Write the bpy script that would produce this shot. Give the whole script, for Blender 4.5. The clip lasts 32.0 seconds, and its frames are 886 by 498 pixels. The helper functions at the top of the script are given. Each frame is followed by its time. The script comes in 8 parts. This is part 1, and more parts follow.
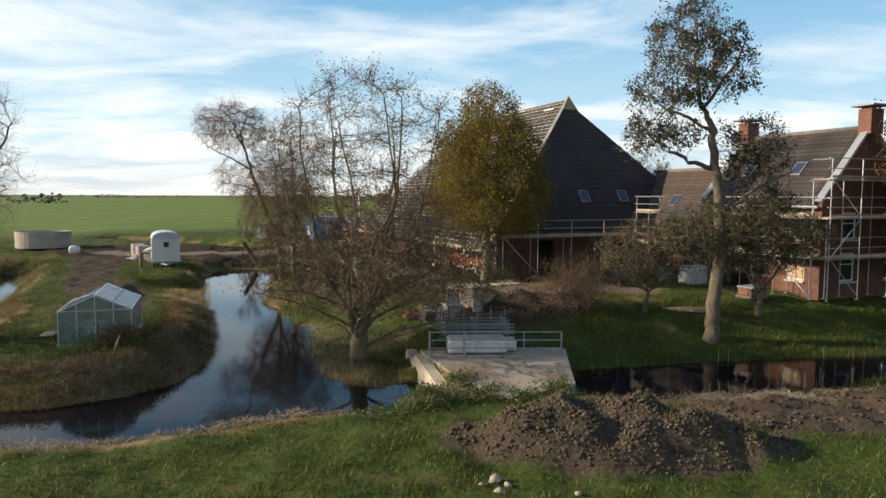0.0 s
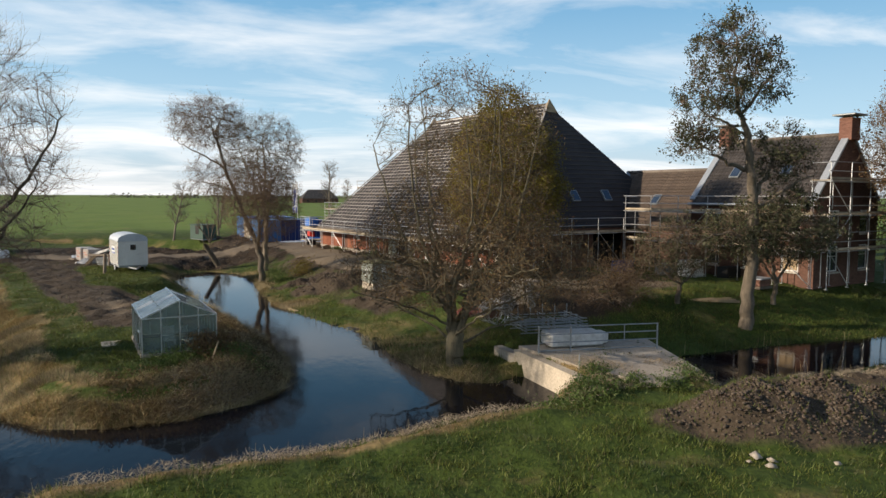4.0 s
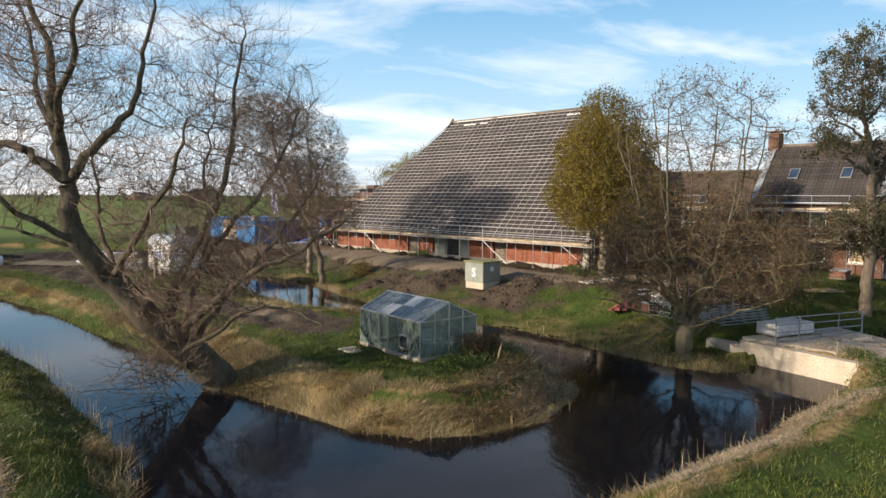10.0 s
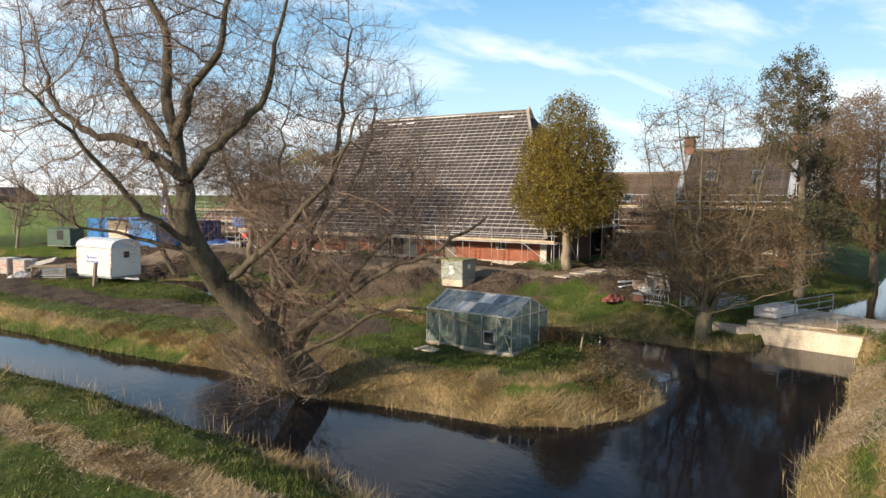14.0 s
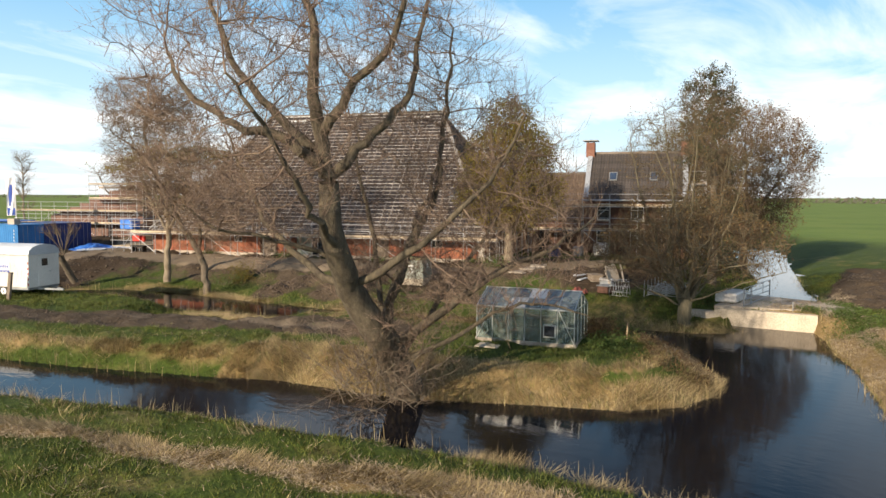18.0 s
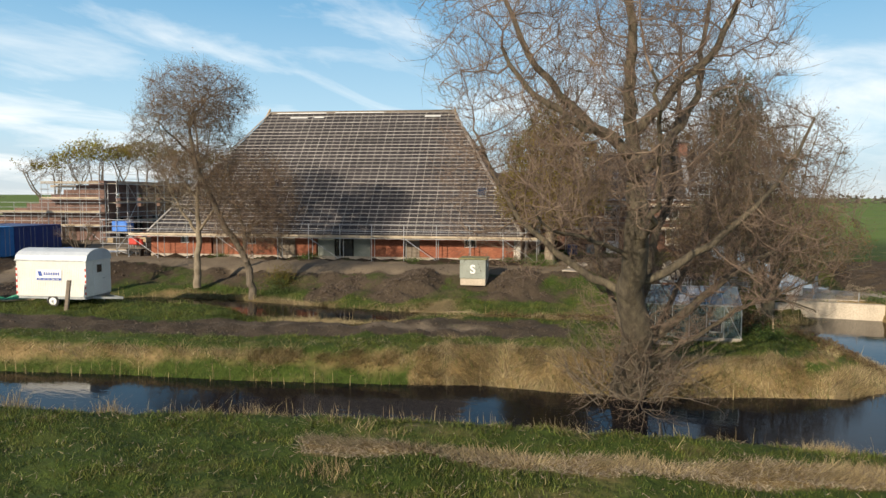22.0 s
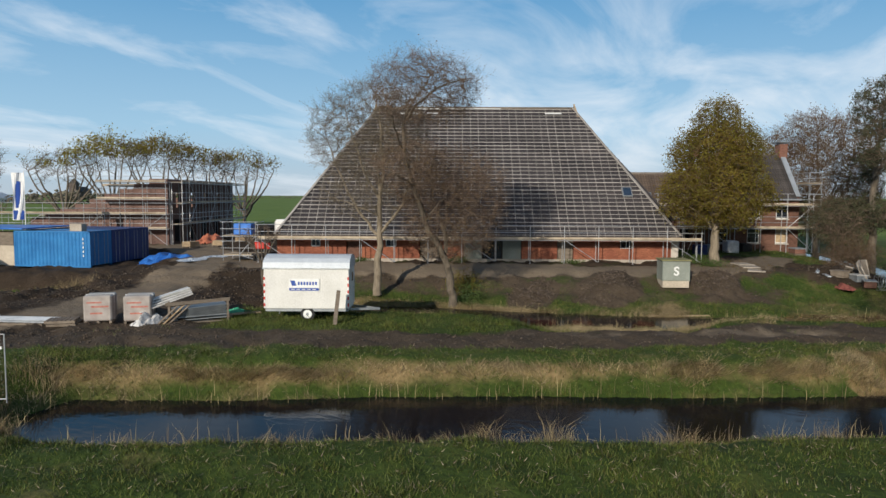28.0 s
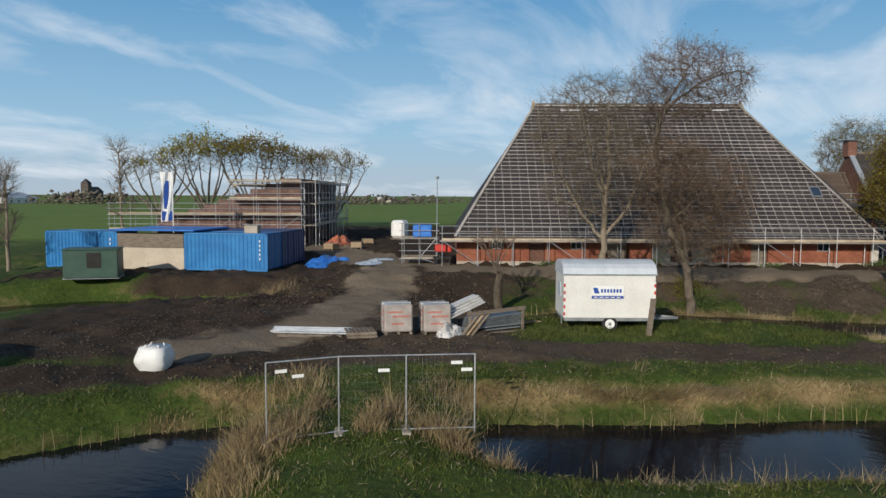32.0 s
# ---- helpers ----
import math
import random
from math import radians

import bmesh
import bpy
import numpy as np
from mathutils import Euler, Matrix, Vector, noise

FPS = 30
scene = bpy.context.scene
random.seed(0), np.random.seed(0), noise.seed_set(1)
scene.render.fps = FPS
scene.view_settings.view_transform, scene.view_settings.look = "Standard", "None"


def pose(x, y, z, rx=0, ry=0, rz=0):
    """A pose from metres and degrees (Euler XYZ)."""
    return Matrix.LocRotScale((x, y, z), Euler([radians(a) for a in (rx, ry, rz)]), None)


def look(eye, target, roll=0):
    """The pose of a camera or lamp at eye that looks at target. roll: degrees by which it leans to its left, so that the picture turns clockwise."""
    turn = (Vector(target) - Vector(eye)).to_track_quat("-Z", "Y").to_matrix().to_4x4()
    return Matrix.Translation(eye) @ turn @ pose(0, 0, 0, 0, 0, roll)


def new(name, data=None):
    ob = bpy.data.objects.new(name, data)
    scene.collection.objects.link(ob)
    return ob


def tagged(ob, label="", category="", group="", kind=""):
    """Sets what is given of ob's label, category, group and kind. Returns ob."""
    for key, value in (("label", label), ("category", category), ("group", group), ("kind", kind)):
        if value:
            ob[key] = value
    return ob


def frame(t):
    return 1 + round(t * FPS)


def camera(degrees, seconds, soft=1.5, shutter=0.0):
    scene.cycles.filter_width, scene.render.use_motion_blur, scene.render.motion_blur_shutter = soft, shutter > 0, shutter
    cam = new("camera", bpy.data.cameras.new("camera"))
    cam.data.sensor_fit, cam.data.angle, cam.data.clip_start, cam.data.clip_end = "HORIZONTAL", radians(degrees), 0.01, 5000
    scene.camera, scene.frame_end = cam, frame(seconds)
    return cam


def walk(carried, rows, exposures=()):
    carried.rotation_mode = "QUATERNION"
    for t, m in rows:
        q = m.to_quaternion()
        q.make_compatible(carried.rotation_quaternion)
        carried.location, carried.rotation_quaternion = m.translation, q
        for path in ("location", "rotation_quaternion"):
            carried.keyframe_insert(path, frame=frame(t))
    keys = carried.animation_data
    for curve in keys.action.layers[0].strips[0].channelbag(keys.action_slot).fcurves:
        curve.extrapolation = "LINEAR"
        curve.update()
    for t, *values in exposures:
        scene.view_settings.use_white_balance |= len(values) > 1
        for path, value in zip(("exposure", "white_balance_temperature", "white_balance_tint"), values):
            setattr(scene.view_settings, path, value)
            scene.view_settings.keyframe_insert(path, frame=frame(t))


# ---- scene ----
cam = camera(64.63, 32.0)
PITCH, ROLL = -4.354, -0.248
ROWS = [
    (0.0, 1.162, -1.785, 5.092, 1.161),
    (0.5, 0.001, -1.838, 5.087, 0.643),
    (1.0, -1.128, -1.886, 5.082, 0.007),
    (1.5, -2.167, -1.881, 5.077, -0.748),
    (2.0, -3.128, -1.839, 5.072, -1.774),
    (2.5, -4.108, -1.893, 5.067, -2.879),
    (4.5, -8.416, -1.596, 5.048, -9.876),
    (5.0, -9.597, -1.395, 5.043, -10.000),
    (5.5, -10.766, -1.161, 5.038, -10.388),
    (6.0, -11.929, -0.943, 5.033, -10.910),
    (6.5, -13.094, -0.665, 5.028, -11.823),
    (7.0, -14.254, -0.385, 5.023, -12.139),
    (7.5, -15.437, -0.108, 5.018, -12.947),
    (8.0, -16.620, 0.179, 5.013, -13.822),
    (8.5, -17.766, 0.488, 5.008, -14.846),
    (9.0, -18.917, 0.805, 5.003, -16.776),
    (9.5, -20.115, 1.119, 4.998, -18.191),
    (10.0, -21.270, 1.438, 4.993, -19.082),
    (10.5, -22.380, 1.790, 4.988, -19.924),
    (11.0, -23.488, 2.204, 4.983, -20.892),
    (11.5, -24.590, 2.586, 4.978, -21.951),
    (12.0, -25.653, 2.982, 4.973, -23.077),
    (12.5, -26.707, 3.406, 4.968, -24.471),
    (13.0, -27.715, 3.869, 4.963, -27.151),
    (13.5, -28.718, 4.382, 4.959, -30.314),
    (15.5, -32.381, 6.861, 4.939, -38.377),
    (16.0, -33.305, 7.590, 4.934, -40.658),
    (16.5, -34.216, 8.332, 4.929, -42.610),
    (17.0, -35.105, 9.027, 4.924, -44.129),
    (17.5, -36.031, 9.864, 4.919, -46.438),
    (18.0, -36.979, 10.799, 4.914, -48.311),
    (18.5, -37.889, 11.808, 4.909, -49.670),
    (19.0, -38.821, 12.909, 4.904, -50.887),
    (19.5, -39.666, 13.989, 4.899, -52.817),
    (20.0, -40.501, 15.145, 4.894, -54.025),
    (20.5, -41.283, 16.325, 4.889, -54.373),
    (21.0, -42.057, 17.480, 4.884, -55.435),
    (21.5, -42.756, 18.667, 4.879, -56.586),
    (22.0, -43.452, 19.888, 4.874, -57.759),
    (22.5, -44.100, 21.132, 4.869, -58.864),
    (23.0, -44.727, 22.439, 4.864, -59.479),
    (23.5, -45.332, 23.768, 4.860, -59.940),
    (24.0, -45.862, 25.007, 4.855, -60.360),
    (24.5, -46.454, 26.261, 4.850, -60.761),
    (25.0, -47.029, 27.547, 4.845, -61.127),
    (25.5, -47.549, 28.924, 4.840, -61.502),
    (27.5, -49.619, 35.085, 4.820, -64.608),
    (28.0, -50.117, 36.729, 4.815, -65.088),
    (28.5, -50.612, 38.404, 4.810, -65.530),
    (29.0, -51.100, 40.058, 4.805, -65.997),
    (29.5, -51.564, 41.692, 4.800, -66.070),
    (30.0, -51.991, 43.328, 4.795, -66.125),
    (30.5, -52.388, 44.940, 4.790, -66.150),
    (31.0, -52.776, 46.559, 4.785, -66.117),
    (31.5, -53.146, 48.156, 4.780, -65.110),
    (32.0, -53.523, 49.700, 4.775, -65.114),
]
EXPOSURES = [(0.0, 0.26, 7450, 12), (6.0, 0.02, 7050, 13), (9.0, 0.24, 7100, 14), (13.0, 0.53, 7300, 14), (19.0, 0.54, 7500, 13), (22.0, 0.14, 7150, 10), (25.0, -0.18, 6500, 9), (28.0, -0.3, 6350, 9), (32.0, -0.44, 6250, 9)]
walk(cam, [(t, pose(x, y, z, 90 + PITCH, ROLL, yaw)) for t, x, y, z, yaw in ROWS], EXPOSURES)

# ---- light: low autumn sun over thin high cloud ----
SUN_DIR = Vector((-0.94, -0.03, 0.345)).normalized()
world = bpy.data.worlds.new("sky")
scene.world = world
world.use_nodes = True
wn, wl = world.node_tree.nodes, world.node_tree.links
wn.clear()


def wnode(kind, **kw):
    n = wn.new(kind)
    for k, v in kw.items():
        n.inputs[k].default_value = v
    return n


w_out = wn.new("ShaderNodeOutputWorld")
w_bg = wnode("ShaderNodeBackground", Strength=0.082)
w_sky = wn.new("ShaderNodeTexSky")
w_sky.sky_type = "NISHITA"
w_sky.sun_disc = False
w_sky.sun_elevation = math.asin(SUN_DIR.z)
w_sky.sun_rotation = math.atan2(SUN_DIR.x, SUN_DIR.y)
w_sky.air_density, w_sky.dust_density, w_sky.ozone_density = 1.0, 0.25, 3.0
# thin cloud: drawn on a flat layer high above
w_geo = wn.new("ShaderNodeTexCoord")
w_sep = wn.new("ShaderNodeSeparateXYZ")
wl.new(w_geo.outputs["Generated"], w_sep.inputs[0])


def wmath(op, a, b=None, clamp=False):
    n = wn.new("ShaderNodeMath")
    n.operation, n.use_clamp = op, clamp
    for i, v in enumerate((a, b)):
        if v is None:
            continue
        if isinstance(v, (int, float)):
            n.inputs[i].default_value = v
        else:
            wl.new(v, n.inputs[i])
    return n.outputs[0]


w_den = wmath("MAXIMUM", wmath("ADD", w_sep.outputs[2], 0.15), 0.05)
w_cx, w_cy = wmath("DIVIDE", w_sep.outputs[0], w_den), wmath("DIVIDE", w_sep.outputs[1], w_den)
w_comb = wn.new("ShaderNodeCombineXYZ")
wl.new(w_cx, w_comb.inputs[0]), wl.new(w_cy, w_comb.inputs[1])
w_map = wn.new("ShaderNodeMapping")
w_map.inputs["Rotation"].default_value = (0, 0, radians(-28))
w_map.inputs["Scale"].default_value = (1.0, 1.7, 1.0)
w_map.inputs["Location"].default_value = (1.3, 0.4, 0.0)
wl.new(w_comb.outputs[0], w_map.inputs[0])
w_n1 = wnode("ShaderNodeTexNoise", Scale=1.0, Detail=9.0, Roughness=0.58, Distortion=0.5)
wl.new(w_map.outputs[0], w_n1.inputs["Vector"])
w_n2 = wnode("ShaderNodeTexNoise", Scale=0.30, Detail=2.0)
wl.new(w_map.outputs[0], w_n2.inputs["Vector"])
# more cloud towards the sun's side
w_dot = wmath("ADD", wmath("MULTIPLY", w_sep.outputs[0], SUN_DIR.x), wmath("MULTIPLY", w_sep.outputs[1], SUN_DIR.y))
w_sum = wmath("ADD", wmath("ADD", w_n1.outputs[0], wmath("MULTIPLY", w_n2.outputs[0], 0.55)), wmath("MULTIPLY", w_dot, 0.085))
w_rmp = wn.new("ShaderNodeMapRange")
w_rmp.inputs[1].default_value, w_rmp.inputs[2].default_value = 0.67, 1.05
wl.new(w_sum, w_rmp.inputs[0])
# thin haze, white at the horizon and blue above it
w_hz = wn.new("ShaderNodeValToRGB")
hz_el = w_hz.color_ramp.elements
hz_el.new(0.10), hz_el.new(0.26)
for e, pos, col in zip(hz_el, (0.0, 0.09, 0.27, 0.52), ((0.58, 0.69, 0.80), (0.44, 0.70, 0.92), (0.16, 0.435, 0.75), (0.035, 0.12, 0.28))):
    e.position, e.color = pos, (*col, 1)
wl.new(w_sep.outputs[2], w_hz.inputs[0])
w_hs = wn.new("ShaderNodeMixRGB")
w_hs.blend_type, w_hs.inputs[0].default_value, w_hs.inputs[2].default_value = "MULTIPLY", 1.0, (13.0, 13.0, 13.0, 1)
wl.new(w_hz.outputs[0], w_hs.inputs[1])
w_hf = wn.new("ShaderNodeMapRange")
w_hf.inputs[1].default_value, w_hf.inputs[2].default_value, w_hf.inputs[3].default_value, w_hf.inputs[4].default_value = 0.2, 0.7, 0.88, 0.6
wl.new(w_sep.outputs[2], w_hf.inputs[0])
w_mh = wn.new("ShaderNodeMixRGB")
wl.new(w_hf.outputs[0], w_mh.inputs[0]), wl.new(w_sky.outputs[0], w_mh.inputs[1]), wl.new(w_hs.outputs[0], w_mh.inputs[2])
w_hi = wn.new("ShaderNodeMapRange")  # the cloud thins out overhead
w_hi.inputs[1].default_value, w_hi.inputs[2].default_value, w_hi.inputs[3].default_value, w_hi.inputs[4].default_value = 0.3, 0.6, 0.9, 0.25
wl.new(w_sep.outputs[2], w_hi.inputs[0])
w_fac = wmath("MULTIPLY", w_rmp.outputs[0], w_hi.outputs[0], True)
w_mix = wn.new("ShaderNodeMixRGB")
wl.new(w_fac, w_mix.inputs[0])
wl.new(w_mh.outputs[0], w_mix.inputs[1])
w_mix.inputs[2].default_value = (13.3, 13.8, 14.4, 1)
wl.new(w_mix.outputs[0], w_bg.inputs[0])
wl.new(w_bg.outputs[0], w_out.inputs[0])
sun_data = bpy.data.lights.new("sun", "SUN")
sun_data.energy, sun_data.angle, sun_data.color = 5.4, radians(0.6), (1.0, 0.90, 0.76)
sun = new("sun", sun_data)
sun.matrix_world = look(SUN_DIR * 200, (0, 0, 0))

# ---- materials ----


def mat(name, a, b, scale=4.0, rough=0.8, bump=0.3, fine=30.0, metal=0.0, stretch=(1, 1, 1), spec=0.4, vary=0.0, bump_dist=0.02, third=None, coords="Object"):
    """Two tones mixed by coarse noise, spotted by fine noise, with relief; vary: change from object to object."""
    m = bpy.data.materials.new(name)
    m.use_nodes = True
    nt = m.node_tree
    N, L = nt.nodes, nt.links
    p = N["Principled BSDF"]
    tc = N.new("ShaderNodeTexCoord")
    mp = N.new("ShaderNodeMapping")
    mp.inputs["Scale"].default_value = stretch
    L.new(tc.outputs[coords], mp.inputs[0])
    n1 = N.new("ShaderNodeTexNoise")
    n1.inputs["Scale"].default_value, n1.inputs["Detail"].default_value, n1.inputs["Roughness"].default_value = scale, 5, 0.6
    n2 = N.new("ShaderNodeTexNoise")
    n2.inputs["Scale"].default_value, n2.inputs["Detail"].default_value = fine, 3
    L.new(mp.outputs[0], n1.inputs["Vector"]), L.new(mp.outputs[0], n2.inputs["Vector"])
    r1 = N.new("ShaderNodeValToRGB")
    r1.color_ramp.elements[0].position, r1.color_ramp.elements[1].position = 0.32, 0.68
    r1.color_ramp.elements[0].color, r1.color_ramp.elements[1].color = (*a, 1), (*b, 1)
    if third:
        e = r1.color_ramp.elements.new(0.8)
        e.color = (*third, 1)
    L.new(n1.outputs[0], r1.inputs[0])
    mx = N.new("ShaderNodeMixRGB")
    mx.blend_type = "OVERLAY"
    mx.inputs[0].default_value = 0.45
    L.new(r1.outputs[0], mx.inputs[1]), L.new(n2.outputs[0], mx.inputs[2])
    out = mx.outputs[0]
    if vary:
        oi = N.new("ShaderNodeObjectInfo")
        hs = N.new("ShaderNodeHueSaturation")
        mr = N.new("ShaderNodeMapRange")
        mr.inputs[3].default_value, mr.inputs[4].default_value = 1 - vary, 1 + vary
        L.new(oi.outputs["Random"], mr.inputs[0]), L.new(mr.outputs[0], hs.inputs["Value"]), L.new(out, hs.inputs["Color"])
        out = hs.outputs[0]
    L.new(out, p.inputs["Base Color"])
    rr = N.new("ShaderNodeMapRange")
    rr.inputs[3].default_value, rr.inputs[4].default_value = max(0.0, rough - 0.12), min(1.0, rough + 0.12)
    L.new(n1.outputs[0], rr.inputs[0]), L.new(rr.outputs[0], p.inputs["Roughness"])
    p.inputs["Metallic"].default_value = metal
    p.inputs["Specular IOR Level"].default_value = spec
    if bump:
        bp = N.new("ShaderNodeBump")
        bp.inputs["Strength"].default_value, bp.inputs["Distance"].default_value = bump, bump_dist
        L.new(n2.outputs[0], bp.inputs["Height"]), L.new(bp.outputs[0], p.inputs["Normal"])
    return m


def island_vary(m, lo=0.6, hi=1.35, hue=0.02):
    """Vary the colour from leaf to leaf and blade to blade."""
    N, L = m.node_tree.nodes, m.node_tree.links
    p = N["Principled BSDF"]
    src = p.inputs["Base Color"].links[0].from_socket
    g = N.new("ShaderNodeNewGeometry")
    hs = N.new("ShaderNodeHueSaturation")
    mr = N.new("ShaderNodeMapRange")
    mr.inputs[3].default_value, mr.inputs[4].default_value = lo, hi
    mh = N.new("ShaderNodeMapRange")
    mh.inputs[3].default_value, mh.inputs[4].default_value = 0.5 - hue, 0.5 + hue
    L.new(g.outputs["Random Per Island"], mr.inputs[0]), L.new(g.outputs["Random Per Island"], mh.inputs[0])
    L.new(mr.outputs[0], hs.inputs["Value"]), L.new(mh.outputs[0], hs.inputs["Hue"])
    L.new(src, hs.inputs["Color"]), L.new(hs.outputs[0], p.inputs["Base Color"])
    return m


def leafy(m, amount=0.35):
    """Let light through thin leaves."""
    N, L = m.node_tree.nodes, m.node_tree.links
    p = N["Principled BSDF"]
    src = p.inputs["Base Color"].links[0].from_socket
    tr = N.new("ShaderNodeBsdfTranslucent")
    L.new(src, tr.inputs[0])
    ms = N.new("ShaderNodeMixShader")
    ms.inputs[0].default_value = amount
    out = N["Material Output"]
    L.new(p.outputs[0], ms.inputs[1]), L.new(tr.outputs[0], ms.inputs[2]), L.new(ms.outputs[0], out.inputs[0])
    return m


def brick_mat(name, a, b, mortar, bw=0.22, bh=0.065, rough=0.9):
    m = mat(name, a, b, 0.8, rough, 0.25, 12)
    N, L = m.node_tree.nodes, m.node_tree.links
    p = N["Principled BSDF"]
    src = p.inputs["Base Color"].links[0].from_socket
    br = N.new("ShaderNodeTexBrick")
    br.inputs["Scale"].default_value = 1.0
    br.inputs["Brick Width"].default_value, br.inputs["Row Height"].default_value, br.inputs["Mortar Size"].default_value = bw, bh, 0.008
    br.inputs["Color1"].default_value, br.inputs["Color2"].default_value, br.inputs["Mortar"].default_value = (1, 1, 1, 1), (0.62, 0.6, 0.58, 1), (*mortar, 1)
    tc = N.new("ShaderNodeTexCoord")
    sp, cb, ad = N.new("ShaderNodeSeparateXYZ"), N.new("ShaderNodeCombineXYZ"), N.new("ShaderNodeMath")
    ad.operation = "ADD"
    L.new(tc.outputs["Object"], sp.inputs[0])
    L.new(sp.outputs[0], ad.inputs[0]), L.new(sp.outputs[1], ad.inputs[1])
    L.new(ad.outputs[0], cb.inputs[0]), L.new(sp.outputs[2], cb.inputs[1]), L.new(cb.outputs[0], br.inputs["Vector"])
    mx = N.new("ShaderNodeMixRGB")
    mx.blend_type = "MULTIPLY"
    mx.inputs[0].default_value = 1
    L.new(src, mx.inputs[1]), L.new(br.outputs["Color"], mx.inputs[2]), L.new(mx.outputs[0], p.inputs["Base Color"])
    return m


def tile_mat(name, a, b, pitch=0.30, width=0.24, rough=0.75, mossy=None):
    """Pantiles: courses across the slope and rolls down it (local x along the eave, y up the slope)."""
    m = mat(name, a, b, 0.9, rough, 0, 14, third=mossy)
    N, L = m.node_tree.nodes, m.node_tree.links
    p = N["Principled BSDF"]
    tc = N.new("ShaderNodeTexCoord")
    sp = N.new("ShaderNodeSeparateXYZ")
    L.new(tc.outputs["Object"], sp.inputs[0])

    def M(op, x, y=None):
        n = N.new("ShaderNodeMath")
        n.operation = op
        for i, v in enumerate((x, y)):
            if v is None:
                continue
            if isinstance(v, (int, float)):
                n.inputs[i].default_value = v
            else:
                L.new(v, n.inputs[i])
        return n.outputs[0]
    rows = M("FRACT", M("DIVIDE", sp.outputs[1], pitch))
    cols = M("ABSOLUTE", M("SINE", M("MULTIPLY", sp.outputs[0], math.pi / width)))
    h = M("ADD", M("MULTIPLY", M("SUBTRACT", 1.0, rows), 0.6), M("MULTIPLY", cols, 0.5))
    bp = N.new("ShaderNodeBump")
    bp.inputs["Strength"].default_value, bp.inputs["Distance"].default_value = 1.0, 0.06
    L.new(h, bp.inputs["Height"]), L.new(bp.outputs[0], p.inputs["Normal"])
    wn_ = N.new("ShaderNodeTexWhiteNoise")
    cb = N.new("ShaderNodeCombineXYZ")
    L.new(M("FLOOR", M("DIVIDE", sp.outputs[0], width)), cb.inputs[0]), L.new(M("FLOOR", M("DIVIDE", sp.outputs[1], pitch)), cb.inputs[1])
    L.new(cb.outputs[0], wn_.inputs["Vector"])
    hs, mr = N.new("ShaderNodeHueSaturation"), N.new("ShaderNodeMapRange")
    mr.inputs[3].default_value, mr.inputs[4].default_value = 0.6, 1.4
    src = p.inputs["Base Color"].links[0].from_socket
    L.new(wn_.outputs[0], mr.inputs[0]), L.new(mr.outputs[0], hs.inputs["Value"]), L.new(src, hs.inputs["Color"]), L.new(hs.outputs[0], p.inputs["Base Color"])
    return m


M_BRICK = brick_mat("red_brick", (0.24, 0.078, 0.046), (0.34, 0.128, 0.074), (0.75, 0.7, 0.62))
# brown house brick; on the barn it paints in the shaded sides
M_BRICK_DARK = brick_mat("old_brown_and_shade_brick", (0.125, 0.062, 0.046), (0.19, 0.10, 0.072), (0.7, 0.68, 0.62))
M_BRICK_MAUVE = brick_mat("new_mauve_brick", (0.15, 0.09, 0.075), (0.22, 0.14, 0.12), (0.8, 0.76, 0.7))
M_PLINTH = mat("pale_render", (0.42, 0.38, 0.33), (0.58, 0.53, 0.46), 1.2, 0.9, 0.2)
M_FOIL = mat("dark_roofing_foil", (0.020, 0.018, 0.021), (0.050, 0.044, 0.047), 0.35, 0.8, 0.2, 9, third=(0.070, 0.048, 0.038))
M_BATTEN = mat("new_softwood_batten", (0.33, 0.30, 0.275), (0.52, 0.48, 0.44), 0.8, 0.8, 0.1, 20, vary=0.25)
# batten colour darkened to stand for shade on the east hip
M_BATTEN_SHADE = mat("shade_toned_batten", (0.05, 0.042, 0.036), (0.09, 0.076, 0.064), 0.8, 0.85, 0.1, 20, vary=0.25)
M_BATTEN_GREY = mat("greyed_batten", (0.27, 0.25, 0.23), (0.42, 0.39, 0.36), 0.8, 0.8, 0.1, 20, vary=0.3)
M_BOARD = mat("scaffold_plank", (0.30, 0.24, 0.17), (0.50, 0.42, 0.31), 1.5, 0.85, 0.2, 25, vary=0.25)
M_TUBE = mat("galvanised_tube", (0.42, 0.43, 0.44), (0.58, 0.59, 0.60), 3, 0.42, 0.05, 30, metal=0.7, vary=0.15)
M_TILE = tile_mat("weathered_dark_pantile", (0.040, 0.036, 0.035), (0.078, 0.070, 0.066), mossy=(0.062, 0.060, 0.048))
M_TILE_PIECE = mat("weathered_pantile", (0.038, 0.033, 0.031), (0.085, 0.074, 0.068), 2.6, 0.7, 0.3, 9, vary=0.2, third=(0.062, 0.060, 0.046))
M_TILE_PIECE_BROWN = mat("brown_worn_pantile", (0.075, 0.055, 0.042), (0.13, 0.095, 0.072), 2.6, 0.75, 0.3, 9, vary=0.2, third=(0.11, 0.10, 0.07))
M_TILE_BROWN = tile_mat("brown_pantile", (0.075, 0.055, 0.042), (0.125, 0.092, 0.07), mossy=(0.12, 0.11, 0.075))
M_RIDGE = mat("ridge_tile", (0.14, 0.11, 0.09), (0.22, 0.19, 0.16), 3, 0.8, 0.3)
M_WHITE = mat("white_paint", (0.66, 0.66, 0.64), (0.78, 0.78, 0.76), 1.5, 0.5, 0.05)
M_TRAILER = mat("offwhite_steel_sheet", (0.62, 0.61, 0.57), (0.72, 0.71, 0.67), 0.9, 0.45, 0.04, 18)
M_TRAILER_ROOF = mat("pale_grey_sheet", (0.44, 0.48, 0.52), (0.55, 0.59, 0.63), 1.1, 0.4, 0.05)
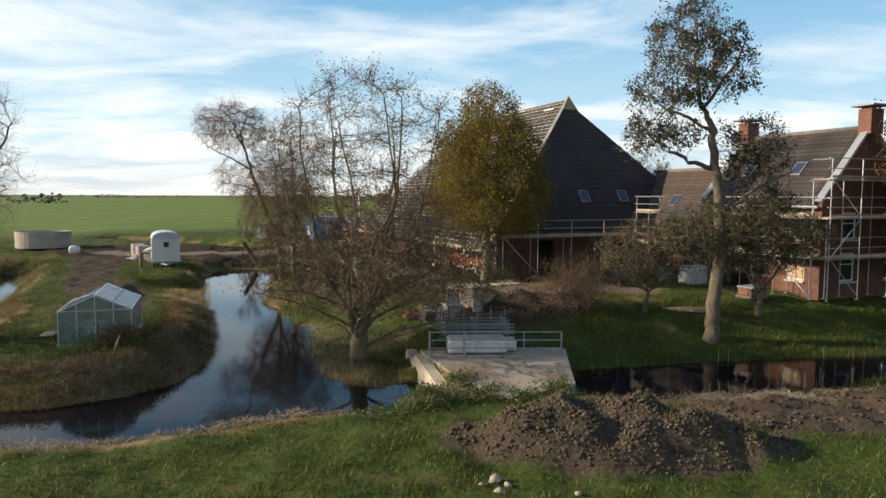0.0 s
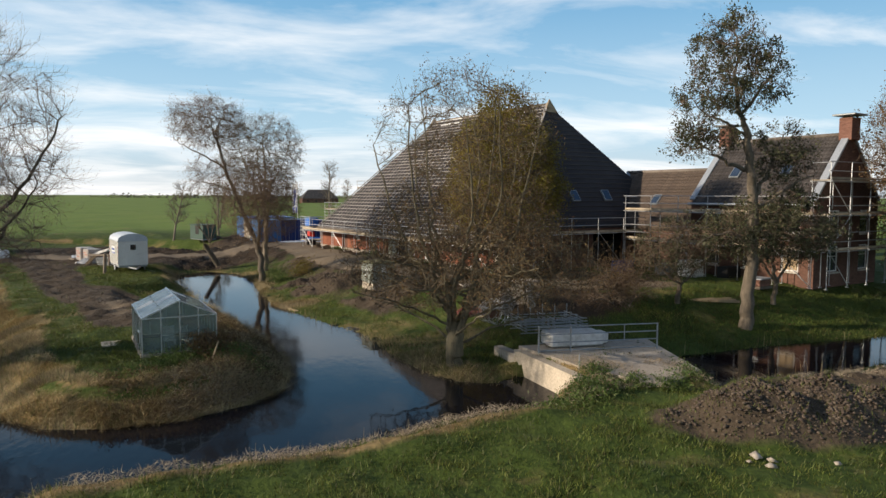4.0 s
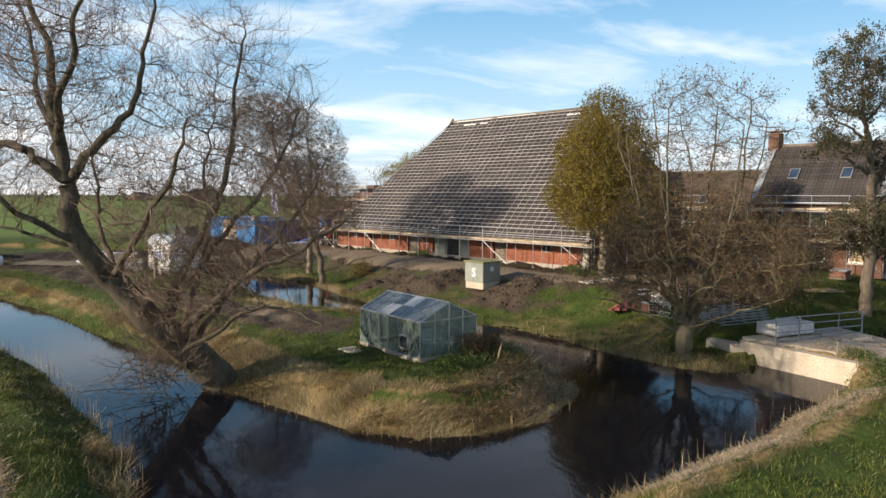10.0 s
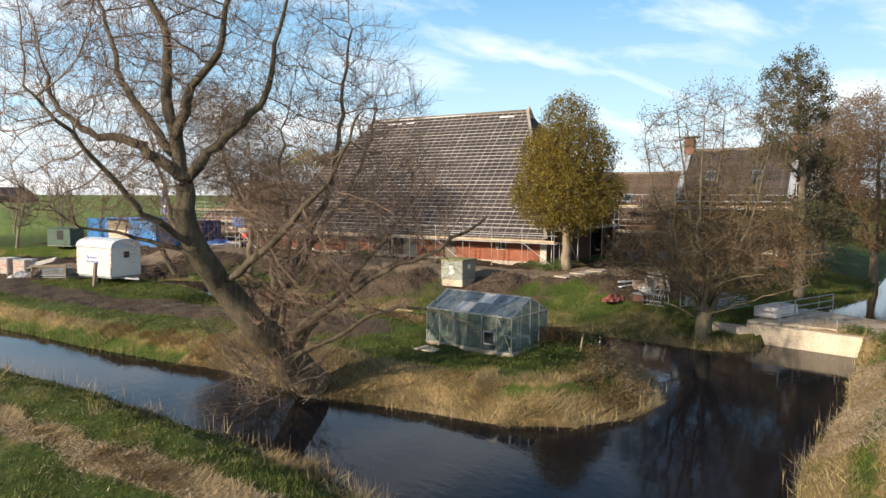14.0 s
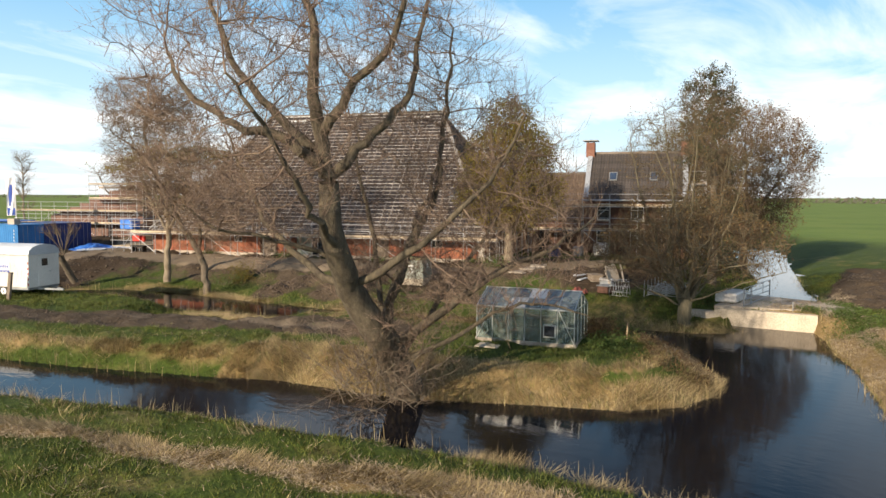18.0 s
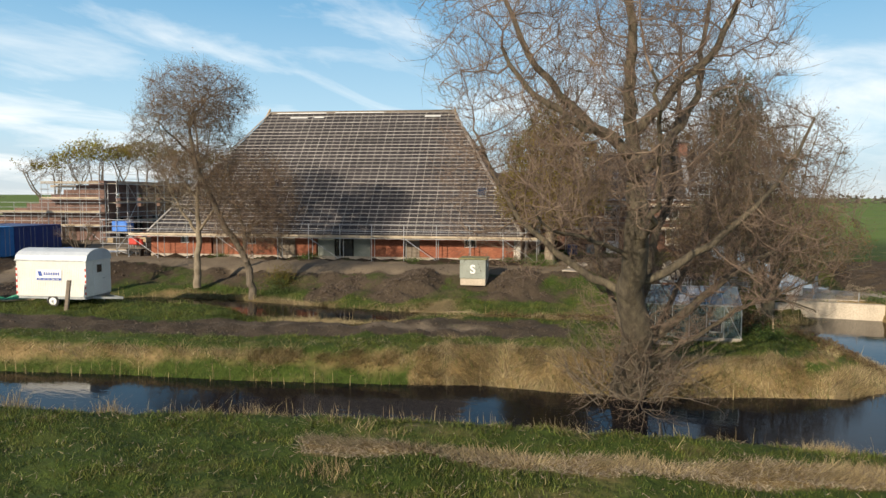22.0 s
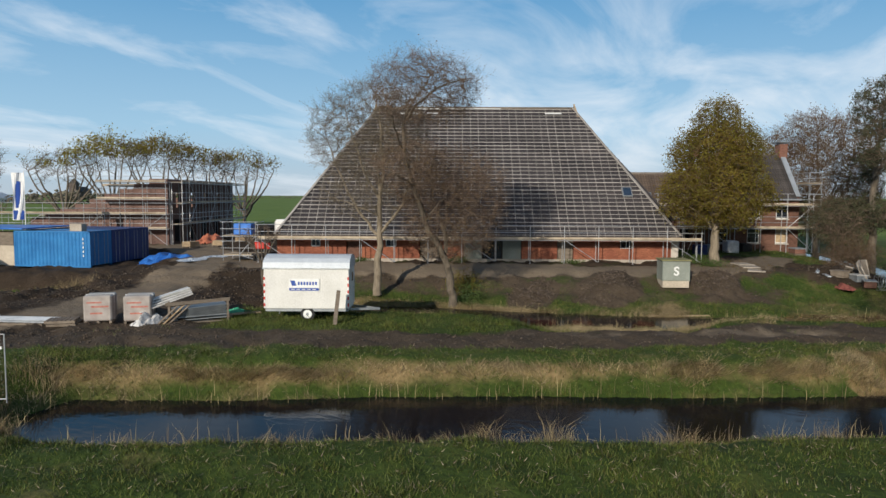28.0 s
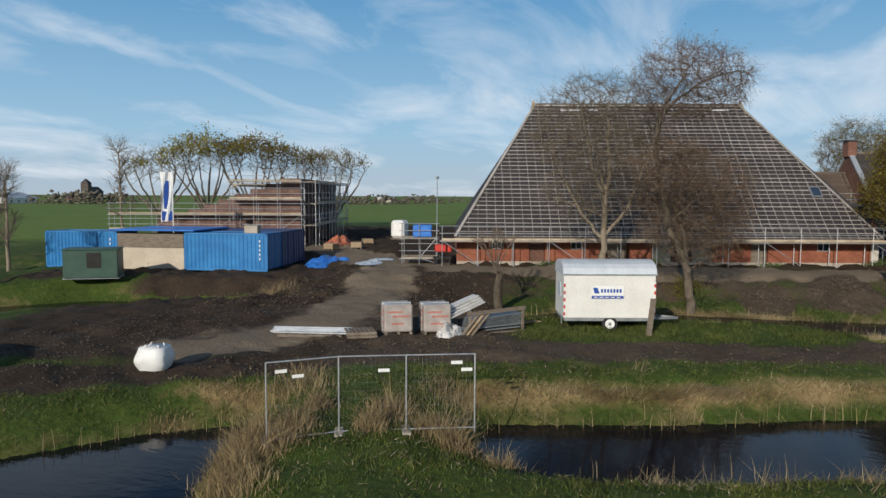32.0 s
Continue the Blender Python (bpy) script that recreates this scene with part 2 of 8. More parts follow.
M_BLUE = mat("blue_container_paint", (0.018, 0.13, 0.34), (0.03, 0.20, 0.46), 0.9, 0.42, 0.06, 22)
M_DARKBLUE = mat("dark_blue_container_paint", (0.008, 0.022, 0.10), (0.014, 0.04, 0.16), 0.9, 0.4, 0.06, 22)
M_GREEN = mat("dark_green_paint", (0.025, 0.06, 0.045), (0.04, 0.085, 0.06), 1.2, 0.5, 0.06)
M_GREYBOX = mat("grey_green_polyester", (0.20, 0.22, 0.19), (0.27, 0.29, 0.25), 1.1, 0.6, 0.05)
M_CONC = mat("weathered_concrete", (0.29, 0.25, 0.205), (0.44, 0.385, 0.32), 0.9, 0.9, 0.4, 16)
M_CONC_PALE = mat("pale_concrete", (0.40, 0.34, 0.265), (0.52, 0.45, 0.355), 0.7, 0.9, 0.3, 14, third=(0.30, 0.25, 0.19))
M_STEEL = mat("dull_grey_steel", (0.22, 0.24, 0.25), (0.36, 0.38, 0.39), 2, 0.5, 0.1, metal=0.5)
# near-black for dark goods, and for painted-in shade inside the buildings
M_DARK = mat("near_black_paint_and_shade", (0.012, 0.011, 0.010), (0.03, 0.027, 0.024), 1.5, 0.8, 0.1)
M_WOOD = mat("raw_timber", (0.28, 0.20, 0.12), (0.46, 0.35, 0.22), 2, 0.8, 0.2, 30, stretch=(1, 1, 4), vary=0.2)
M_OLDWOOD = mat("greyed_timber", (0.13, 0.10, 0.075), (0.24, 0.20, 0.155), 2, 0.85, 0.3, 24, stretch=(1, 1, 4), vary=0.2)
M_TARP = mat("blue_tarpaulin", (0.02, 0.11, 0.42), (0.05, 0.20, 0.60), 1.2, 0.4, 0.4, 6)
M_PLASTIC = mat("white_plastic_wrap", (0.50, 0.48, 0.45), (0.70, 0.69, 0.67), 2, 0.35, 0.5, 7)
M_RED = mat("red_paint", (0.42, 0.025, 0.018), (0.55, 0.05, 0.03), 2, 0.5, 0.1)
M_PRINT = mat("faded_red_print", (0.36, 0.10, 0.075), (0.50, 0.22, 0.17), 9, 0.7, 0.1)
M_ORANGE = mat("orange_red_brick_pack", (0.32, 0.095, 0.055), (0.44, 0.16, 0.09), 3, 0.8, 0.3)
M_RUBBER = mat("black_rubber", (0.015, 0.015, 0.015), (0.03, 0.03, 0.03), 5, 0.8, 0.2)
M_ALU = mat("aluminium", (0.50, 0.52, 0.53), (0.64, 0.66, 0.67), 3, 0.35, 0.05, metal=0.8)
M_SKYBLUE = mat("print_blue", (0.02, 0.06, 0.28), (0.03, 0.09, 0.36), 3, 0.5, 0.02)
M_ZINC = mat("zinc_sheet", (0.34, 0.37, 0.40), (0.46, 0.49, 0.52), 1, 0.4, 0.1, metal=0.4)
M_BARK = mat("grey_brown_bark", (0.09, 0.072, 0.053), (0.18, 0.148, 0.11), 2.0, 0.95, 0.9, 12, stretch=(3, 3, 0.8), third=(0.10, 0.11, 0.06), bump_dist=0.05)
M_BARK_GREEN = mat("algae_green_bark", (0.055, 0.044, 0.033), (0.145, 0.12, 0.08), 2.0, 0.95, 0.8, 12, stretch=(3, 3, 0.8), third=(0.13, 0.13, 0.065), bump_dist=0.05)
M_BARK_ALDER = mat("alder_bark", (0.085, 0.072, 0.046), (0.17, 0.147, 0.095), 2.0, 0.95, 0.7, 12, stretch=(3, 3, 0.8), third=(0.13, 0.135, 0.07), bump_dist=0.03)
M_CHIMNEY = brick_mat("old_chimney_brick", (0.20, 0.095, 0.07), (0.30, 0.16, 0.12), (0.75, 0.7, 0.62))
M_BARK_PALE = mat("pale_bark", (0.15, 0.122, 0.088), (0.27, 0.222, 0.158), 2.0, 0.95, 0.6, 12, stretch=(3, 3, 0.8))
M_TWIG = island_vary(mat("brown_twig", (0.11, 0.075, 0.052), (0.20, 0.14, 0.10), 3, 0.9, 0), 0.7, 1.3, 0.01)
M_TWIG_GREY = island_vary(mat("grey_twig", (0.105, 0.084, 0.058), (0.18, 0.146, 0.102), 3, 0.9, 0), 0.7, 1.3, 0.01)
M_LEAF_GOLD = leafy(island_vary(mat("olive_gold_leaf", (0.118, 0.102, 0.018), (0.255, 0.182, 0.028), 0.5, 0.7, 0), 0.65, 1.35, 0.03), 0.45)
M_LEAF_BROWN = leafy(island_vary(mat("dry_brown_leaf", (0.085, 0.05, 0.024), (0.16, 0.10, 0.042), 0.6, 0.75, 0), 0.6, 1.4, 0.02), 0.25)
M_TWIG_OLIVE = island_vary(mat("olive_alder_twig", (0.080, 0.062, 0.038), (0.15, 0.118, 0.072), 3, 0.9, 0), 0.7, 1.3, 0.01)
M_TWIG_RED = island_vary(mat("red_brown_willow_twig", (0.125, 0.085, 0.064), (0.215, 0.155, 0.115), 3, 0.9, 0), 0.7, 1.3, 0.01)
M_LEAF_RUST = leafy(island_vary(mat("rusty_leaf", (0.11, 0.062, 0.032), (0.20, 0.125, 0.055), 0.6, 0.75, 0), 0.6, 1.4, 0.02), 0.3)
M_LEAF_GOLD_PALE = leafy(island_vary(mat("yellow_olive_leaf", (0.16, 0.145, 0.025), (0.34, 0.275, 0.045), 0.5, 0.7, 0), 0.65, 1.35, 0.03), 0.4)
M_LEAF_DARK = leafy(island_vary(mat("dark_green_leaf", (0.036, 0.044, 0.020), (0.092, 0.088, 0.040), 0.6, 0.6, 0), 0.6, 1.5, 0.03), 0.25)
M_LEAF_GREEN = leafy(island_vary(mat("weed_green_leaf", (0.05, 0.085, 0.02), (0.10, 0.14, 0.03), 0.6, 0.6, 0), 0.6, 1.4, 0.02), 0.3)
M_GRASS_BLADE = leafy(island_vary(mat("grass_blade", (0.048, 0.068, 0.012), (0.128, 0.136, 0.026), 0.9, 0.6, 0), 0.4, 1.7, 0.03), 0.3)
M_DRY_BLADE = leafy(island_vary(mat("dead_grass_blade", (0.27, 0.20, 0.100), (0.50, 0.39, 0.22), 0.35, 0.85, 0), 0.4, 1.4, 0.012), 0.25)
M_REED = leafy(island_vary(mat("brown_dead_reed", (0.20, 0.142, 0.070), (0.43, 0.325, 0.18), 0.35, 0.85, 0), 0.4, 1.4, 0.012), 0.2)
M_STRAW = leafy(island_vary(mat("flattened_straw", (0.24, 0.185, 0.125), (0.46, 0.37, 0.26), 0.35, 0.9, 0), 0.5, 1.35, 0.012), 0.15)
M_CLOD_DRY = island_vary(mat("dry_earth_clod", (0.062, 0.045, 0.033), (0.118, 0.088, 0.066), 2, 0.95, 0.6, 18), 0.7, 1.2, 0.01)
M_CLOD = island_vary(mat("earth_clod", (0.046, 0.034, 0.025), (0.092, 0.070, 0.052), 2, 0.95, 0.6, 18), 0.7, 1.3, 0.01)


def glass_mat(name, tint, rough=0.05, clear=0.6):
    """Thin pane: part clear, part glossy."""
    m = bpy.data.materials.new(name)
    m.use_nodes = True
    N, L = m.node_tree.nodes, m.node_tree.links
    p = N["Principled BSDF"]
    n1 = N.new("ShaderNodeTexNoise")
    n1.inputs["Scale"].default_value, n1.inputs["Detail"].default_value = 2.2, 6
    tc = N.new("ShaderNodeTexCoord")
    L.new(tc.outputs["Object"], n1.inputs["Vector"])
    rp = N.new("ShaderNodeValToRGB")
    rp.color_ramp.elements[0].color, rp.color_ramp.elements[1].color = (*[c * 0.7 for c in tint], 1), (*tint, 1)
    L.new(n1.outputs[0], rp.inputs[0]), L.new(rp.outputs[0], p.inputs["Base Color"])
    p.inputs["Roughness"].default_value = rough
    t = N.new("ShaderNodeBsdfTransparent")
    t.inputs[0].default_value = (0.86, 0.92, 0.90, 1)
    mr = N.new("ShaderNodeMapRange")
    mr.inputs[1].default_value, mr.inputs[2].default_value, mr.inputs[3].default_value, mr.inputs[4].default_value = 0.3, 0.7, clear + 0.15, clear - 0.15
    L.new(n1.outputs[0], mr.inputs[0])
    ms = N.new("ShaderNodeMixShader")
    L.new(mr.outputs[0], ms.inputs[0]), L.new(p.outputs[0], ms.inputs[1]), L.new(t.outputs[0], ms.inputs[2]), L.new(ms.outputs[0], N["Material Output"].inputs[0])
    return m


M_GLASS_OLD = glass_mat("algae_stained_glass", (0.23, 0.285, 0.26), 0.12, 0.58)
M_GLASS_ROOF = glass_mat("dirty_roof_glass", (0.28, 0.33, 0.35), 0.10, 0.38)
M_WINDOW = mat("dark_window_glass", (0.012, 0.016, 0.022), (0.03, 0.036, 0.045), 1, 0.10, 0, spec=0.9)
M_PANE_BLUE = mat("roof_window_glass", (0.02, 0.035, 0.06), (0.04, 0.06, 0.10), 1, 0.12, 0, spec=0.9)

M_WATER = mat("dark_ditch_water", (0.004, 0.005, 0.009), (0.007, 0.007, 0.009), 0.2, 0.04, 0, spec=0.21)
_N, _L = M_WATER.node_tree.nodes, M_WATER.node_tree.links
_p = _N["Principled BSDF"]
for _l in list(_p.inputs["Roughness"].links):
    _L.remove(_l)
_p.inputs["Roughness"].default_value, _p.inputs["IOR"].default_value = 0.025, 1.33
_tc, _n1, _n2, _bp = _N.new("ShaderNodeTexCoord"), _N.new("ShaderNodeTexNoise"), _N.new("ShaderNodeTexNoise"), _N.new("ShaderNodeBump")
_mp = _N.new("ShaderNodeMapping")
_mp.inputs["Rotation"].default_value, _mp.inputs["Scale"].default_value = (0, 0, radians(24)), (1.0, 0.45, 1)
_L.new(_tc.outputs["Object"], _mp.inputs[0])
_n1.inputs["Scale"].default_value, _n1.inputs["Detail"].default_value = 4.2, 4
_n2.inputs["Scale"].default_value = 0.16
_L.new(_mp.outputs[0], _n1.inputs["Vector"]), _L.new(_mp.outputs[0], _n2.inputs["Vector"])
_mm = _N.new("ShaderNodeMath")
_mm.operation = "MULTIPLY"
_L.new(_n1.outputs[0], _mm.inputs[0]), _L.new(_n2.outputs[0], _mm.inputs[1])
_bp.inputs["Strength"].default_value, _bp.inputs["Distance"].default_value = 0.16, 0.05
_p.inputs["Specular Tint"].default_value = (0.80, 0.78, 1.0, 1.0)
_L.new(_mm.outputs[0], _bp.inputs["Height"]), _L.new(_bp.outputs[0], _p.inputs["Normal"])


# the ground: grass, bare earth, path and dead grass by the plan's own masks
M_GROUND = bpy.data.materials.new("field_ground")
M_GROUND.use_nodes = True
_N, _L = M_GROUND.node_tree.nodes, M_GROUND.node_tree.links
_p = _N["Principled BSDF"]
_p.inputs["Roughness"].default_value, _p.inputs["Specular IOR Level"].default_value = 0.92, 0.2
_tc = _N.new("ShaderNodeTexCoord")


def g_noise(scale, detail=5, rough=0.6):
    n = _N.new("ShaderNodeTexNoise")
    n.inputs["Scale"].default_value, n.inputs["Detail"].default_value, n.inputs["Roughness"].default_value = scale, detail, rough
    _L.new(_tc.outputs["Object"], n.inputs["Vector"])
    return n.outputs[0]


def g_ramp(src, *stops):
    r = _N.new("ShaderNodeValToRGB")
    el = r.color_ramp.elements
    while len(el) < len(stops):
        el.new(0.5)
    for e, (pos, col) in zip(el, stops):
        e.position, e.color = pos, (*col, 1)
    _L.new(src, r.inputs[0])
    return r.outputs[0]


def g_mix(fac, a, b):
    m = _N.new("ShaderNodeMixRGB")
    _L.new(fac, m.inputs[0]), _L.new(a, m.inputs[1]), _L.new(b, m.inputs[2])
    return m.outputs[0]


def g_mask(attr, noise_out, soft=0.35):
    a = _N.new("ShaderNodeAttribute")
    a.attribute_name = attr
    s = _N.new("ShaderNodeMath")
    s.operation = "ADD"
    _L.new(a.outputs["Fac"], s.inputs[0]), _L.new(noise_out, s.inputs[1])
    mr = _N.new("ShaderNodeMapRange")
    mr.inputs[1].default_value, mr.inputs[2].default_value = 1.0 - soft / 2, 1.0 + soft / 2
    _L.new(s.outputs[0], mr.inputs[0])
    return mr.outputs[0]


_big, _mid, _fine, _tiny = g_noise(0.07), g_noise(0.55), g_noise(4.5), g_noise(22, 3)
_grass = g_mix(_tiny, g_ramp(_mid, (0.3, (0.030, 0.058, 0.010)), (0.55, (0.066, 0.108, 0.020)), (0.75, (0.125, 0.135, 0.042))), g_ramp(_fine, (0.3, (0.022, 0.044, 0.008)), (0.7, (0.10, 0.145, 0.028))))
_far = g_ramp(_big, (0.25, (0.115, 0.195, 0.040)), (0.55, (0.165, 0.250, 0.055)), (0.8, (0.195, 0.245, 0.065)))
_a = _N.new("ShaderNodeAttribute")
_a.attribute_name = "far"
_grass = g_mix(_a.outputs["Fac"], _grass, _far)
_dry = g_mix(_tiny, g_ramp(_fine, (0.3, (0.20, 0.14, 0.07)), (0.7, (0.40, 0.30, 0.16))), g_ramp(_mid, (0.3, (0.17, 0.13, 0.06)), (0.7, (0.34, 0.25, 0.13))))
_mud = g_mix(_tiny, g_ramp(_fine, (0.3, (0.024, 0.017, 0.012)), (0.7, (0.070, 0.050, 0.036))), g_ramp(_mid, (0.3, (0.028, 0.020, 0.0145)), (0.7, (0.086, 0.063, 0.046))))
_path = g_mix(_fine, g_ramp(_mid, (0.3, (0.17, 0.135, 0.104)), (0.7, (0.28, 0.23, 0.18))), g_ramp(_tiny, (0.3, (0.15, 0.118, 0.09)), (0.7, (0.32, 0.262, 0.205))))
_loam = g_mix(_tiny, g_ramp(_fine, (0.3, (0.052, 0.038, 0.028)), (0.7, (0.122, 0.095, 0.072))), g_ramp(_mid, (0.3, (0.060, 0.046, 0.034)), (0.7, (0.135, 0.106, 0.081))))
_a = _N.new("ShaderNodeAttribute")
_a.attribute_name = "loam"
_mud = g_mix(_a.outputs["Fac"], _mud, _loam)
_col = g_mix(g_mask("dry", _mid, 0.4), _grass, _dry)
_col = g_mix(g_mask("mud", _mid, 0.25), _col, _mud)
_col = g_mix(g_mask("path", _mid, 0.2), _col, _path)
_dim = _N.new("ShaderNodeMixRGB")
_dim.blend_type, _dim.inputs[0].default_value, _dim.inputs[2].default_value = "MULTIPLY", 1.0, (0.80, 0.77, 0.69, 1)
_L.new(_col, _dim.inputs[1])
_L.new(_dim.outputs[0], _p.inputs["Base Color"])
_bp = _N.new("ShaderNodeBump")
_bp.inputs["Strength"].default_value, _bp.inputs["Distance"].default_value = 0.8, 0.09
_L.new(_fine, _bp.inputs["Height"]), _L.new(_bp.outputs[0], _p.inputs["Normal"])

# ---- mesh helpers ----
Z = Vector((0, 0, 1))


def thing(name, loc, turn=0.0, label="", category="", group="", kind=""):
    ob = new(name)
    ob.matrix_basis = pose(*loc, 0, 0, turn)
    ob.empty_display_size = 0.2
    return tagged(ob, label, category, group, kind)


class Shape:
    """Collects vertices and faces for one mesh."""

    def __init__(self):
        self.v, self.f = [], []

    def add(self, verts, faces):
        o = len(self.v)
        self.v += [tuple(p) for p in verts]
        self.f += [tuple(i + o for i in f) for f in faces]
        return self

    def box(self, c, s, turn=0.0, m=None, bevel=0.0):
        """Box by centre and size, its edges chamfered."""
        b = bmesh.new()
        bmesh.ops.create_cube(b, size=1.0)
        for q in b.verts:
            q.co = Vector((q.co.x * s[0], q.co.y * s[1], q.co.z * s[2]))
        if bevel:
            bmesh.ops.bevel(b, geom=b.edges[:], offset=bevel, segments=1, affect="EDGES")
        mm = m or pose(*c, 0, 0, turn)
        b.verts.index_update()
        self.add([mm @ q.co for q in b.verts], [[q.index for q in f.verts] for f in b.faces])
        b.free()
        return self

    def beam(self, p, q, w, h):
        """Straight member of section w by h from p to q."""
        p, q = Vector(p), Vector(q)
        d = q - p
        x = d.normalized()
        y = Z.cross(x)
        y = y.normalized() if y.length > 1e-4 else Vector((0, 1, 0))
        z = x.cross(y)
        vs = [p + x * 0 + y * a * w / 2 + z * b * h / 2 for a, b in ((-1, -1), (1, -1), (1, 1), (-1, 1))]
        vs += [v + d for v in vs]
        return self.add(vs, [(3, 2, 1, 0), (4, 5, 6, 7), (0, 1, 5, 4), (1, 2, 6, 5), (2, 3, 7, 6), (3, 0, 4, 7)])

    def tube(self, p, q, r, n=6, r2=None):
        p, q = Vector(p), Vector(q)
        d = (q - p).normalized()
        y = d.cross(Z) if abs(d.z) < 0.9 else d.cross(Vector((1, 0, 0)))
        y.normalize()
        z = d.cross(y)
        r2 = r if r2 is None else r2
        a = [(math.cos(2 * math.pi * i / n), math.sin(2 * math.pi * i / n)) for i in range(n)]
        vs = [p + (y * c + z * s) * r for c, s in a] + [q + (y * c + z * s) * r2 for c, s in a]
        fs = [(i, (i + 1) % n, n + (i + 1) % n, n + i) for i in range(n)] + [tuple(range(n))[::-1], tuple(range(n, 2 * n))]
        return self.add(vs, fs)

    def poly(self, pts, thick, direction=(0, 0, 1)):
        """Flat polygon given thickness along direction."""
        d = Vector(direction) * thick
        n = len(pts)
        vs = [Vector(p) for p in pts] + [Vector(p) + d for p in pts]
        return self.add(vs, [tuple(range(n))[::-1], tuple(range(n, 2 * n))] + [(i, (i + 1) % n, n + (i + 1) % n, n + i) for i in range(n)])

    def mesh(self, name):
        me = bpy.data.meshes.new(name)
        me.from_pydata(self.v, [], self.f)
        b = bmesh.new()
        b.from_mesh(me)
        bmesh.ops.recalc_face_normals(b, faces=b.faces[:])
        b.to_mesh(me)
        b.free()
        return me


def part(name, shape, material, parent=None, label="", smooth=False):
    me = shape if isinstance(shape, bpy.types.Mesh) else shape.mesh(name)
    me.materials.append(material) if not me.materials else None
    if smooth:
        me.polygons.foreach_set("use_smooth", [True] * len(me.polygons))
    ob = new(name, me)
    ob.parent = parent
    if label:
        tagged(ob, label)
    return ob


def piece(name, me, m, parent):
    """One more piece on shared mesh data."""
    ob = new(name, me)
    ob.matrix_basis = m
    ob.parent = parent
    return ob


def raw_mesh(name, verts, faces, material, smooth=False):
    """A mesh from arrays; faces all of one size."""
    me = bpy.data.meshes.new(name)
    verts, faces = np.asarray(verts, np.float32), np.asarray(faces, np.int32)
    k = faces.shape[1]
    me.vertices.add(len(verts))
    me.vertices.foreach_set("co", verts.ravel())
    me.loops.add(faces.size)
    me.loops.foreach_set("vertex_index", faces.ravel())
    me.polygons.add(len(faces))
    me.polygons.foreach_set("loop_start", np.arange(0, faces.size, k, dtype=np.int32))
    if smooth:
        me.polygons.foreach_set("use_smooth", np.ones(len(faces), bool))
    me.update(calc_edges=True)
    me.materials.append(material)
    return me


# ---- the plan of the ground ----
WATER_Z = -1.75
B0, BU, BV = np.array([3.47, 42.66]), np.array([-0.410, 0.912]), np.array([0.912, 0.410])
BARN_TURN = math.degrees(math.atan2(0.912, -0.410))  # local x runs along the barn
MOAT = [(-37.0, 56.4), (-38.2, 55.2), (-38, 53), (-35.6, 48), (-33, 42.8), (-31, 38.4), (-29.3, 35.6), (-27, 31.2), (-25.3, 26.4), (-23.8, 22.6), (-23.1, 19.4), (-22.8, 17.5),
        (-23.5, 12), (-26, 2), (-30, -10), (-22, -12), (-19, 2), (-17.8, 9), (-16.1, 12.8), (-13.2, 14.3), (-10, 15.4), (-6.6, 16.6), (-4.2, 17.8), (-1.2, 18.9), (0.98, 19.8), (0.2, 23.1), (-0.35, 23.9), (-1.5, 22.6),
        (-2.8, 23), (-3.7, 24.2), (-4.9, 27.5), (-6, 32.5), (-8.2, 36.4), (-11, 42), (-12.4, 48), (-13.6, 55), (-15.5, 60), (-18.3, 62.3), (-20.5, 60), (-20, 56.8), (-17, 48), (-15.2, 43.3),
        (-11.6, 34.2), (-9.7, 29), (-9.0, 25), (-9.1, 22.9), (-10.1, 21.2), (-12, 19.8), (-14, 19.35), (-15.7, 19.6), (-17.4, 20.9), (-18.7, 23.2), (-20.3, 25.7), (-20.9, 26.8), (-21.6, 28.6),
        (-22.4, 31.7), (-24, 34.2), (-26.5, 39), (-28.4, 43.4), (-30.8, 48.2), (-33, 51.8), (-35.2, 56.6)]
EAST_DITCH = [(5.1, 25.2), (12.7, 27.2), (19.6, 28.4), (44, 38), (60, 45), (62, 41), (44, 33.5), (17.5, 24.6), (11.9, 22.3), (6, 21.4), (5.1, 20.4)]
WEST_POND = [(-38.2, 62.9), (-40, 64.8), (-43, 66.7), (-50, 71), (-60, 76), (-62, 66), (-50, 60), (-44.5, 58.8), (-42.3, 61.0), (-39.8, 62.2)]
NORTH_DITCH = [(-21.3, 77), (-19.8, 77.5), (-24, 87), (-33, 93.5), (-48, 98), (-48, 93.0), (-33.5, 86.2), (-27.5, 82.0)]


def seg_dist(px, py, pts, closed=True):
    d = np.full(px.shape, 1e9)
    n = len(pts)
    for i in range(n if closed else n - 1):
        (ax, ay), (bx, by) = pts[i], pts[(i + 1) % n]
        dx, dy = bx - ax, by - ay
        t = np.clip(((px - ax) * dx + (py - ay) * dy) / (dx * dx + dy * dy), 0, 1)
        d = np.minimum(d, np.hypot(px - ax - t * dx, py - ay - t * dy))
    return d


def in_poly(px, py, pts):
    r = np.zeros(px.shape, bool)
    n = len(pts)
    for i in range(n):
        (ax, ay), (bx, by) = pts[i], pts[(i + 1) % n]
        c = ((ay > py) != (by > py))
        with np.errstate(divide="ignore", invalid="ignore"):
            xi = (bx - ax) * (py - ay) / (by - ay) + ax
        r ^= c & (px < xi)
    return r


def water_dist(px, py):
    """Distance to the nearest shore, negative in the water."""
    d = np.full(px.shape, 1e9)
    for pts in (MOAT, EAST_DITCH, WEST_POND, NORTH_DITCH):
        e = seg_dist(px, py, pts)
        d = np.minimum(d, np.where(in_poly(px, py, pts), -e, e))
    return d


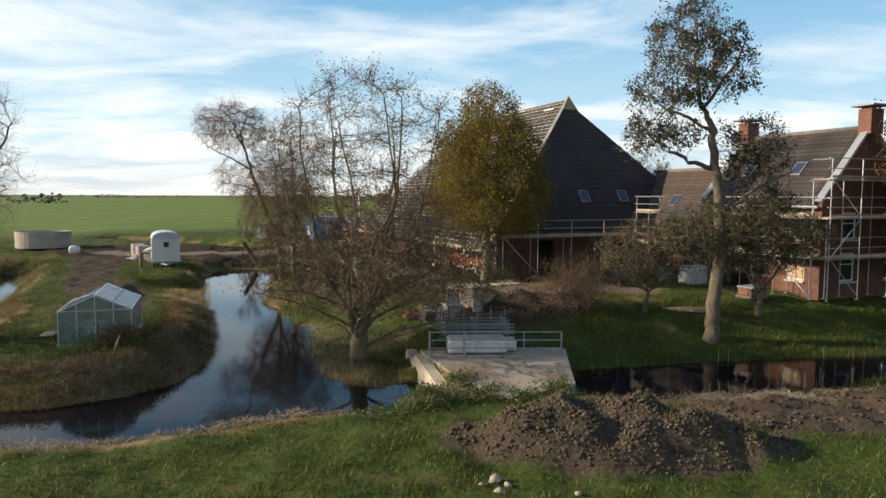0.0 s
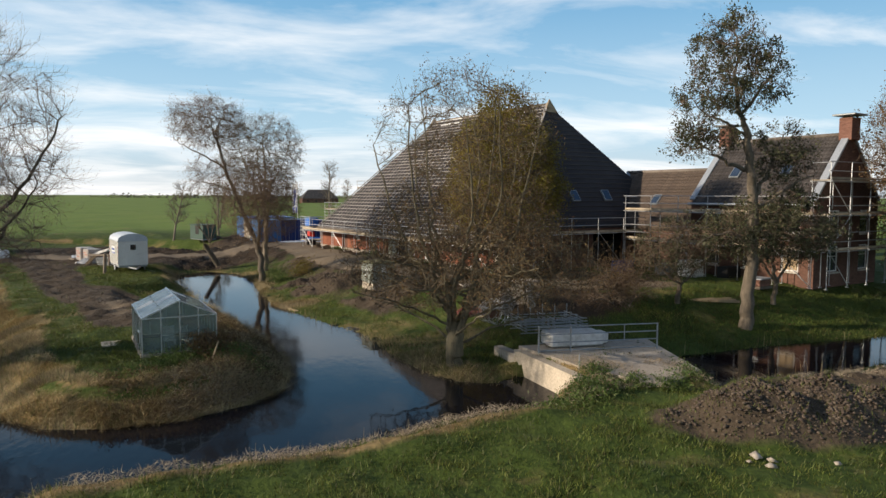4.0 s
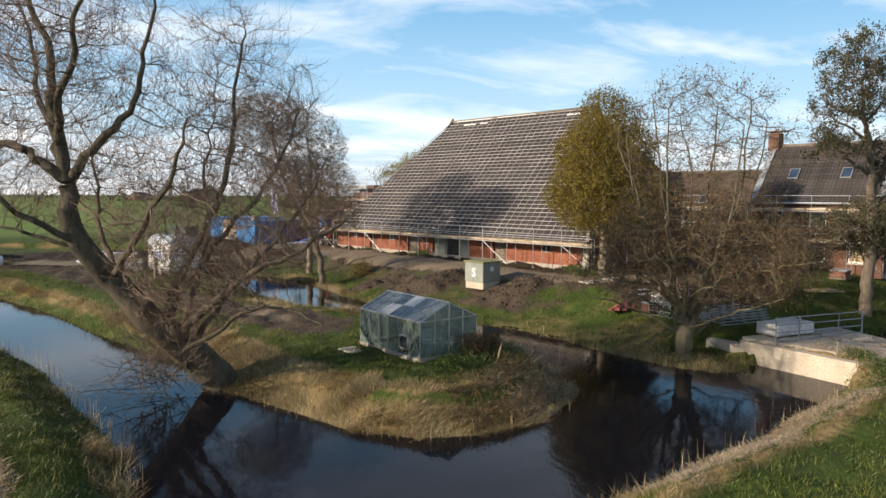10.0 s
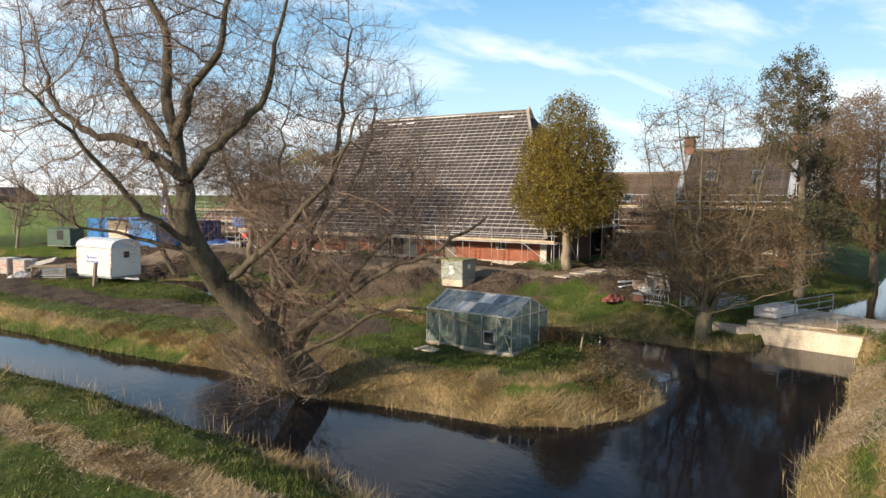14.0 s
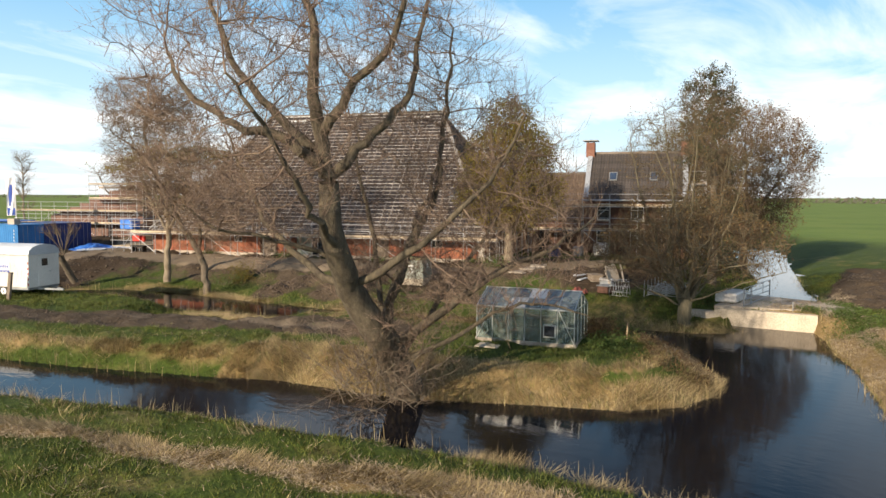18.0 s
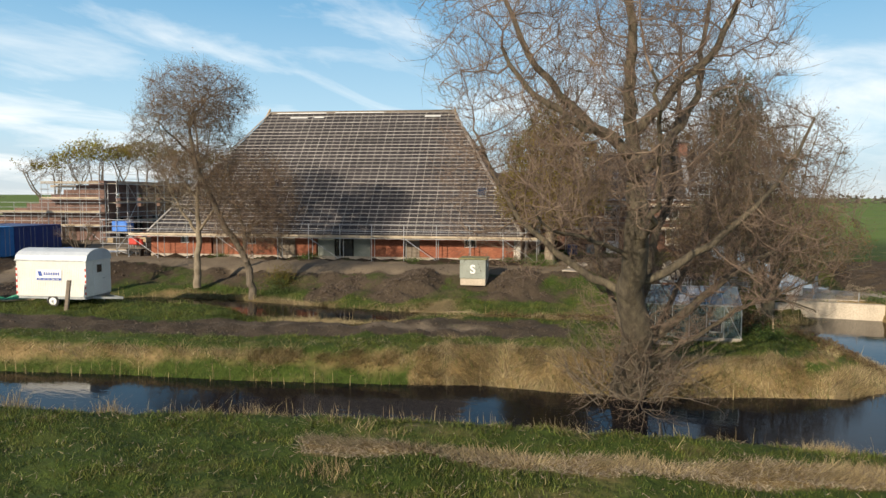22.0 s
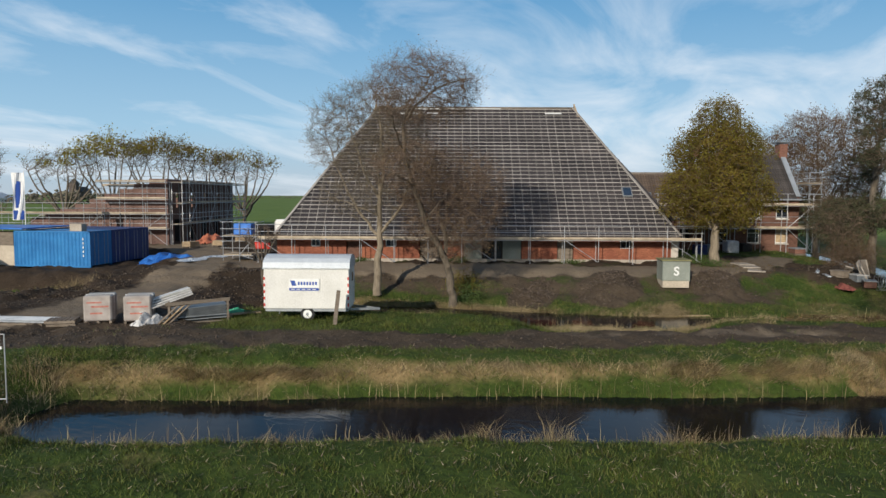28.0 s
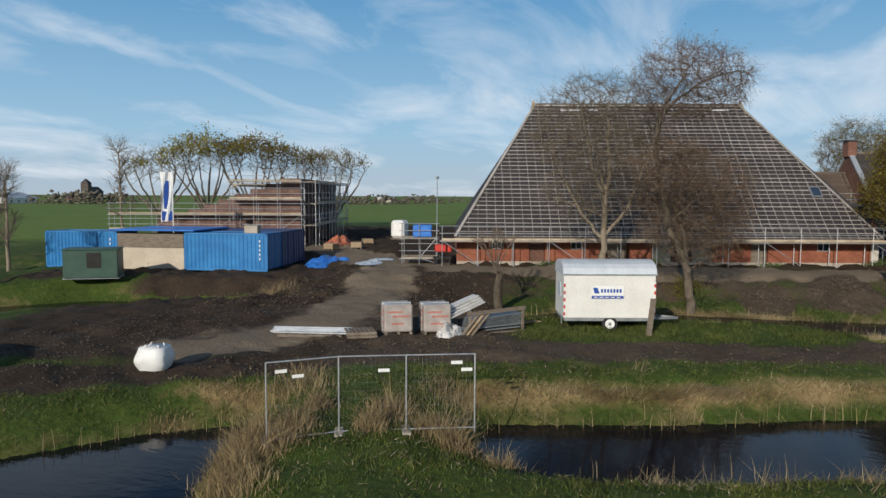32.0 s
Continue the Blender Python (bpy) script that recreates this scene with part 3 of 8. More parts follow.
def smooth01(x):
    x = np.clip(x, 0, 1)
    return x * x * (3 - 2 * x)


def value_noise(px, py, cell, seed):
    """Smooth lattice noise, -1 to 1."""
    r = np.random.RandomState(seed)
    tab = r.rand(64, 64) * 2 - 1
    gx, gy = px / cell, py / cell
    ix, iy = np.floor(gx).astype(int), np.floor(gy).astype(int)
    fx, fy = smooth01(gx - ix), smooth01(gy - iy)
    a, b = tab[ix % 64, iy % 64], tab[(ix + 1) % 64, iy % 64]
    c, d = tab[ix % 64, (iy + 1) % 64], tab[(ix + 1) % 64, (iy + 1) % 64]
    return (a * (1 - fx) + b * fx) * (1 - fy) + (c * (1 - fx) + d * fx) * fy


ROAD_YARD = [(-1.5, 88), (-7, 76), (-11.2, 69), (-8.2, 60), (-3.8, 48), (-1.0, 41.2), (2.2, 38.2), (6, 37.2), (10.6, 36.4)]
TRACK_WEST = [(-34.5, 68.5), (-28.5, 67.5), (-20, 69.5), (-12, 73), (-3, 82), (6, 92)]
TRACK_MUD = [(-46, 76), (-39, 69.5), (-33, 62.5), (-29, 55.5), (-26, 49.2), (-22.5, 42.5), (-18.6, 36.8)]
SWATH = [(-31.4, 31.0), (-30.2, 28.6), (-29.0, 25.2), (-27.4, 21.6), (-25.6, 17.8), (-25.6, 13.0)]
MOUNDS = [(4.8, 14.9, 3.6, 2.2, 0.98), (-7.0, 45.4, 2.9, 1.8, 0.58), (-3.4, 39.6, 2.7, 1.4, 0.44), (-9.3, 49.5, 2.6, 1.4, 0.2), (7.4, 15.2, 2.0, 1.6, 0.2)]


def zones(px, py):
    """Height, and how far each place is bare earth, path or dead grass (0.5 is the edge)."""
    u = (px - B0[0]) * BU[0] + (py - B0[1]) * BU[1]
    v = (px - B0[0]) * BV[0] + (py - B0[1]) * BV[1]
    d = water_dist(px, py)
    edge = lambda dist, half, soft: np.clip(0.5 + (half - dist) / soft, 0, 1)
    # which side: the yard, the spit between the waters, the near field
    yard = smooth01((v + 10.2) / 6.2) * smooth01((u + 30) / 10)
    near = smooth01((-v - 27) / 4.0)
    base = -0.82 * (1 - yard) - 0.22 * near * (1 - yard)
    base = np.where(u > 60, np.minimum(base, -0.5), base)
    flat = smooth01((u - 35) / 5) * smooth01((9 - v) / 4)  # the track side of the yard lies lower
    base = base + flat * (-0.42 * yard)
    wide = 1.3 + 3.6 * smooth01((v + 16) / 6) * smooth01((38 - u) / 6)
    wide = wide + 4.6 * smooth01((v + 23.5) / 3) * smooth01((-14.2 - v) / 1.2) * smooth01((u - 3) / 4) * smooth01((15 - u) / 4)
    h = WATER_Z + (base - WATER_Z) * smooth01(d / wide * 0.62 + 0.0) ** 0.8
    h = np.where(d < 0, WATER_Z - np.minimum(1.1, -d * 0.9), h)
    kc = smooth01((3.4 - seg_dist(px, py, [(2.4, 29), (2.3, 21), (2.2, 14)], False)) / 1.4) * (d > 0)
    h = np.maximum(h, h + kc * (-0.86 - h))
    path = edge(seg_dist(px, py, ROAD_YARD, False), 1.8, 1.6)
    path = np.maximum(path, 0.85 * edge(seg_dist(px, py, TRACK_WEST, False), 2.1, 3.0))
    path = np.maximum(path, 0.44 * edge(np.abs(v + 22.4), 1.2, 1.2) * edge(np.abs(u - 6), 8, 4))
    mud = edge(seg_dist(px, py, TRACK_MUD, False), 1.5, 1.6)
    mud = np.maximum(mud, np.clip(0.5 + (np.minimum(v + 10.5, 2.0 - v)) / 3.0, 0, np.where((v < -6.2) & (u < 28), 0.58, 0.8)) * (0.95 + 0.3 * value_noise(px, py, 2.2, 33)) * smooth01((d - 1.5) / 1.6) * smooth01((u + 6) / 3) * smooth01((62 - u) / 8))
    mud = np.maximum(mud, np.clip(0.5 + np.minimum(np.minimum(u - 27, 49.5 - u), np.minimum(v + 26.0, 60 - v)) / 4.0, 0, 0.95))
    mud = np.maximum(mud, np.clip(0.5 + np.minimum(np.minimum(u + 2.6, 34 - u), np.minimum(v + 24.3, -20.1 - 2.1 * smooth01((u - 11) / 4) - v)) / 1.6, 0, 0.85) * (0.9 + 0.3 * value_noise(px, py, 1.8, 31)))
    mud = np.maximum(mud, np.clip(0.5 + np.minimum(np.minimum(px - 7.0, 30 - px), np.minimum(py - 14.5 - 0.10 * px, 20.6 + 0.13 * px - py)) / 1.5, 0, 0.9))
    mud = np.maximum(mud, np.clip(0.5 + np.minimum(np.minimum(u + 9, 1 - u), np.minimum(v + 6.0, 5.5 - v)) / 3.0, 0, 0.62))
    mud = np.maximum(mud, 0.8 * edge(np.hypot((px - 3.6) / 4.2, (py - 32.6) / 3.4), 1.0, 0.5))
    for mx, my, ax, ay, hh in MOUNDS:
        q = np.hypot((px - mx) / ax, (py - my) / ay)
        k = smooth01(1.25 - q)
        h = h + hh * k * (1 + 0.25 * value_noise(px, py, 0.7, 5)) * (d > 0.2)
        mud = np.maximum(mud, np.clip(0.5 + (1.12 - q) / 0.5, 0, 1) * (0.97 if hh > 0.4 else 0.8))
    grassy_top = edge(np.hypot((px - 4.3) / 3.4, (py - 16.4) / 1.35), 1.0, 0.8) * 0.9
    mud = np.where(np.hypot(px - 4.5, py - 15) < 8, mud * (1 - 0.75 * grassy_top), mud)
    dry = np.clip(0.5 + (0.7 - d) / 1.2, 0, 0.5) * np.where((v < -26.5) & (py > 22), 0.7, 1.0)
    dry = np.where((v > -17.5), np.clip(0.46 - d / 14 + 0.3 * value_noise(px, py, 2.6, 9), 0, 0.62) * (v < -8.2), dry)
    spit = (v < -14) & (v > -29.5) & (u < 3)
    dry = np.where(spit, np.clip(0.5 + (2.2 - d) / 1.0, 0, 0.95), dry)
    bank = (v < -18.5) & (v > -29) & (u >= 3)
    dry = np.where(bank, np.clip(0.72 - np.abs(d - 1.15) / 1.5, 0, 0.72) + 0.12 * value_noise(px, py, 3.1, 8), dry)
    dry = np.maximum(dry, edge(seg_dist(px, py, SWATH, False) + 0.35 * value_noise(px, py, 1.1, 14), 0.42, 0.6) * 0.95)
    dry = np.where((py < 22) & (px > -18) & (d < 1.6), np.clip(0.5 + (1.1 - d) / 0.6, 0, 0.95), dry)
    dry = np.maximum(dry, 0.28 * smooth01((0.2 - value_noise(px, py, 5.0, 3)) * 2) * (np.abs(px + 15) < 60))
    sandy = (v < -16.2) & (v > -20.3) & (u > 2) & (u < 12) & (d < 3.6) & (d > 0.2)
    dry = np.where(sandy, 0.46 + 0.3 * value_noise(px, py, 1.4, 17), dry)
    mud = np.where(sandy, mud * 0.55, mud)
    mud = np.where(d < 0.9, mud * smooth01(d / 0.9), mud)
    rough = 0.075 + np.where(v < -14, 0.055, 0.12) * smooth01((mud - 0.4) * 3)
    near_zone = smooth01((130 - np.hypot(px + 10, py - 45)) / 20)
    h = h + near_zone * rough * (value_noise(px, py, 0.9, 1) + 0.7 * value_noise(px, py, 0.42, 2)) * (d > 0.3) * (1 - 0.8 * np.clip(path * 1.5 - 0.5, 0, 1))
    h = h + 0.10 * value_noise(px, py, 6.0, 4) * (d > 1.5) * (v < -8)
    far = smooth01((np.hypot(px + 5, py - 50) - 62) / 25)
    return h, mud, path, dry, far, d


def ground_height(x, y):
    return float(zones(np.array([x], float), np.array([y], float))[0][0])


def axis(lo, hi, step, reach):
    mid = list(np.arange(lo, hi + step / 2, step))
    a, s, low, up = step, step, [], []
    x = lo
    while x > -reach:
        s *= 1.22
        x -= s
        low.append(x)
    s, x = step, mid[-1]
    while x < reach:
        s *= 1.22
        x += s
        up.append(x)
    return np.array(low[::-1] + mid + up)


gx, gy = axis(-56, 32, 0.3, 4000), axis(6, 104, 0.3, 4000)
GX, GY = np.meshgrid(gx, gy, indexing="ij")
gh, g_mud, g_path, g_dry, g_far, g_d = zones(GX.ravel(), GY.ravel())
g_u = (GX.ravel() - B0[0]) * BU[0] + (GY.ravel() - B0[1]) * BU[1]
g_v = (GX.ravel() - B0[0]) * BV[0] + (GY.ravel() - B0[1]) * BV[1]
g_loam = np.maximum(smooth01((24 - GY.ravel()) / 3), smooth01((-14 - g_v) / 2) * smooth01((36 - g_u) / 5))  # paler, drier earth by the bridge and on the spit
g_loam = np.maximum(g_loam, 0.95 * smooth01((-4 - g_v) / 2) * smooth01((28 - g_u) / 5) * smooth01((g_u + 8) / 3))
nx, ny = len(gx), len(gy)
ii, jj = np.meshgrid(np.arange(nx - 1), np.arange(ny - 1), indexing="ij")
q0 = (ii * ny + jj).ravel()
ground_me = raw_mesh("ground", np.stack([GX.ravel(), GY.ravel(), gh], 1), np.stack([q0, q0 + ny, q0 + ny + 1, q0 + 1], 1), M_GROUND, True)
for nm, arr in (("mud", g_mud), ("path", g_path), ("dry", g_dry), ("far", g_far), ("loam", g_loam)):
    at = ground_me.attributes.new(nm, "FLOAT", "POINT")
    at.data.foreach_set("value", arr.astype(np.float32))
tagged(new("ground", ground_me), "autumn grassland with muddy tracks, dug earth and ditch banks", "ground", kind="structure")
water_sh = Shape()
water_sh.add([(-75, -15, WATER_Z), (70, -15, WATER_Z), (70, 100, WATER_Z), (-75, 100, WATER_Z)], [(0, 1, 2, 3)])
tagged(part("water", water_sh, M_WATER), "dark still ditch water reflecting the sky", "water", kind="structure")

# ---- the great barn under its new roof ----
L_B, D_B, RIDGE_Z, EAVE_Z, EAST_Z = 29.4, 18.8, 12.24, 1.85, 2.85
R0, R1, RY = 6.3, 22.9, -9.4  # ridge from R0 to R1
barn = thing("barn", (B0[0], B0[1], 0), BARN_TURN, "huge red-brick barn with a bare battened hipped roof under repair", "barn", kind="")
OH = 0.35
# corner points of the roof, local (x along, y to the camera's side)
P_SE, P_SW = Vector((-0.1, OH, EAVE_Z)), Vector((L_B + 0.1, OH, EAVE_Z))
P_NE, P_NW = Vector((-0.1, -D_B - OH, EAVE_Z)), Vector((L_B + 0.1, -D_B - OH, EAVE_Z))
P_RE, P_RW = Vector((R0, RY, RIDGE_Z)), Vector((R1, RY, RIDGE_Z))


def roof_face(name, pts, material, parent, thick=0.16, label=""):
    """A roof plane with its own frame: x along the eave, y up the slope."""
    a, b = Vector(pts[0]), Vector(pts[1])
    x = (b - a).normalized()
    n = (b - a).cross(Vector(pts[2]) - a).normalized()
    y = n.cross(x)
    m = Matrix((x, y, n)).transposed().to_4x4()
    m.translation = a
    inv = m.inverted()
    s = Shape().poly([inv @ Vector(p) for p in pts], -thick)
    ob = part(name, s, material, parent, label)
    ob.matrix_basis = m
    return ob, m


def wall_run(parent, name, p, q, z0, z1, thick, material, holes=(), label="", plinth=0.0):
    """A wall from p to q (local x, y) with openings (along, bottom, width, height) cut through it. Built of upright and lintel pieces in one mesh."""
    p, q = Vector((*p, 0)), Vector((*q, 0))
    length = (q - p).length
    a = math.degrees(math.atan2(q.y - p.y, q.x - p.x))
    s = Shape()
    cuts = sorted({0.0, length, *[h[0] for h in holes], *[h[0] + h[2] for h in holes]})
    for x0, x1 in zip(cuts, cuts[1:]):
        if x1 - x0 < 1e-3:
            continue
        spans = [(z0, z1)]
        for hx, hb, hw, hh in holes:
            if hx <= x0 + 1e-4 and hx + hw >= x1 - 1e-4:
                out = []
                for lo, hi in spans:
                    if hb > lo:
                        out.append((lo, min(hi, hb)))
                    if hb + hh < hi:
                        out.append((max(lo, hb + hh), hi))
                spans = out
        for lo, hi in spans:
            s.box(((x0 + x1) / 2, 0, (lo + hi) / 2), (x1 - x0, thick, hi - lo))
    ob = part(name, s, material, parent, label)
    ob.matrix_basis = pose(p.x, p.y, 0, 0, 0, a)
    return ob


roof_s, M_S = roof_face("roof", [P_SW, P_SE, P_RE, P_RW], M_FOIL, barn, label="dark roofing foil under pale battens")
roof_e, M_E = roof_face("roof", [P_SE + Vector((0, 0, EAST_Z - EAVE_Z)) + Vector((0.0, -0.9, 0)), P_NE + Vector((0, 0.9, EAST_Z - EAVE_Z)), P_RE], M_FOIL, barn, label="dark shaded hip roof with battens")
roof_face("roof", [P_NE, P_NW, P_RW, P_RE], M_TILE, barn)
roof_face("roof", [P_NW, P_SW, P_RW], M_FOIL, barn)
south_holes = [(3.3, 1.0, 0.9, 0.7), (7.6, 0.1, 1.2, 1.7), (11.4, 0.1, 4.3, 1.75), (17.4, 0.1, 1.5, 1.75), (20.6, 1.05, 0.8, 0.6), (23.2, 0.1, 1.1, 1.7), (26.2, 1.05, 0.7, 0.6)]
wall_run(barn, "wall_south", (0, -0.15), (L_B, -0.15), -0.3, EAVE_Z + 0.18, 0.3, M_BRICK, south_holes, "sunlit orange-red brick wall")
# east and north walls face away from the sun; darker brick colours in their shade
wall_run(barn, "wall_east", (0.15, -0.3), (0.15, -D_B), -0.3, EAST_Z + 0.15, 0.3, M_BRICK_DARK, [(3.0, 0.1, 1.2, 2.1), (8.0, 0.1, 3.2, 2.5)], "brick wall with its shade put into a darker colour")
wall_run(barn, "wall_west", (L_B - 0.15, -0.3), (L_B - 0.15, -D_B), -0.3, EAVE_Z + 0.15, 0.3, M_BRICK)
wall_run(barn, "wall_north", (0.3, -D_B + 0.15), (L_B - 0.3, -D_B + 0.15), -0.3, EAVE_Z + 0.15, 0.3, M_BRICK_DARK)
# added near-black box: interior shade as colour; house, neck and new building likewise
part("shade_box", Shape().box((L_B / 2, -D_B / 2, 0.9), (L_B - 1.6, D_B - 1.6, 1.8)), M_DARK, barn, "near-black box standing in for the unlit interior behind the openings")
part("plinth", Shape().box((L_B / 2, 0.02, 0.05), (L_B, 0.06, 0.3)), M_CONC, barn, "dusty grey plinth")
part("eave_board", Shape().box((L_B / 2, OH + 0.03, EAVE_Z - 0.05), (L_B + 0.2, 0.04, 0.14)), M_OLDWOOD, barn, "greyed wooden eave board")
part("corner_pier", Shape().box((0.25, 0.06, 0.85), (0.5, 0.08, 1.7)), M_PLINTH, barn)
for hx, hb, hw, hh in south_holes:
    if hh < 0.9:
        s = Shape()
        for a0, b0, c0, d0 in ((hx, hb, hw, 0.06), (hx, hb + hh - 0.06, hw, 0.06), (hx, hb, 0.06, hh), (hx + hw - 0.06, hb, 0.06, hh), (hx + hw / 2 - 0.02, hb, 0.04, hh)):
            s.box((a0 + c0 / 2, -0.1, b0 + d0 / 2), (c0, 0.08, d0))
        w = part("window", s, M_WHITE, barn)
        part("pane", Shape().box((hx + hw / 2, -0.14, hb + hh / 2), (hw - 0.06, 0.02, hh - 0.06)), M_WINDOW, w)
    elif hw < 1.6:
        dr = part("door", Shape().box((hx + hw / 2, -0.2, hb + hh / 2), (hw - 0.08, 0.06, hh - 0.06), bevel=0.01), M_OLDWOOD if hx < 20 else M_BRICK_DARK, barn)
    else:
        for k in range(3):
            part("sliding_door", Shape().box((hx + hw * (k + 0.5) / 3, -0.22, hb + hh / 2), (hw / 3 - 0.1, 0.06, hh - 0.1), bevel=0.01), M_GREYBOX if k != 1 else M_WINDOW, barn)
# ridge, gable boards (owl boards) at both ridge ends
part("ridge_capping", Shape().tube(P_RE + Vector((-0.1, 0, 0.02)), P_RW + Vector((0.1, 0, 0.02)), 0.14, 8), M_OLDWOOD, barn, "bare ridge beam", True)
for px, sgn in ((R0, -1), (R1, 1)):
    s = Shape().poly([(px + sgn * 0.45, RY - 0.75, RIDGE_Z - 0.75), (px + sgn * 0.45, RY + 0.75, RIDGE_Z - 0.75), (px + sgn * 0.2, RY, RIDGE_Z + 0.42)], 0.12, (-sgn, 0, 0))
    part("owl_board", s, M_WOOD, barn, "pale wooden triangular gable board")
# roof windows
for face_m, along, up in ((M_S, 26.35, 4.45), (M_E, 7.15, 2.65), (M_E, 10.4, 2.7)):
    w = part("roof_window", Shape().box((along, up, 0.08), (0.75, 0.95, 0.14), bevel=0.015), M_STEEL, barn, "small dark roof window")
    w.matrix_basis = face_m
    part("pane", Shape().box((along, up, 0.155), (0.6, 0.8, 0.012)), M_PANE_BLUE, w)

# ---- neck and front house ----
HX0, HX1, HY0, HY1, H_EAVE, H_RIDGE = -14.3, -5.9, -11.4, -18.4, 4.75, 8.75
HYC = (HY0 + HY1) / 2
house = thing("farmhouse", (B0[0], B0[1], 0), BARN_TURN, "two-storey brick farmhouse with dark pantiles behind scaffolding", "house")
hw_holes = [(0.9, 0.7, 1.1, 1.5), (3.4, 0.7, 1.1, 1.5), (6.2, 0.7, 1.1, 1.5), (0.9, 2.9, 1.1, 1.4), (3.4, 2.9, 1.1, 1.4), (6.2, 2.9, 1.1, 1.4)]
wall_run(house, "wall_south", (HX0, HY0 - 0.15), (HX1, HY0 - 0.15), -0.2, H_EAVE, 0.3, M_BRICK_DARK, hw_holes)
wall_run(house, "wall_north", (HX0, HY1 + 0.15), (HX1, HY1 + 0.15), -0.2, H_EAVE, 0.3, M_BRICK_DARK)
he_holes = [(1.2, 0.7, 1.1, 1.5), (4.6, 0.7, 1.1, 1.5), (1.2, 2.9, 1.1, 1.4), (4.6, 2.9, 1.1, 1.4)]
wall_run(house, "wall_east", (HX0 + 0.15, HY0 - 0.3), (HX0 + 0.15, HY1 + 0.3), -0.2, H_EAVE, 0.3, M_BRICK_DARK, he_holes)
wall_run(house, "wall_west", (HX1 - 0.15, HY0 - 0.3), (HX1 - 0.15, HY1 + 0.3), -0.2, H_EAVE, 0.3, M_BRICK_DARK)
part("shade_box", Shape().box(((HX0 + HX1) / 2, HYC, 2.2), (HX1 - HX0 - 1.2, abs(HY1 - HY0) - 1.2, 4.2)), M_DARK, house)


def window_unit(parent, m, w, h, boarded=False):
    s = Shape()
    for c, sz in (((0, 0, 0.04), (w, 0.1, 0.08)), ((0, 0, h - 0.04), (w, 0.1, 0.08)), ((-w / 2 + 0.04, 0, h / 2), (0.08, 0.1, h)), ((w / 2 - 0.04, 0, h / 2), (0.08, 0.1, h)), ((0, 0, h * 0.6), (w, 0.08, 0.05))):
        s.box(c, sz)
    ob = part("window", s, M_WHITE, parent)
    ob.matrix_basis = m
    part("board" if boarded else "pane", Shape().box((0, 0.0, h / 2), (w - 0.1, 0.03, h - 0.1)), M_WOOD if boarded else M_WINDOW, ob, "pale plywood board" if boarded else "")
    part("sill", Shape().box((0, 0.1, -0.05), (w + 0.1, 0.3, 0.08)), M_PLINTH, ob)


for hx, hb, hw, hh in hw_holes:
    window_unit(house, pose(HX0 + hx + hw / 2, HY0 - 0.12, hb), hw, hh, hx < 1.5 and hb < 1)
for hx, hb, hw, hh in he_holes:
    window_unit(house, pose(HX0 + 0.12, HY0 - 0.3 - hx - hw / 2, hb, 0, 0, 90), hw, hh)
for gx_, face in ((HX0 + 0.15, -1), (HX1 - 0.15, 1)):
    s = Shape().poly([(gx_ - 0.15, HY0 - 0.02, H_EAVE), (gx_ - 0.15, HY1 + 0.02, H_EAVE), (gx_ - 0.15, HYC, H_RIDGE + 0.05)], 0.3, (1, 0, 0))
    part("gable", s, M_BRICK_DARK, house, "brick gable")
    for ya, yb in ((HY0 + 0.1, HYC), (HY1 - 0.1, HYC)):
        part("gable_coping", Shape().beam((gx_, ya, H_EAVE + 0.12), (gx_, yb, H_RIDGE + 0.22), 0.42, 0.12), M_ZINC, house, "pale zinc coping")
    ch = part("chimney", Shape().box((gx_, HYC, H_RIDGE + 0.32), (0.75, 0.95, 1.3), bevel=0.015), M_CHIMNEY, house, "red brick chimney")
    part("chimney_cap", Shape().box((gx_, HYC, H_RIDGE + 1.14), (1.35, 1.5, 0.10), bevel=0.03), M_STEEL, ch, "flat dark chimney cap")
    for dx in (-0.25, 0.25):
        for dy in (-0.32, 0.32):
            part("cap_support", Shape().box((gx_ + dx, HYC + dy, H_RIDGE + 1.03), (0.08, 0.08, 0.14)), M_STEEL, ch)
GI = 0.3
hr, HM = roof_face("roof", [(HX1 - GI, HY0 + 0.25, H_EAVE - 0.1), (HX0 + GI, HY0 + 0.25, H_EAVE - 0.1), (HX0 + GI, HYC, H_RIDGE), (HX1 - GI, HYC, H_RIDGE)], M_TILE, house, label="weathered dark pantile roof")
roof_face("roof", [(HX0 + GI, HY1 - 0.25, H_EAVE - 0.1), (HX1 - GI, HY1 - 0.25, H_EAVE - 0.1), (HX1 - GI, HYC, H_RIDGE), (HX0 + GI, HYC, H_RIDGE)], M_TILE, house)
part("ridge_tiles", Shape().tube((HX0 + GI, HYC, H_RIDGE + 0.02), (HX1 - GI, HYC, H_RIDGE + 0.02), 0.13, 8), M_RIDGE, house, "", True)
part("gutter", Shape().tube((HX0, HY0 + 0.34, H_EAVE - 0.16), (HX1, HY0 + 0.34, H_EAVE - 0.16), 0.08, 8), M_ZINC, house)
for along in (2.0, 5.4):
    w = part("roof_window", Shape().box((along, 2.6, 0.10), (0.7, 0.95, 0.14), bevel=0.015), M_STEEL, house)
    w.matrix_basis = HM
    part("pane", Shape().box((along, 2.6, 0.176), (0.56, 0.8, 0.012)), M_PANE_BLUE, w)
neck = thing("neck_building", (B0[0], B0[1], 0), BARN_TURN, "lower brick connecting wing with brown pantile roof", "house")
NY0, NYC, NY1, N_EAVE, N_RIDGE = -11.9, -15.2, -18.4, 2.9, 6.95
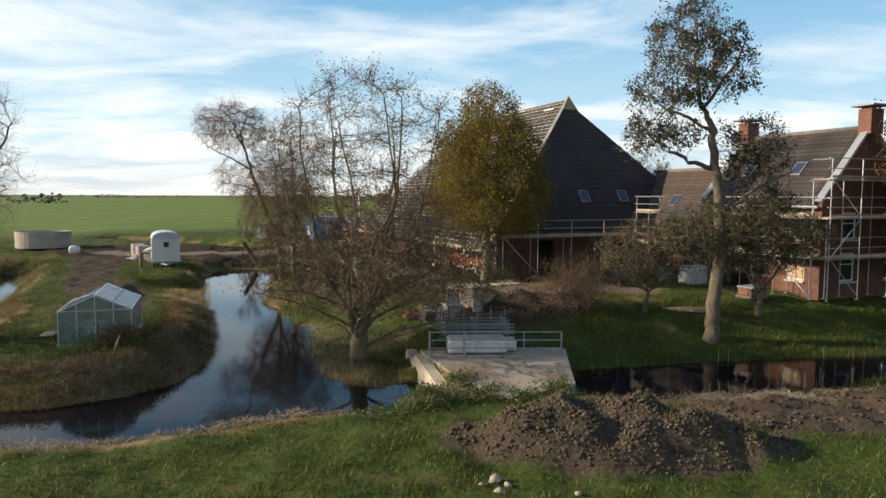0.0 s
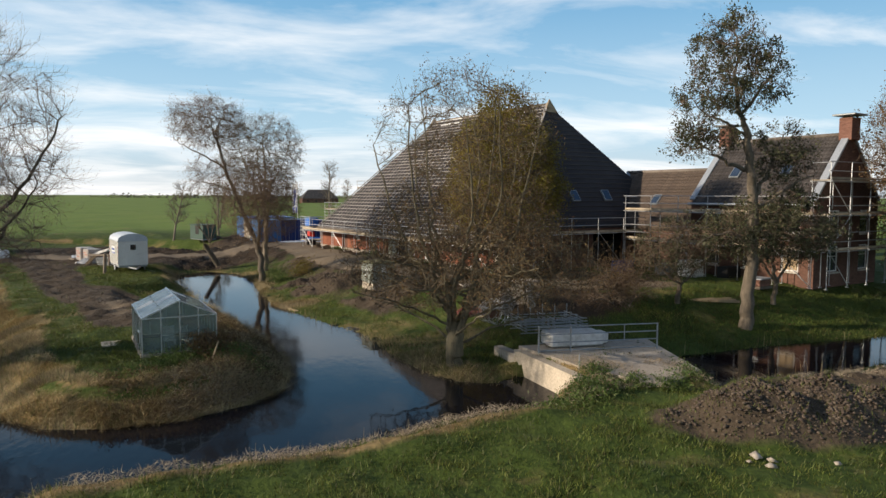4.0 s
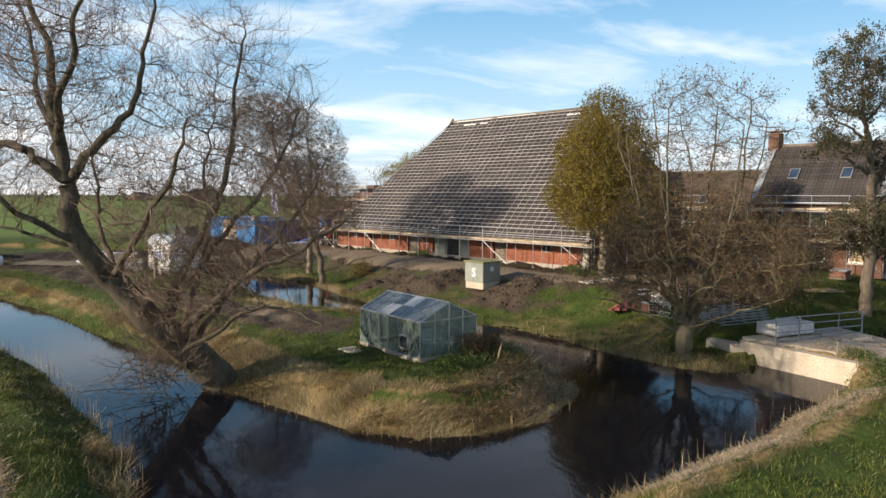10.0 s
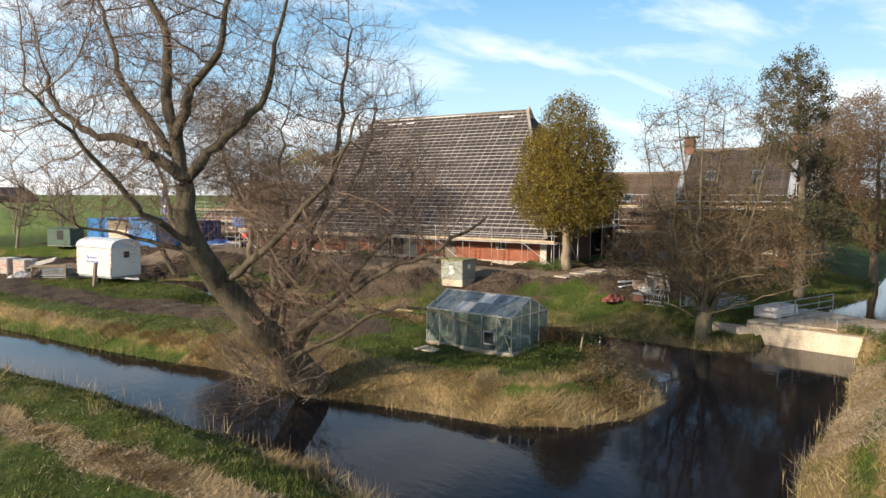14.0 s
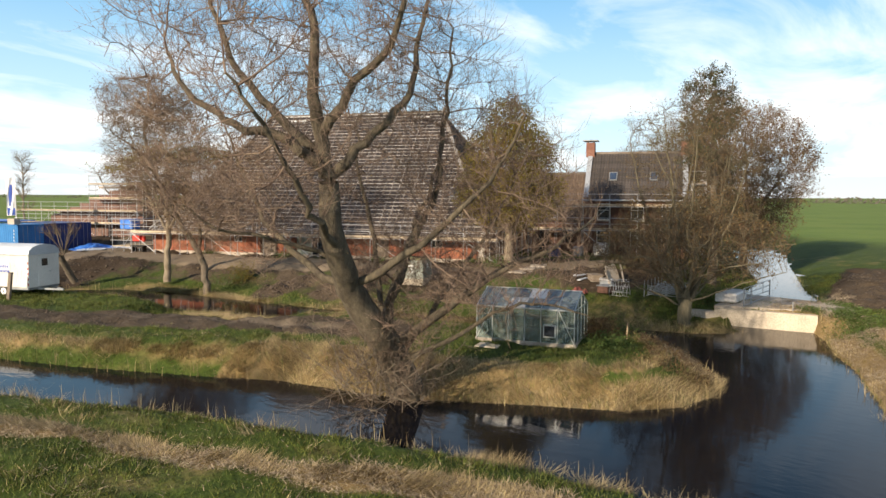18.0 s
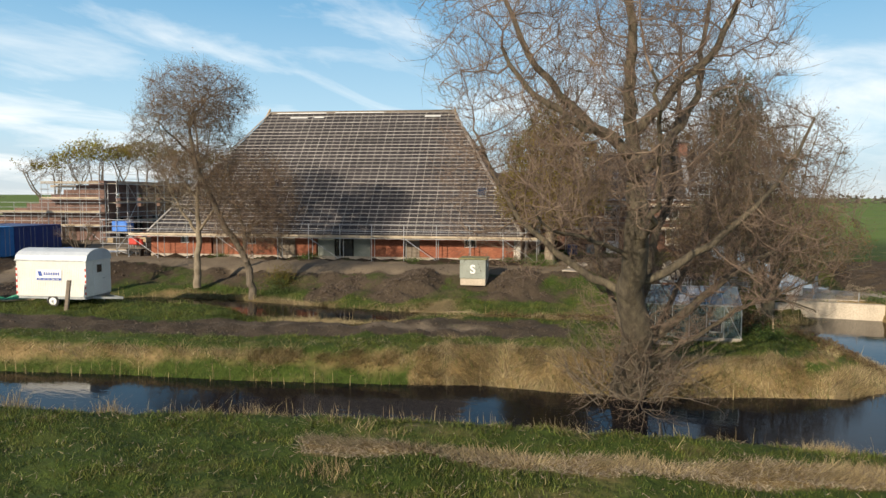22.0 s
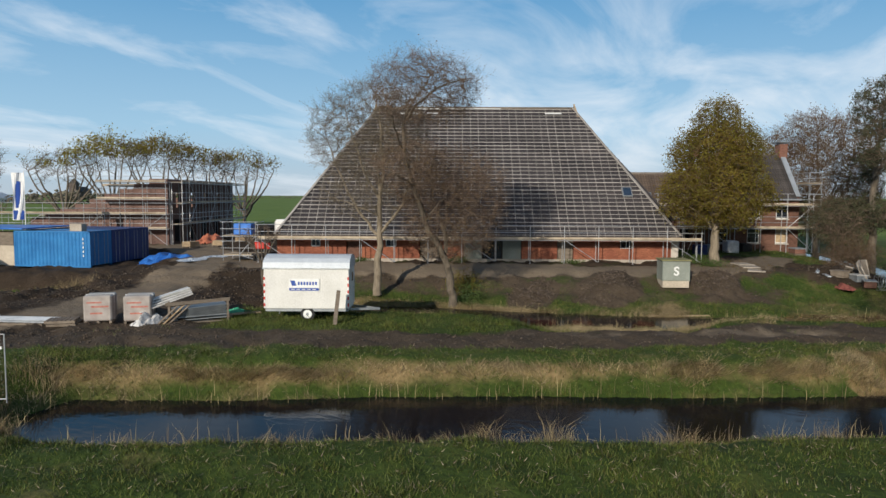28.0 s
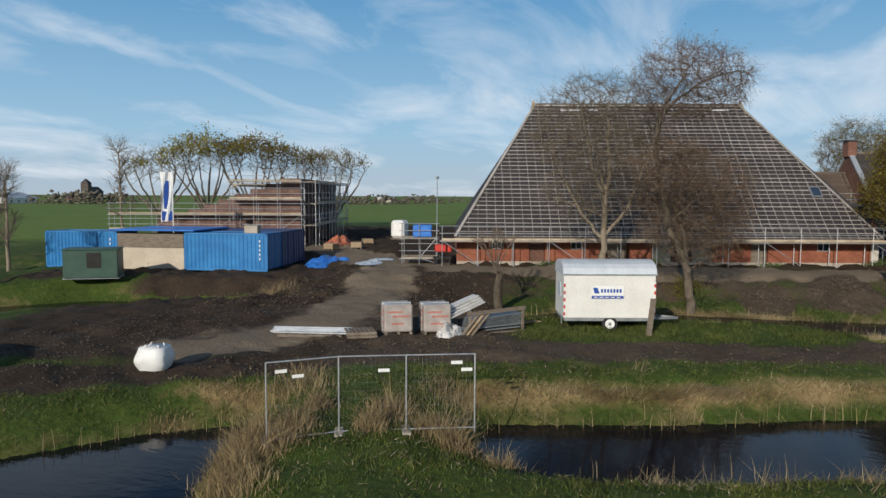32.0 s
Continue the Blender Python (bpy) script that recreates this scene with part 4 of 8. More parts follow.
wall_run(neck, "wall_south", (HX1, NY0 - 0.15), (0, NY0 - 0.15), -0.2, N_EAVE, 0.3, M_BRICK_DARK, [(1.0, 0.9, 0.9, 1.2), (3.0, 0.1, 1.0, 2.1)])
wall_run(neck, "wall_north", (HX1, NY1 + 0.15), (0, NY1 + 0.15), -0.2, N_EAVE, 0.3, M_BRICK_DARK)
nr, NM = roof_face("roof", [(2.2, NY0 + 0.3, N_EAVE - 0.1), (HX1, NY0 + 0.3, N_EAVE - 0.1), (HX1, NYC, N_RIDGE), (3.2, NYC, N_RIDGE)], M_TILE_BROWN, neck, label="brown pantile roof")
roof_face("roof", [(HX1, NY1 - 0.3, N_EAVE - 0.1), (2.2, NY1 - 0.3, N_EAVE - 0.1), (3.2, NYC, N_RIDGE), (HX1, NYC, N_RIDGE)], M_TILE_BROWN, neck)
part("ridge_tiles", Shape().tube((HX1, NYC, N_RIDGE + 0.02), (3.2, NYC, N_RIDGE + 0.02), 0.13, 8), M_RIDGE, neck, "", True)
part("valley_flashing", Shape().beam((0.3, NY0, N_EAVE), (3.0, NYC, N_RIDGE + 0.05), 0.4, 0.06), M_ZINC, neck)
w = part("roof_window", Shape().box((3.6, 2.6, 0.10), (0.7, 0.95, 0.14), bevel=0.015), M_STEEL, neck)
w.matrix_basis = NM
part("pane", Shape().box((3.6, 2.6, 0.176), (0.56, 0.8, 0.012)), M_PANE_BLUE, w)
part("shade_box", Shape().box((HX1 / 2, -15.2, 1.4), (5.0, 5.4, 2.6)), M_DARK, neck)


# ---- scaffolding ----
def scaffold(name, origin, turn, length, depth, lifts, bay, label, ground=0.0, rail_top=1.0, toe=True, tail=0.0, braces=True):
    """Tube scaffold along local x: standards in two rows, ledgers, guard rails, plank decks."""
    ob = thing(name, origin, turn, label, "scaffold", "scaffolding round the buildings")
    n = max(1, round(length / bay))
    top = lifts[-1] + rail_top
    xs = [length * i / n for i in range(n + 1)]
    r = 0.026
    std = Shape().tube((0, 0, ground), (0, 0, top), r).mesh("standard")
    std.materials.append(M_TUBE)
    inner = Shape().tube((0, 0, ground), (0, 0, lifts[-1] + tail), r).mesh("standard")
    inner.materials.append(M_TUBE)
    foot = Shape().box((0, 0, ground + 0.01), (0.15, 0.15, 0.02)).mesh("base_plate")
    foot.materials.append(M_TUBE)
    for x in xs:
        for y, me in ((depth, std), (0, inner)):
            piece("standard", me, pose(x, y, 0), ob)
            piece("base_plate", foot, pose(x, y, 0), ob)
    for z in lifts:
        for y in (0, depth):
            part("ledger", Shape().tube((-0.2, y, z - 0.06), (length + 0.2, y, z - 0.06), r), M_TUBE, ob)
        for dz in (0.5, 1.0):
            part("guard_rail", Shape().tube((-0.2, depth, z + dz), (length + 0.2, depth, z + dz), r), M_TUBE, ob)
        for x in (0, length):
            part("end_rail", Shape().tube((x, -0.1, z + 0.95), (x, depth + 0.1, z + 0.95), r), M_TUBE, ob)
        tr = Shape()
        tr.tube((0, -0.1, z - 0.06), (0, depth + 0.1, z - 0.06), r)
        tme = tr.mesh("transom")
        tme.materials.append(M_TUBE)
        for x in xs:
            piece("transom", tme, pose(x, 0, 0), ob)
        planks = max(3, int(depth / 0.26))
        for k in range(n):
            for j in range(planks):
                y = depth * (j + 0.5) / planks
                part("plank", Shape().box(((xs[k] + xs[k + 1]) / 2 + 0.04 * math.sin(k * 3 + j), y, z + 0.0), (bay * length / n / bay + 0.12, depth / planks - 0.02, 0.045)), M_BOARD, ob)
        if toe:
            part("toe_board", Shape().box((length / 2, depth + 0.03, z + 0.11), (length, 0.03, 0.11)), M_BOARD, ob)
    if braces:
        zs = [ground + 0.1] + list(lifts)
        for k in range(0, n, 3):
            for i, (za, zb) in enumerate(zip(zs, zs[1:])):
                a, b = (xs[k], xs[k + 1]) if i % 2 == 0 else (xs[k + 1], xs[k])
                part("brace", Shape().tube((a, depth + 0.06, za), (b, depth + 0.06, zb), r), M_TUBE, ob)
    return ob


def at_barn(x, y, z=0.0):
    p = B0 + BU * x - BV * y
    return (p[0], p[1], z)


scaffold("scaffold", at_barn(-1.2, 0.55), BARN_TURN, 31.6, 0.95, [1.72], 2.45, "long galvanised eaves scaffold with pale planks against the barn")
scaffold("scaffold", at_barn(-0.35, -17.5), BARN_TURN + 90, 17.5, 0.95, [2.55], 2.5, "galvanised scaffold at the shaded barn end")
scaffold("scaffold", at_barn(30.8, -1.6), BARN_TURN, 2.4, 2.2, [0.45, 1.85], 1.2, "small stair scaffold at the barn corner", toe=False)
scaffold("scaffold", at_barn(HX0 - 0.6, HY0 + 0.35), BARN_TURN, 13.5, 1.0, [2.1, 4.1], 2.3, "two-lift galvanised scaffold before the farmhouse")
scaffold("scaffold", at_barn(HX0 - 0.35, HY1 - 0.5), BARN_TURN + 90, 8.6, 1.0, [2.1, 4.1, 6.0], 2.15, "three-lift galvanised scaffold at the farmhouse gable")

# ---- new building in raw brickwork ----
nb = thing("new_building", (-0.3, 88.9, 0), math.degrees(math.atan2(BV[1], BV[0])), "unfinished mauve brick building wrapped in scaffolding", "house")
NB_L, NB_D, NB_H = 20.0, 13.0, 6.3
wall_run(nb, "wall_front", (0, 0.15), (NB_L, 0.15), -0.2, NB_H, 0.3, M_BRICK_MAUVE, [(1.5, 0.1, 2.2, 2.3), (5.2, 0.1, 2.2, 2.3), (9.0, 0.1, 2.2, 2.3), (13, 0.1, 2.2, 2.3), (2.0, 3.5, 1.2, 1.5), (6.0, 3.5, 1.2, 1.5), (10, 3.5, 1.2, 1.5), (14, 3.5, 1.2, 1.5)], "raw mauve brick wall with open window holes")
steps = 9
for k in range(steps):
    y0 = NB_D * k / steps
    part("wall_end", Shape().box((0.15, 0.3 + y0 + NB_D / steps / 2, (NB_H - 3.9 * k / (steps - 1)) / 2), (0.3, NB_D / steps, NB_H - 3.9 * k / (steps - 1))), M_BRICK_MAUVE, nb, "stepped end of the unfinished brick gable")
wall_run(nb, "wall_far", (NB_L - 0.15, 0.3), (NB_L - 0.15, NB_D), -0.2, 4.4, 0.3, M_BRICK_MAUVE)
wall_run(nb, "wall_rear", (0.3, NB_D + 0.15), (NB_L, NB_D + 0.15), -0.2, 2.6, 0.3, M_BRICK_MAUVE)
part("floor_slab", Shape().box((NB_L / 2, NB_D / 2, 2.85), (NB_L - 0.7, NB_D - 0.7, 0.25)), M_CONC, nb)
part("upper_slab", Shape().box((NB_L / 2, 3.4, 5.7), (NB_L - 0.7, 6.0, 0.25)), M_CONC, nb)
part("shade_box", Shape().box((NB_L / 2, NB_D / 2, 1.3), (NB_L - 2, NB_D - 2, 2.6)), M_DARK, nb)
nbt = math.degrees(math.atan2(BV[1], BV[0]))


def at_nb(x, y, z=0.0):
    c, s = math.cos(radians(nbt)), math.sin(radians(nbt))
    return (-0.3 + c * x - s * y, 88.9 + s * x + c * y, z)


scaffold("scaffold", at_nb(NB_L + 0.3, -0.4), nbt + 180, NB_L + 0.3, 1.0, [2.0, 4.0, 6.0], 1.9, "tall galvanised scaffold along the new brick building", braces=True)
scaffold("scaffold", at_nb(-0.4, -0.4), nbt + 90, NB_D + 4.5, 1.0, [1.6, 3.0], 1.9, "galvanised scaffold before the unfinished gable")
scaffold("scaffold", at_nb(-0.45, -0.4), nbt + 90, 6.5, 1.0, [4.4, 6.0], 2.2, "upper galvanised scaffold at the tall corner", braces=False)

# ---- trees ----


def grow(rng, p, d, L, r, lev, P, out, tag=0, way=None):
    """Grow one axis and its side shoots; way: points that the axis follows."""
    n = len(way) if way else P["seg"][lev]
    step = L / n
    top = len(P["seg"]) - 1
    r1 = r * P["taper"][lev]
    for i in range(n):
        d = d + rng.normal(0, P["wob"][lev], 3)
        d[2] += P["up"][lev]
        d /= np.linalg.norm(d)
        q = p + d * step
        if way:
            q = np.array(way[i], float)
            d = (q - p) / np.linalg.norm(q - p)
        ra, rb = r + (r1 - r) * i / n, r + (r1 - r) * (i + 1) / n
        out.append((p, q, ra, rb, lev, tag))
        if lev < top and (i + 1) / n >= P["start"][lev]:
            k = P["kids"][lev] / max(1, n * (1 - P["start"][lev]))
            k = int(k) + (rng.rand() < k - int(k))
            for _ in range(k):
                a = rng.normal(0, 1, 3)
                a -= a.dot(d) * d
                a /= np.linalg.norm(a) + 1e-6
                ang = radians(P["ang"][lev] * rng.uniform(0.6, 1.35))
                cd = d * math.cos(ang) + a * math.sin(ang)
                if cd[2] < P["drop"]:
                    cd[2] = P["drop"]
                    cd /= np.linalg.norm(cd)
                cl = P["len"][lev] * (1 - P["short"] * (i + 1) / n) * rng.uniform(0.6, 1.2)
                grow(rng, q, cd, cl, min(rb * 0.75, P["rad"][lev] * rng.uniform(0.8, 1.2)), lev + 1, P, out, len(out) if lev == 0 else tag)
        p = q


def bent(off, pts, rng, sub=3):
    """A smooth, slightly uneven line through the points."""
    q = [np.array(off, float)] + [np.array(p, float) for p in pts]
    out = []
    for i in range(len(q) - 1):
        a, b = q[max(i - 1, 0)], q[min(i + 2, len(q) - 1)]
        for k in range(1, sub + 1):
            t = k / sub
            m1, m2 = (q[i + 1] - a) / 2, (b - q[i]) / 2
            h = (2 * t ** 3 - 3 * t ** 2 + 1) * q[i] + (t ** 3 - 2 * t ** 2 + t) * m1 + (3 * t ** 2 - 2 * t ** 3) * q[i + 1] + (t ** 3 - t ** 2) * m2
            out.append(h + (rng.normal(0, 0.05, 3) if k < sub else 0))
    return out


def tubes(segs, sides):
    p, q = np.array([s[0] for s in segs]), np.array([s[1] for s in segs])
    ra, rb = np.array([s[2] for s in segs])[:, None, None], np.array([s[3] for s in segs])[:, None, None]
    d = q - p
    d /= np.linalg.norm(d, axis=1)[:, None] + 1e-9
    ref = np.where(np.abs(d[:, 2:3]) < 0.9, np.array([[0, 0, 1.0]]), np.array([[1.0, 0, 0]]))
    y = np.cross(d, ref)
    y /= np.linalg.norm(y, axis=1)[:, None] + 1e-9
    z = np.cross(d, y)
    a = 2 * np.pi * np.arange(sides) / sides
    ring = y[:, None, :] * np.cos(a)[None, :, None] + z[:, None, :] * np.sin(a)[None, :, None]
    V = np.concatenate([p[:, None, :] + ring * ra, q[:, None, :] + ring * rb], 1).reshape(-1, 3)
    base = (np.arange(len(segs)) * 2 * sides)[:, None]
    k = np.arange(sides)
    k2 = (k + 1) % sides
    F = np.stack([base + k, base + k2, base + sides + k2, base + sides + k], 2).reshape(-1, 4)
    return V, F


def leaves_at(rng, pts, per, size, spread, flat=0.5):
    c = np.repeat(pts, per, 0) + rng.normal(0, spread, (len(pts) * per, 3))
    n = len(c)
    a = rng.normal(0, 1, (n, 3))
    a /= np.linalg.norm(a, axis=1)[:, None]
    b = rng.normal(0, 1, (n, 3))
    b -= (a * b).sum(1)[:, None] * a
    b /= np.linalg.norm(b, axis=1)[:, None]
    s = size * rng.uniform(0.6, 1.3, (n, 1))
    V = np.stack([c - a * s, c + b * s * flat, c + a * s, c - b * s * flat], 1).reshape(-1, 3)
    F = np.arange(n * 4).reshape(-1, 4)
    return V, F


BARE = dict(seg=[6, 5, 4, 3, 2], wob=[0.08, 0.14, 0.2, 0.22, 0.25], up=[0.04, 0.10, 0.10, 0.08, 0.05], taper=[0.5, 0.35, 0.3, 0.3, 0.4], start=[0.35, 0.25, 0.2, 0.1],
            kids=[9, 7, 6, 4], ang=[45, 42, 42, 45], len=[4.5, 2.2, 1.1, 0.55], rad=[0.10, 0.042, 0.017, 0.008], short=0.45, drop=-0.35)


def tree(name, base, stems, P, seed, label, bark=None, twig=None, leaf=None, per=0, size=0.06, spread=0.1, leaf_lev=3, leaf_filter=None, category="tree", group="", sides=(8, 6, 4, 3, 3)):
    """stems: (offset, direction, length, radius). Trunk, branches and leaves each one mesh."""
    rng = np.random.RandomState(seed)
    segs = []
    for off, d, L, r, *more in stems:
        d = np.array(d, float)
        way = next((bent(off, m, rng) for m in more if isinstance(m, list)), None)
        habit = next((m for m in more if isinstance(m, dict)), P)
        grow(rng, np.array(off, float), d / np.linalg.norm(d), L, r, 0, habit, segs, -1 - len(segs), way)
    ob = thing(name, base, 0, label, category, group)
    for tag in sorted({s[5] for s in segs if s[4] < 2}):
        sel = [s for s in segs if s[5] == tag and s[4] < 2]
        nm = "trunk" if tag < 0 else "limb"
        v, f = tubes(sel, sides[sel[0][4]])
        new(nm, raw_mesh(nm, v, f, bark or M_BARK, True)).parent = ob
    Vs, Fs, o = [], [], 0
    for lev in sorted({s[4] for s in segs if s[4] > 1}):
        v, f = tubes([s for s in segs if s[4] == lev], sides[lev])
        Vs.append(v), Fs.append(f + o)
        o += len(v)
    c = tagged(new("crown", raw_mesh("crown", np.concatenate(Vs), np.concatenate(Fs), twig or M_TWIG)), kind="stuff")
    c.parent = ob
    if leaf and per:
        pts = np.array([s[1] for s in segs if s[4] >= leaf_lev])
        if leaf_filter:
            pts = pts[[leaf_filter(q) for q in pts]]
        v, f = leaves_at(rng, pts, per, size, spread)
        c = tagged(new("foliage", raw_mesh("foliage", v, f, leaf)), kind="stuff")
        c.parent = ob
    return ob


def ball(rng, centre, radii, count, fill=2.6):
    """Points spread through an ellipsoid; a larger fill crowds them to its skin."""
    w = rng.normal(0, 1, (count, 3))
    w /= np.linalg.norm(w, axis=1)[:, None]
    return w * rng.rand(count, 1) ** (1 / fill) * np.array(radii) + np.array(centre)


def colonize(rng, pos, par, goals, step, reach, kill, lift, wob):
    """Branches reach for the nearest free goals until the crown is filled."""
    pos, par = list(pos), list(par)
    kids = [0] * len(pos)
    P = np.array(pos)
    near_d, near_i = np.full(len(goals), 1e9), np.zeros(len(goals), int)

    def measure_from(new, first):
        for a in range(0, len(new), 200):
            dd = np.linalg.norm(goals[:, None, :] - new[None, a:a + 200], axis=2)
            j = dd.argmin(1)
            v = dd[np.arange(len(goals)), j]
            m = v < near_d
            near_d[m], near_i[m] = v[m], first + a + j[m]

    measure_from(P, 0)
    for _ in range(90):
        ok = near_d > kill
        goals, near_d, near_i = goals[ok], near_d[ok], near_i[ok]
        act = near_d < reach
        if not act.any():
            break
        idx = near_i[act]
        v = goals[act] - P[idx]
        v /= np.linalg.norm(v, axis=1)[:, None] + 1e-9
        acc = np.zeros_like(P)
        np.add.at(acc, idx, v)
        who = np.array([i for i in np.unique(idx) if kids[i] < 3])
        if not len(who):
            break
        d = acc[who]
        d /= np.linalg.norm(d, axis=1)[:, None] + 1e-9
        d += rng.normal(0, wob, d.shape)
        d[:, 2] += lift
        d /= np.linalg.norm(d, axis=1)[:, None] + 1e-9
        new_p = P[who] + d * step
        for i in who:
            kids[i] += 1
        par += list(who)
        kids += [0] * len(who)
        first = len(P)
        P = np.concatenate([P, new_p])
        measure_from(new_p, first)
    return P, np.array(par)


def tube_rows(p, q, ra, rb, sides):
    return tubes(list(zip(p, q, ra, rb)), sides)


def spikes(p, q, w):
    """Slender three-sided spikes from p to q."""
    d = q - p
    d /= np.linalg.norm(d, axis=1)[:, None] + 1e-9
    y = np.cross(d, np.where(np.abs(d[:, 2:3]) < 0.9, np.array([[0, 0, 1.0]]), np.array([[1.0, 0, 0]])))
    y /= np.linalg.norm(y, axis=1)[:, None] + 1e-9
    z = np.cross(d, y)
    w = w[:, None]
    V = np.stack([p + y * w, p - y * w * 0.5 + z * w * 0.87, p - y * w * 0.5 - z * w * 0.87, q], 1).reshape(-1, 3)
    o = (np.arange(len(p)) * 4)[:, None]
    return V, np.concatenate([o + [0, 1, 3], o + [1, 2, 3], o + [2, 0, 3]], 1).reshape(-1, 3)


def bough_rows(P, par, s, n0, owner, ra, rb, sides, run):
    """Tubes whose rings meet at every bend of a trunk or limb."""
    par = np.asarray(par)
    unit = lambda a: a / (np.linalg.norm(a, axis=1)[:, None] + 1e-9)
    p = par[s]
    d1 = unit(P[s] - P[p])
    g = np.maximum(par[p], 0)
    follows = (s < n0) & (par[p] >= 0) & (owner[p] == owner[s])
    d0 = np.where(follows[:, None], unit(P[p] - P[g]), d1)
    ref = np.zeros((1, 3))
    ref[0, int(np.abs(run).argmin())] = 1.0
    a = 2 * np.pi * np.arange(sides) / sides
    rows = []
    for at_, d, r in ((P[p], d0, ra), (P[s], d1, rb)):
        y = unit(np.cross(d, ref))
        z = np.cross(d, y)
        rows.append(at_[:, None, :] + (y[:, None, :] * np.cos(a)[None, :, None] + z[:, None, :] * np.sin(a)[None, :, None]) * r[:, None, None])
    V = np.concatenate(rows, 1).reshape(-1, 3)
    base = (np.arange(len(s)) * 2 * sides)[:, None]
    k = np.arange(sides)
    k2 = (k + 1) % sides
    return V, np.stack([base + k, base + k2, base + sides + k2, base + sides + k], 2).reshape(-1, 4)


def crown_tree(name, base, skeleton, env, seed, label, bark, twig, leaf=None, per=0, size=0.05, spread=0.1, where=None, step=0.34, reach=2.6, kill=0.42, lift=0.05, wob=0.12, tip=0.0075, power=2.35,
               shoots=2, shoot_len=0.5, shoot_lift=0.25, thick_of=2.2, category="tree", group="", turn=0.0):
    """skeleton: (points, radius at its foot, radius at its end), the trunk first; env: (centre, radii, count) filled by side branches."""
    rng = np.random.RandomState(seed)
    pos, par, need, line = [], [], [], []
    for k, (pts, ra, rb) in enumerate(skeleton):
        way = [np.array(pts[0], float)] + bent(pts[0], pts[1:], rng, 4)
        if k and pos:
            d = np.linalg.norm(np.array(pos) - way[0], axis=1)
            last = int(d.argmin())
        else:
            last = -1
        for i, q in enumerate(way):
            pos.append(q), par.append(last), line.append(k)
            need.append(ra + (rb - ra) * i / (len(way) - 1))
            last = len(pos) - 1
    n0 = len(pos)
    goals = np.concatenate([ball(rng, e[0], e[1], int(e[2] * thick_of), *e[3:]) for e in env])
    P, par = colonize(rng, pos, par, goals, step, reach, kill, lift, wob)
    n = len(P)
    rad = np.zeros(n)
    for i in range(n - 1, -1, -1):
        rad[i] = max(rad[i], tip ** power) ** (1 / power) if rad[i] > 0 else tip
        if par[i] >= 0:
            rad[par[i]] += rad[i] ** power
    rad[:n0] = np.maximum(rad[:n0] * 0.6, need)
    rad = np.minimum(rad, max(need))
    owner = np.zeros(n, int)
    owner[:n0] = line
    for i in range(n0, n):
        owner[i] = owner[par[i]]
        rad[i] = min(rad[i], rad[par[i]] * 0.9)
    ob = thing(name, base, turn, label, category, group)
    seg = np.array([i for i in range(n) if par[i] >= 0])
    thick = (seg < n0) | (rad[seg] > 0.035)
    ra = np.where((seg < n0) & (owner[par[seg]] == owner[seg]), rad[par[seg]], np.minimum(rad[par[seg]], rad[seg] * 1.35))
    for k in range(len(skeleton)):
        m = thick & (owner[seg] == k)
        if m.any():
            s = seg[m]
            v, f = bough_rows(P, par, s, n0, owner, ra[m], rad[s], 10 if skeleton[k][1] > 0.12 else 7, np.array(skeleton[k][0][-1], float) - np.array(skeleton[k][0][0], float))
            nm = "trunk" if k == 0 else "limb"
            new(nm, raw_mesh(nm, v, f, bark, True)).parent = ob
    s = seg[~thick]
    v, f = tube_rows(P[par[s]], P[s], ra[~thick], rad[s], 4)
    c = tagged(new("crown", raw_mesh("crown", v, f, twig)), kind="stuff")
    c.parent = ob
    # fine shoots with side twigs, each a slender spike
    thin = np.array([i for i in range(n0, n) if rad[i] < 0.03])
    src = np.repeat(thin, shoots)
    d = P[src] - P[par[src]]
    d /= np.linalg.norm(d, axis=1)[:, None] + 1e-9

    def stray(d, wide):
        a = d + rng.normal(0, wide, d.shape) + np.array([0, 0, shoot_lift])
        return a / np.linalg.norm(a, axis=1)[:, None]

    a = stray(d, 0.6)
    foot = P[src] - d * step * rng.rand(len(src), 1)
    L = shoot_len * rng.uniform(0.4, 1.25, (len(src), 1))
    end = foot + a * L
    feet, ends, wide = [foot], [end], [np.full(len(src), tip * 0.8)]
    for at_ in (0.35, 0.6, 0.8):
        b = stray(a, 0.55)
        feet.append(foot + a * L * at_), ends.append(foot + a * L * at_ + b * L * 0.55 * rng.uniform(0.6, 1.1, (len(src), 1))), wide.append(np.full(len(src), tip * 0.6))
    v, f = spikes(np.concatenate(feet), np.concatenate(ends), np.concatenate(wide))
    c = tagged(new("fine_growth", raw_mesh("fine_growth", v, f, twig)), kind="stuff")
    c.parent = ob
    if leaf and per:
        pts = np.concatenate(ends)
        if where:
            pts = pts[[where(q) for q in pts]]
        v, f = leaves_at(rng, pts, per, size, spread)
        c = tagged(new("foliage", raw_mesh("foliage", v, f, leaf)), kind="stuff")
        c.parent = ob
    return ob


def vary_params(**kw):
    P = {k: (list(v) if isinstance(v, list) else v) for k, v in BARE.items()}
    P.update(kw)
    return P


def gz(x, y, sink=0.1):
    return ground_height(x, y) - sink


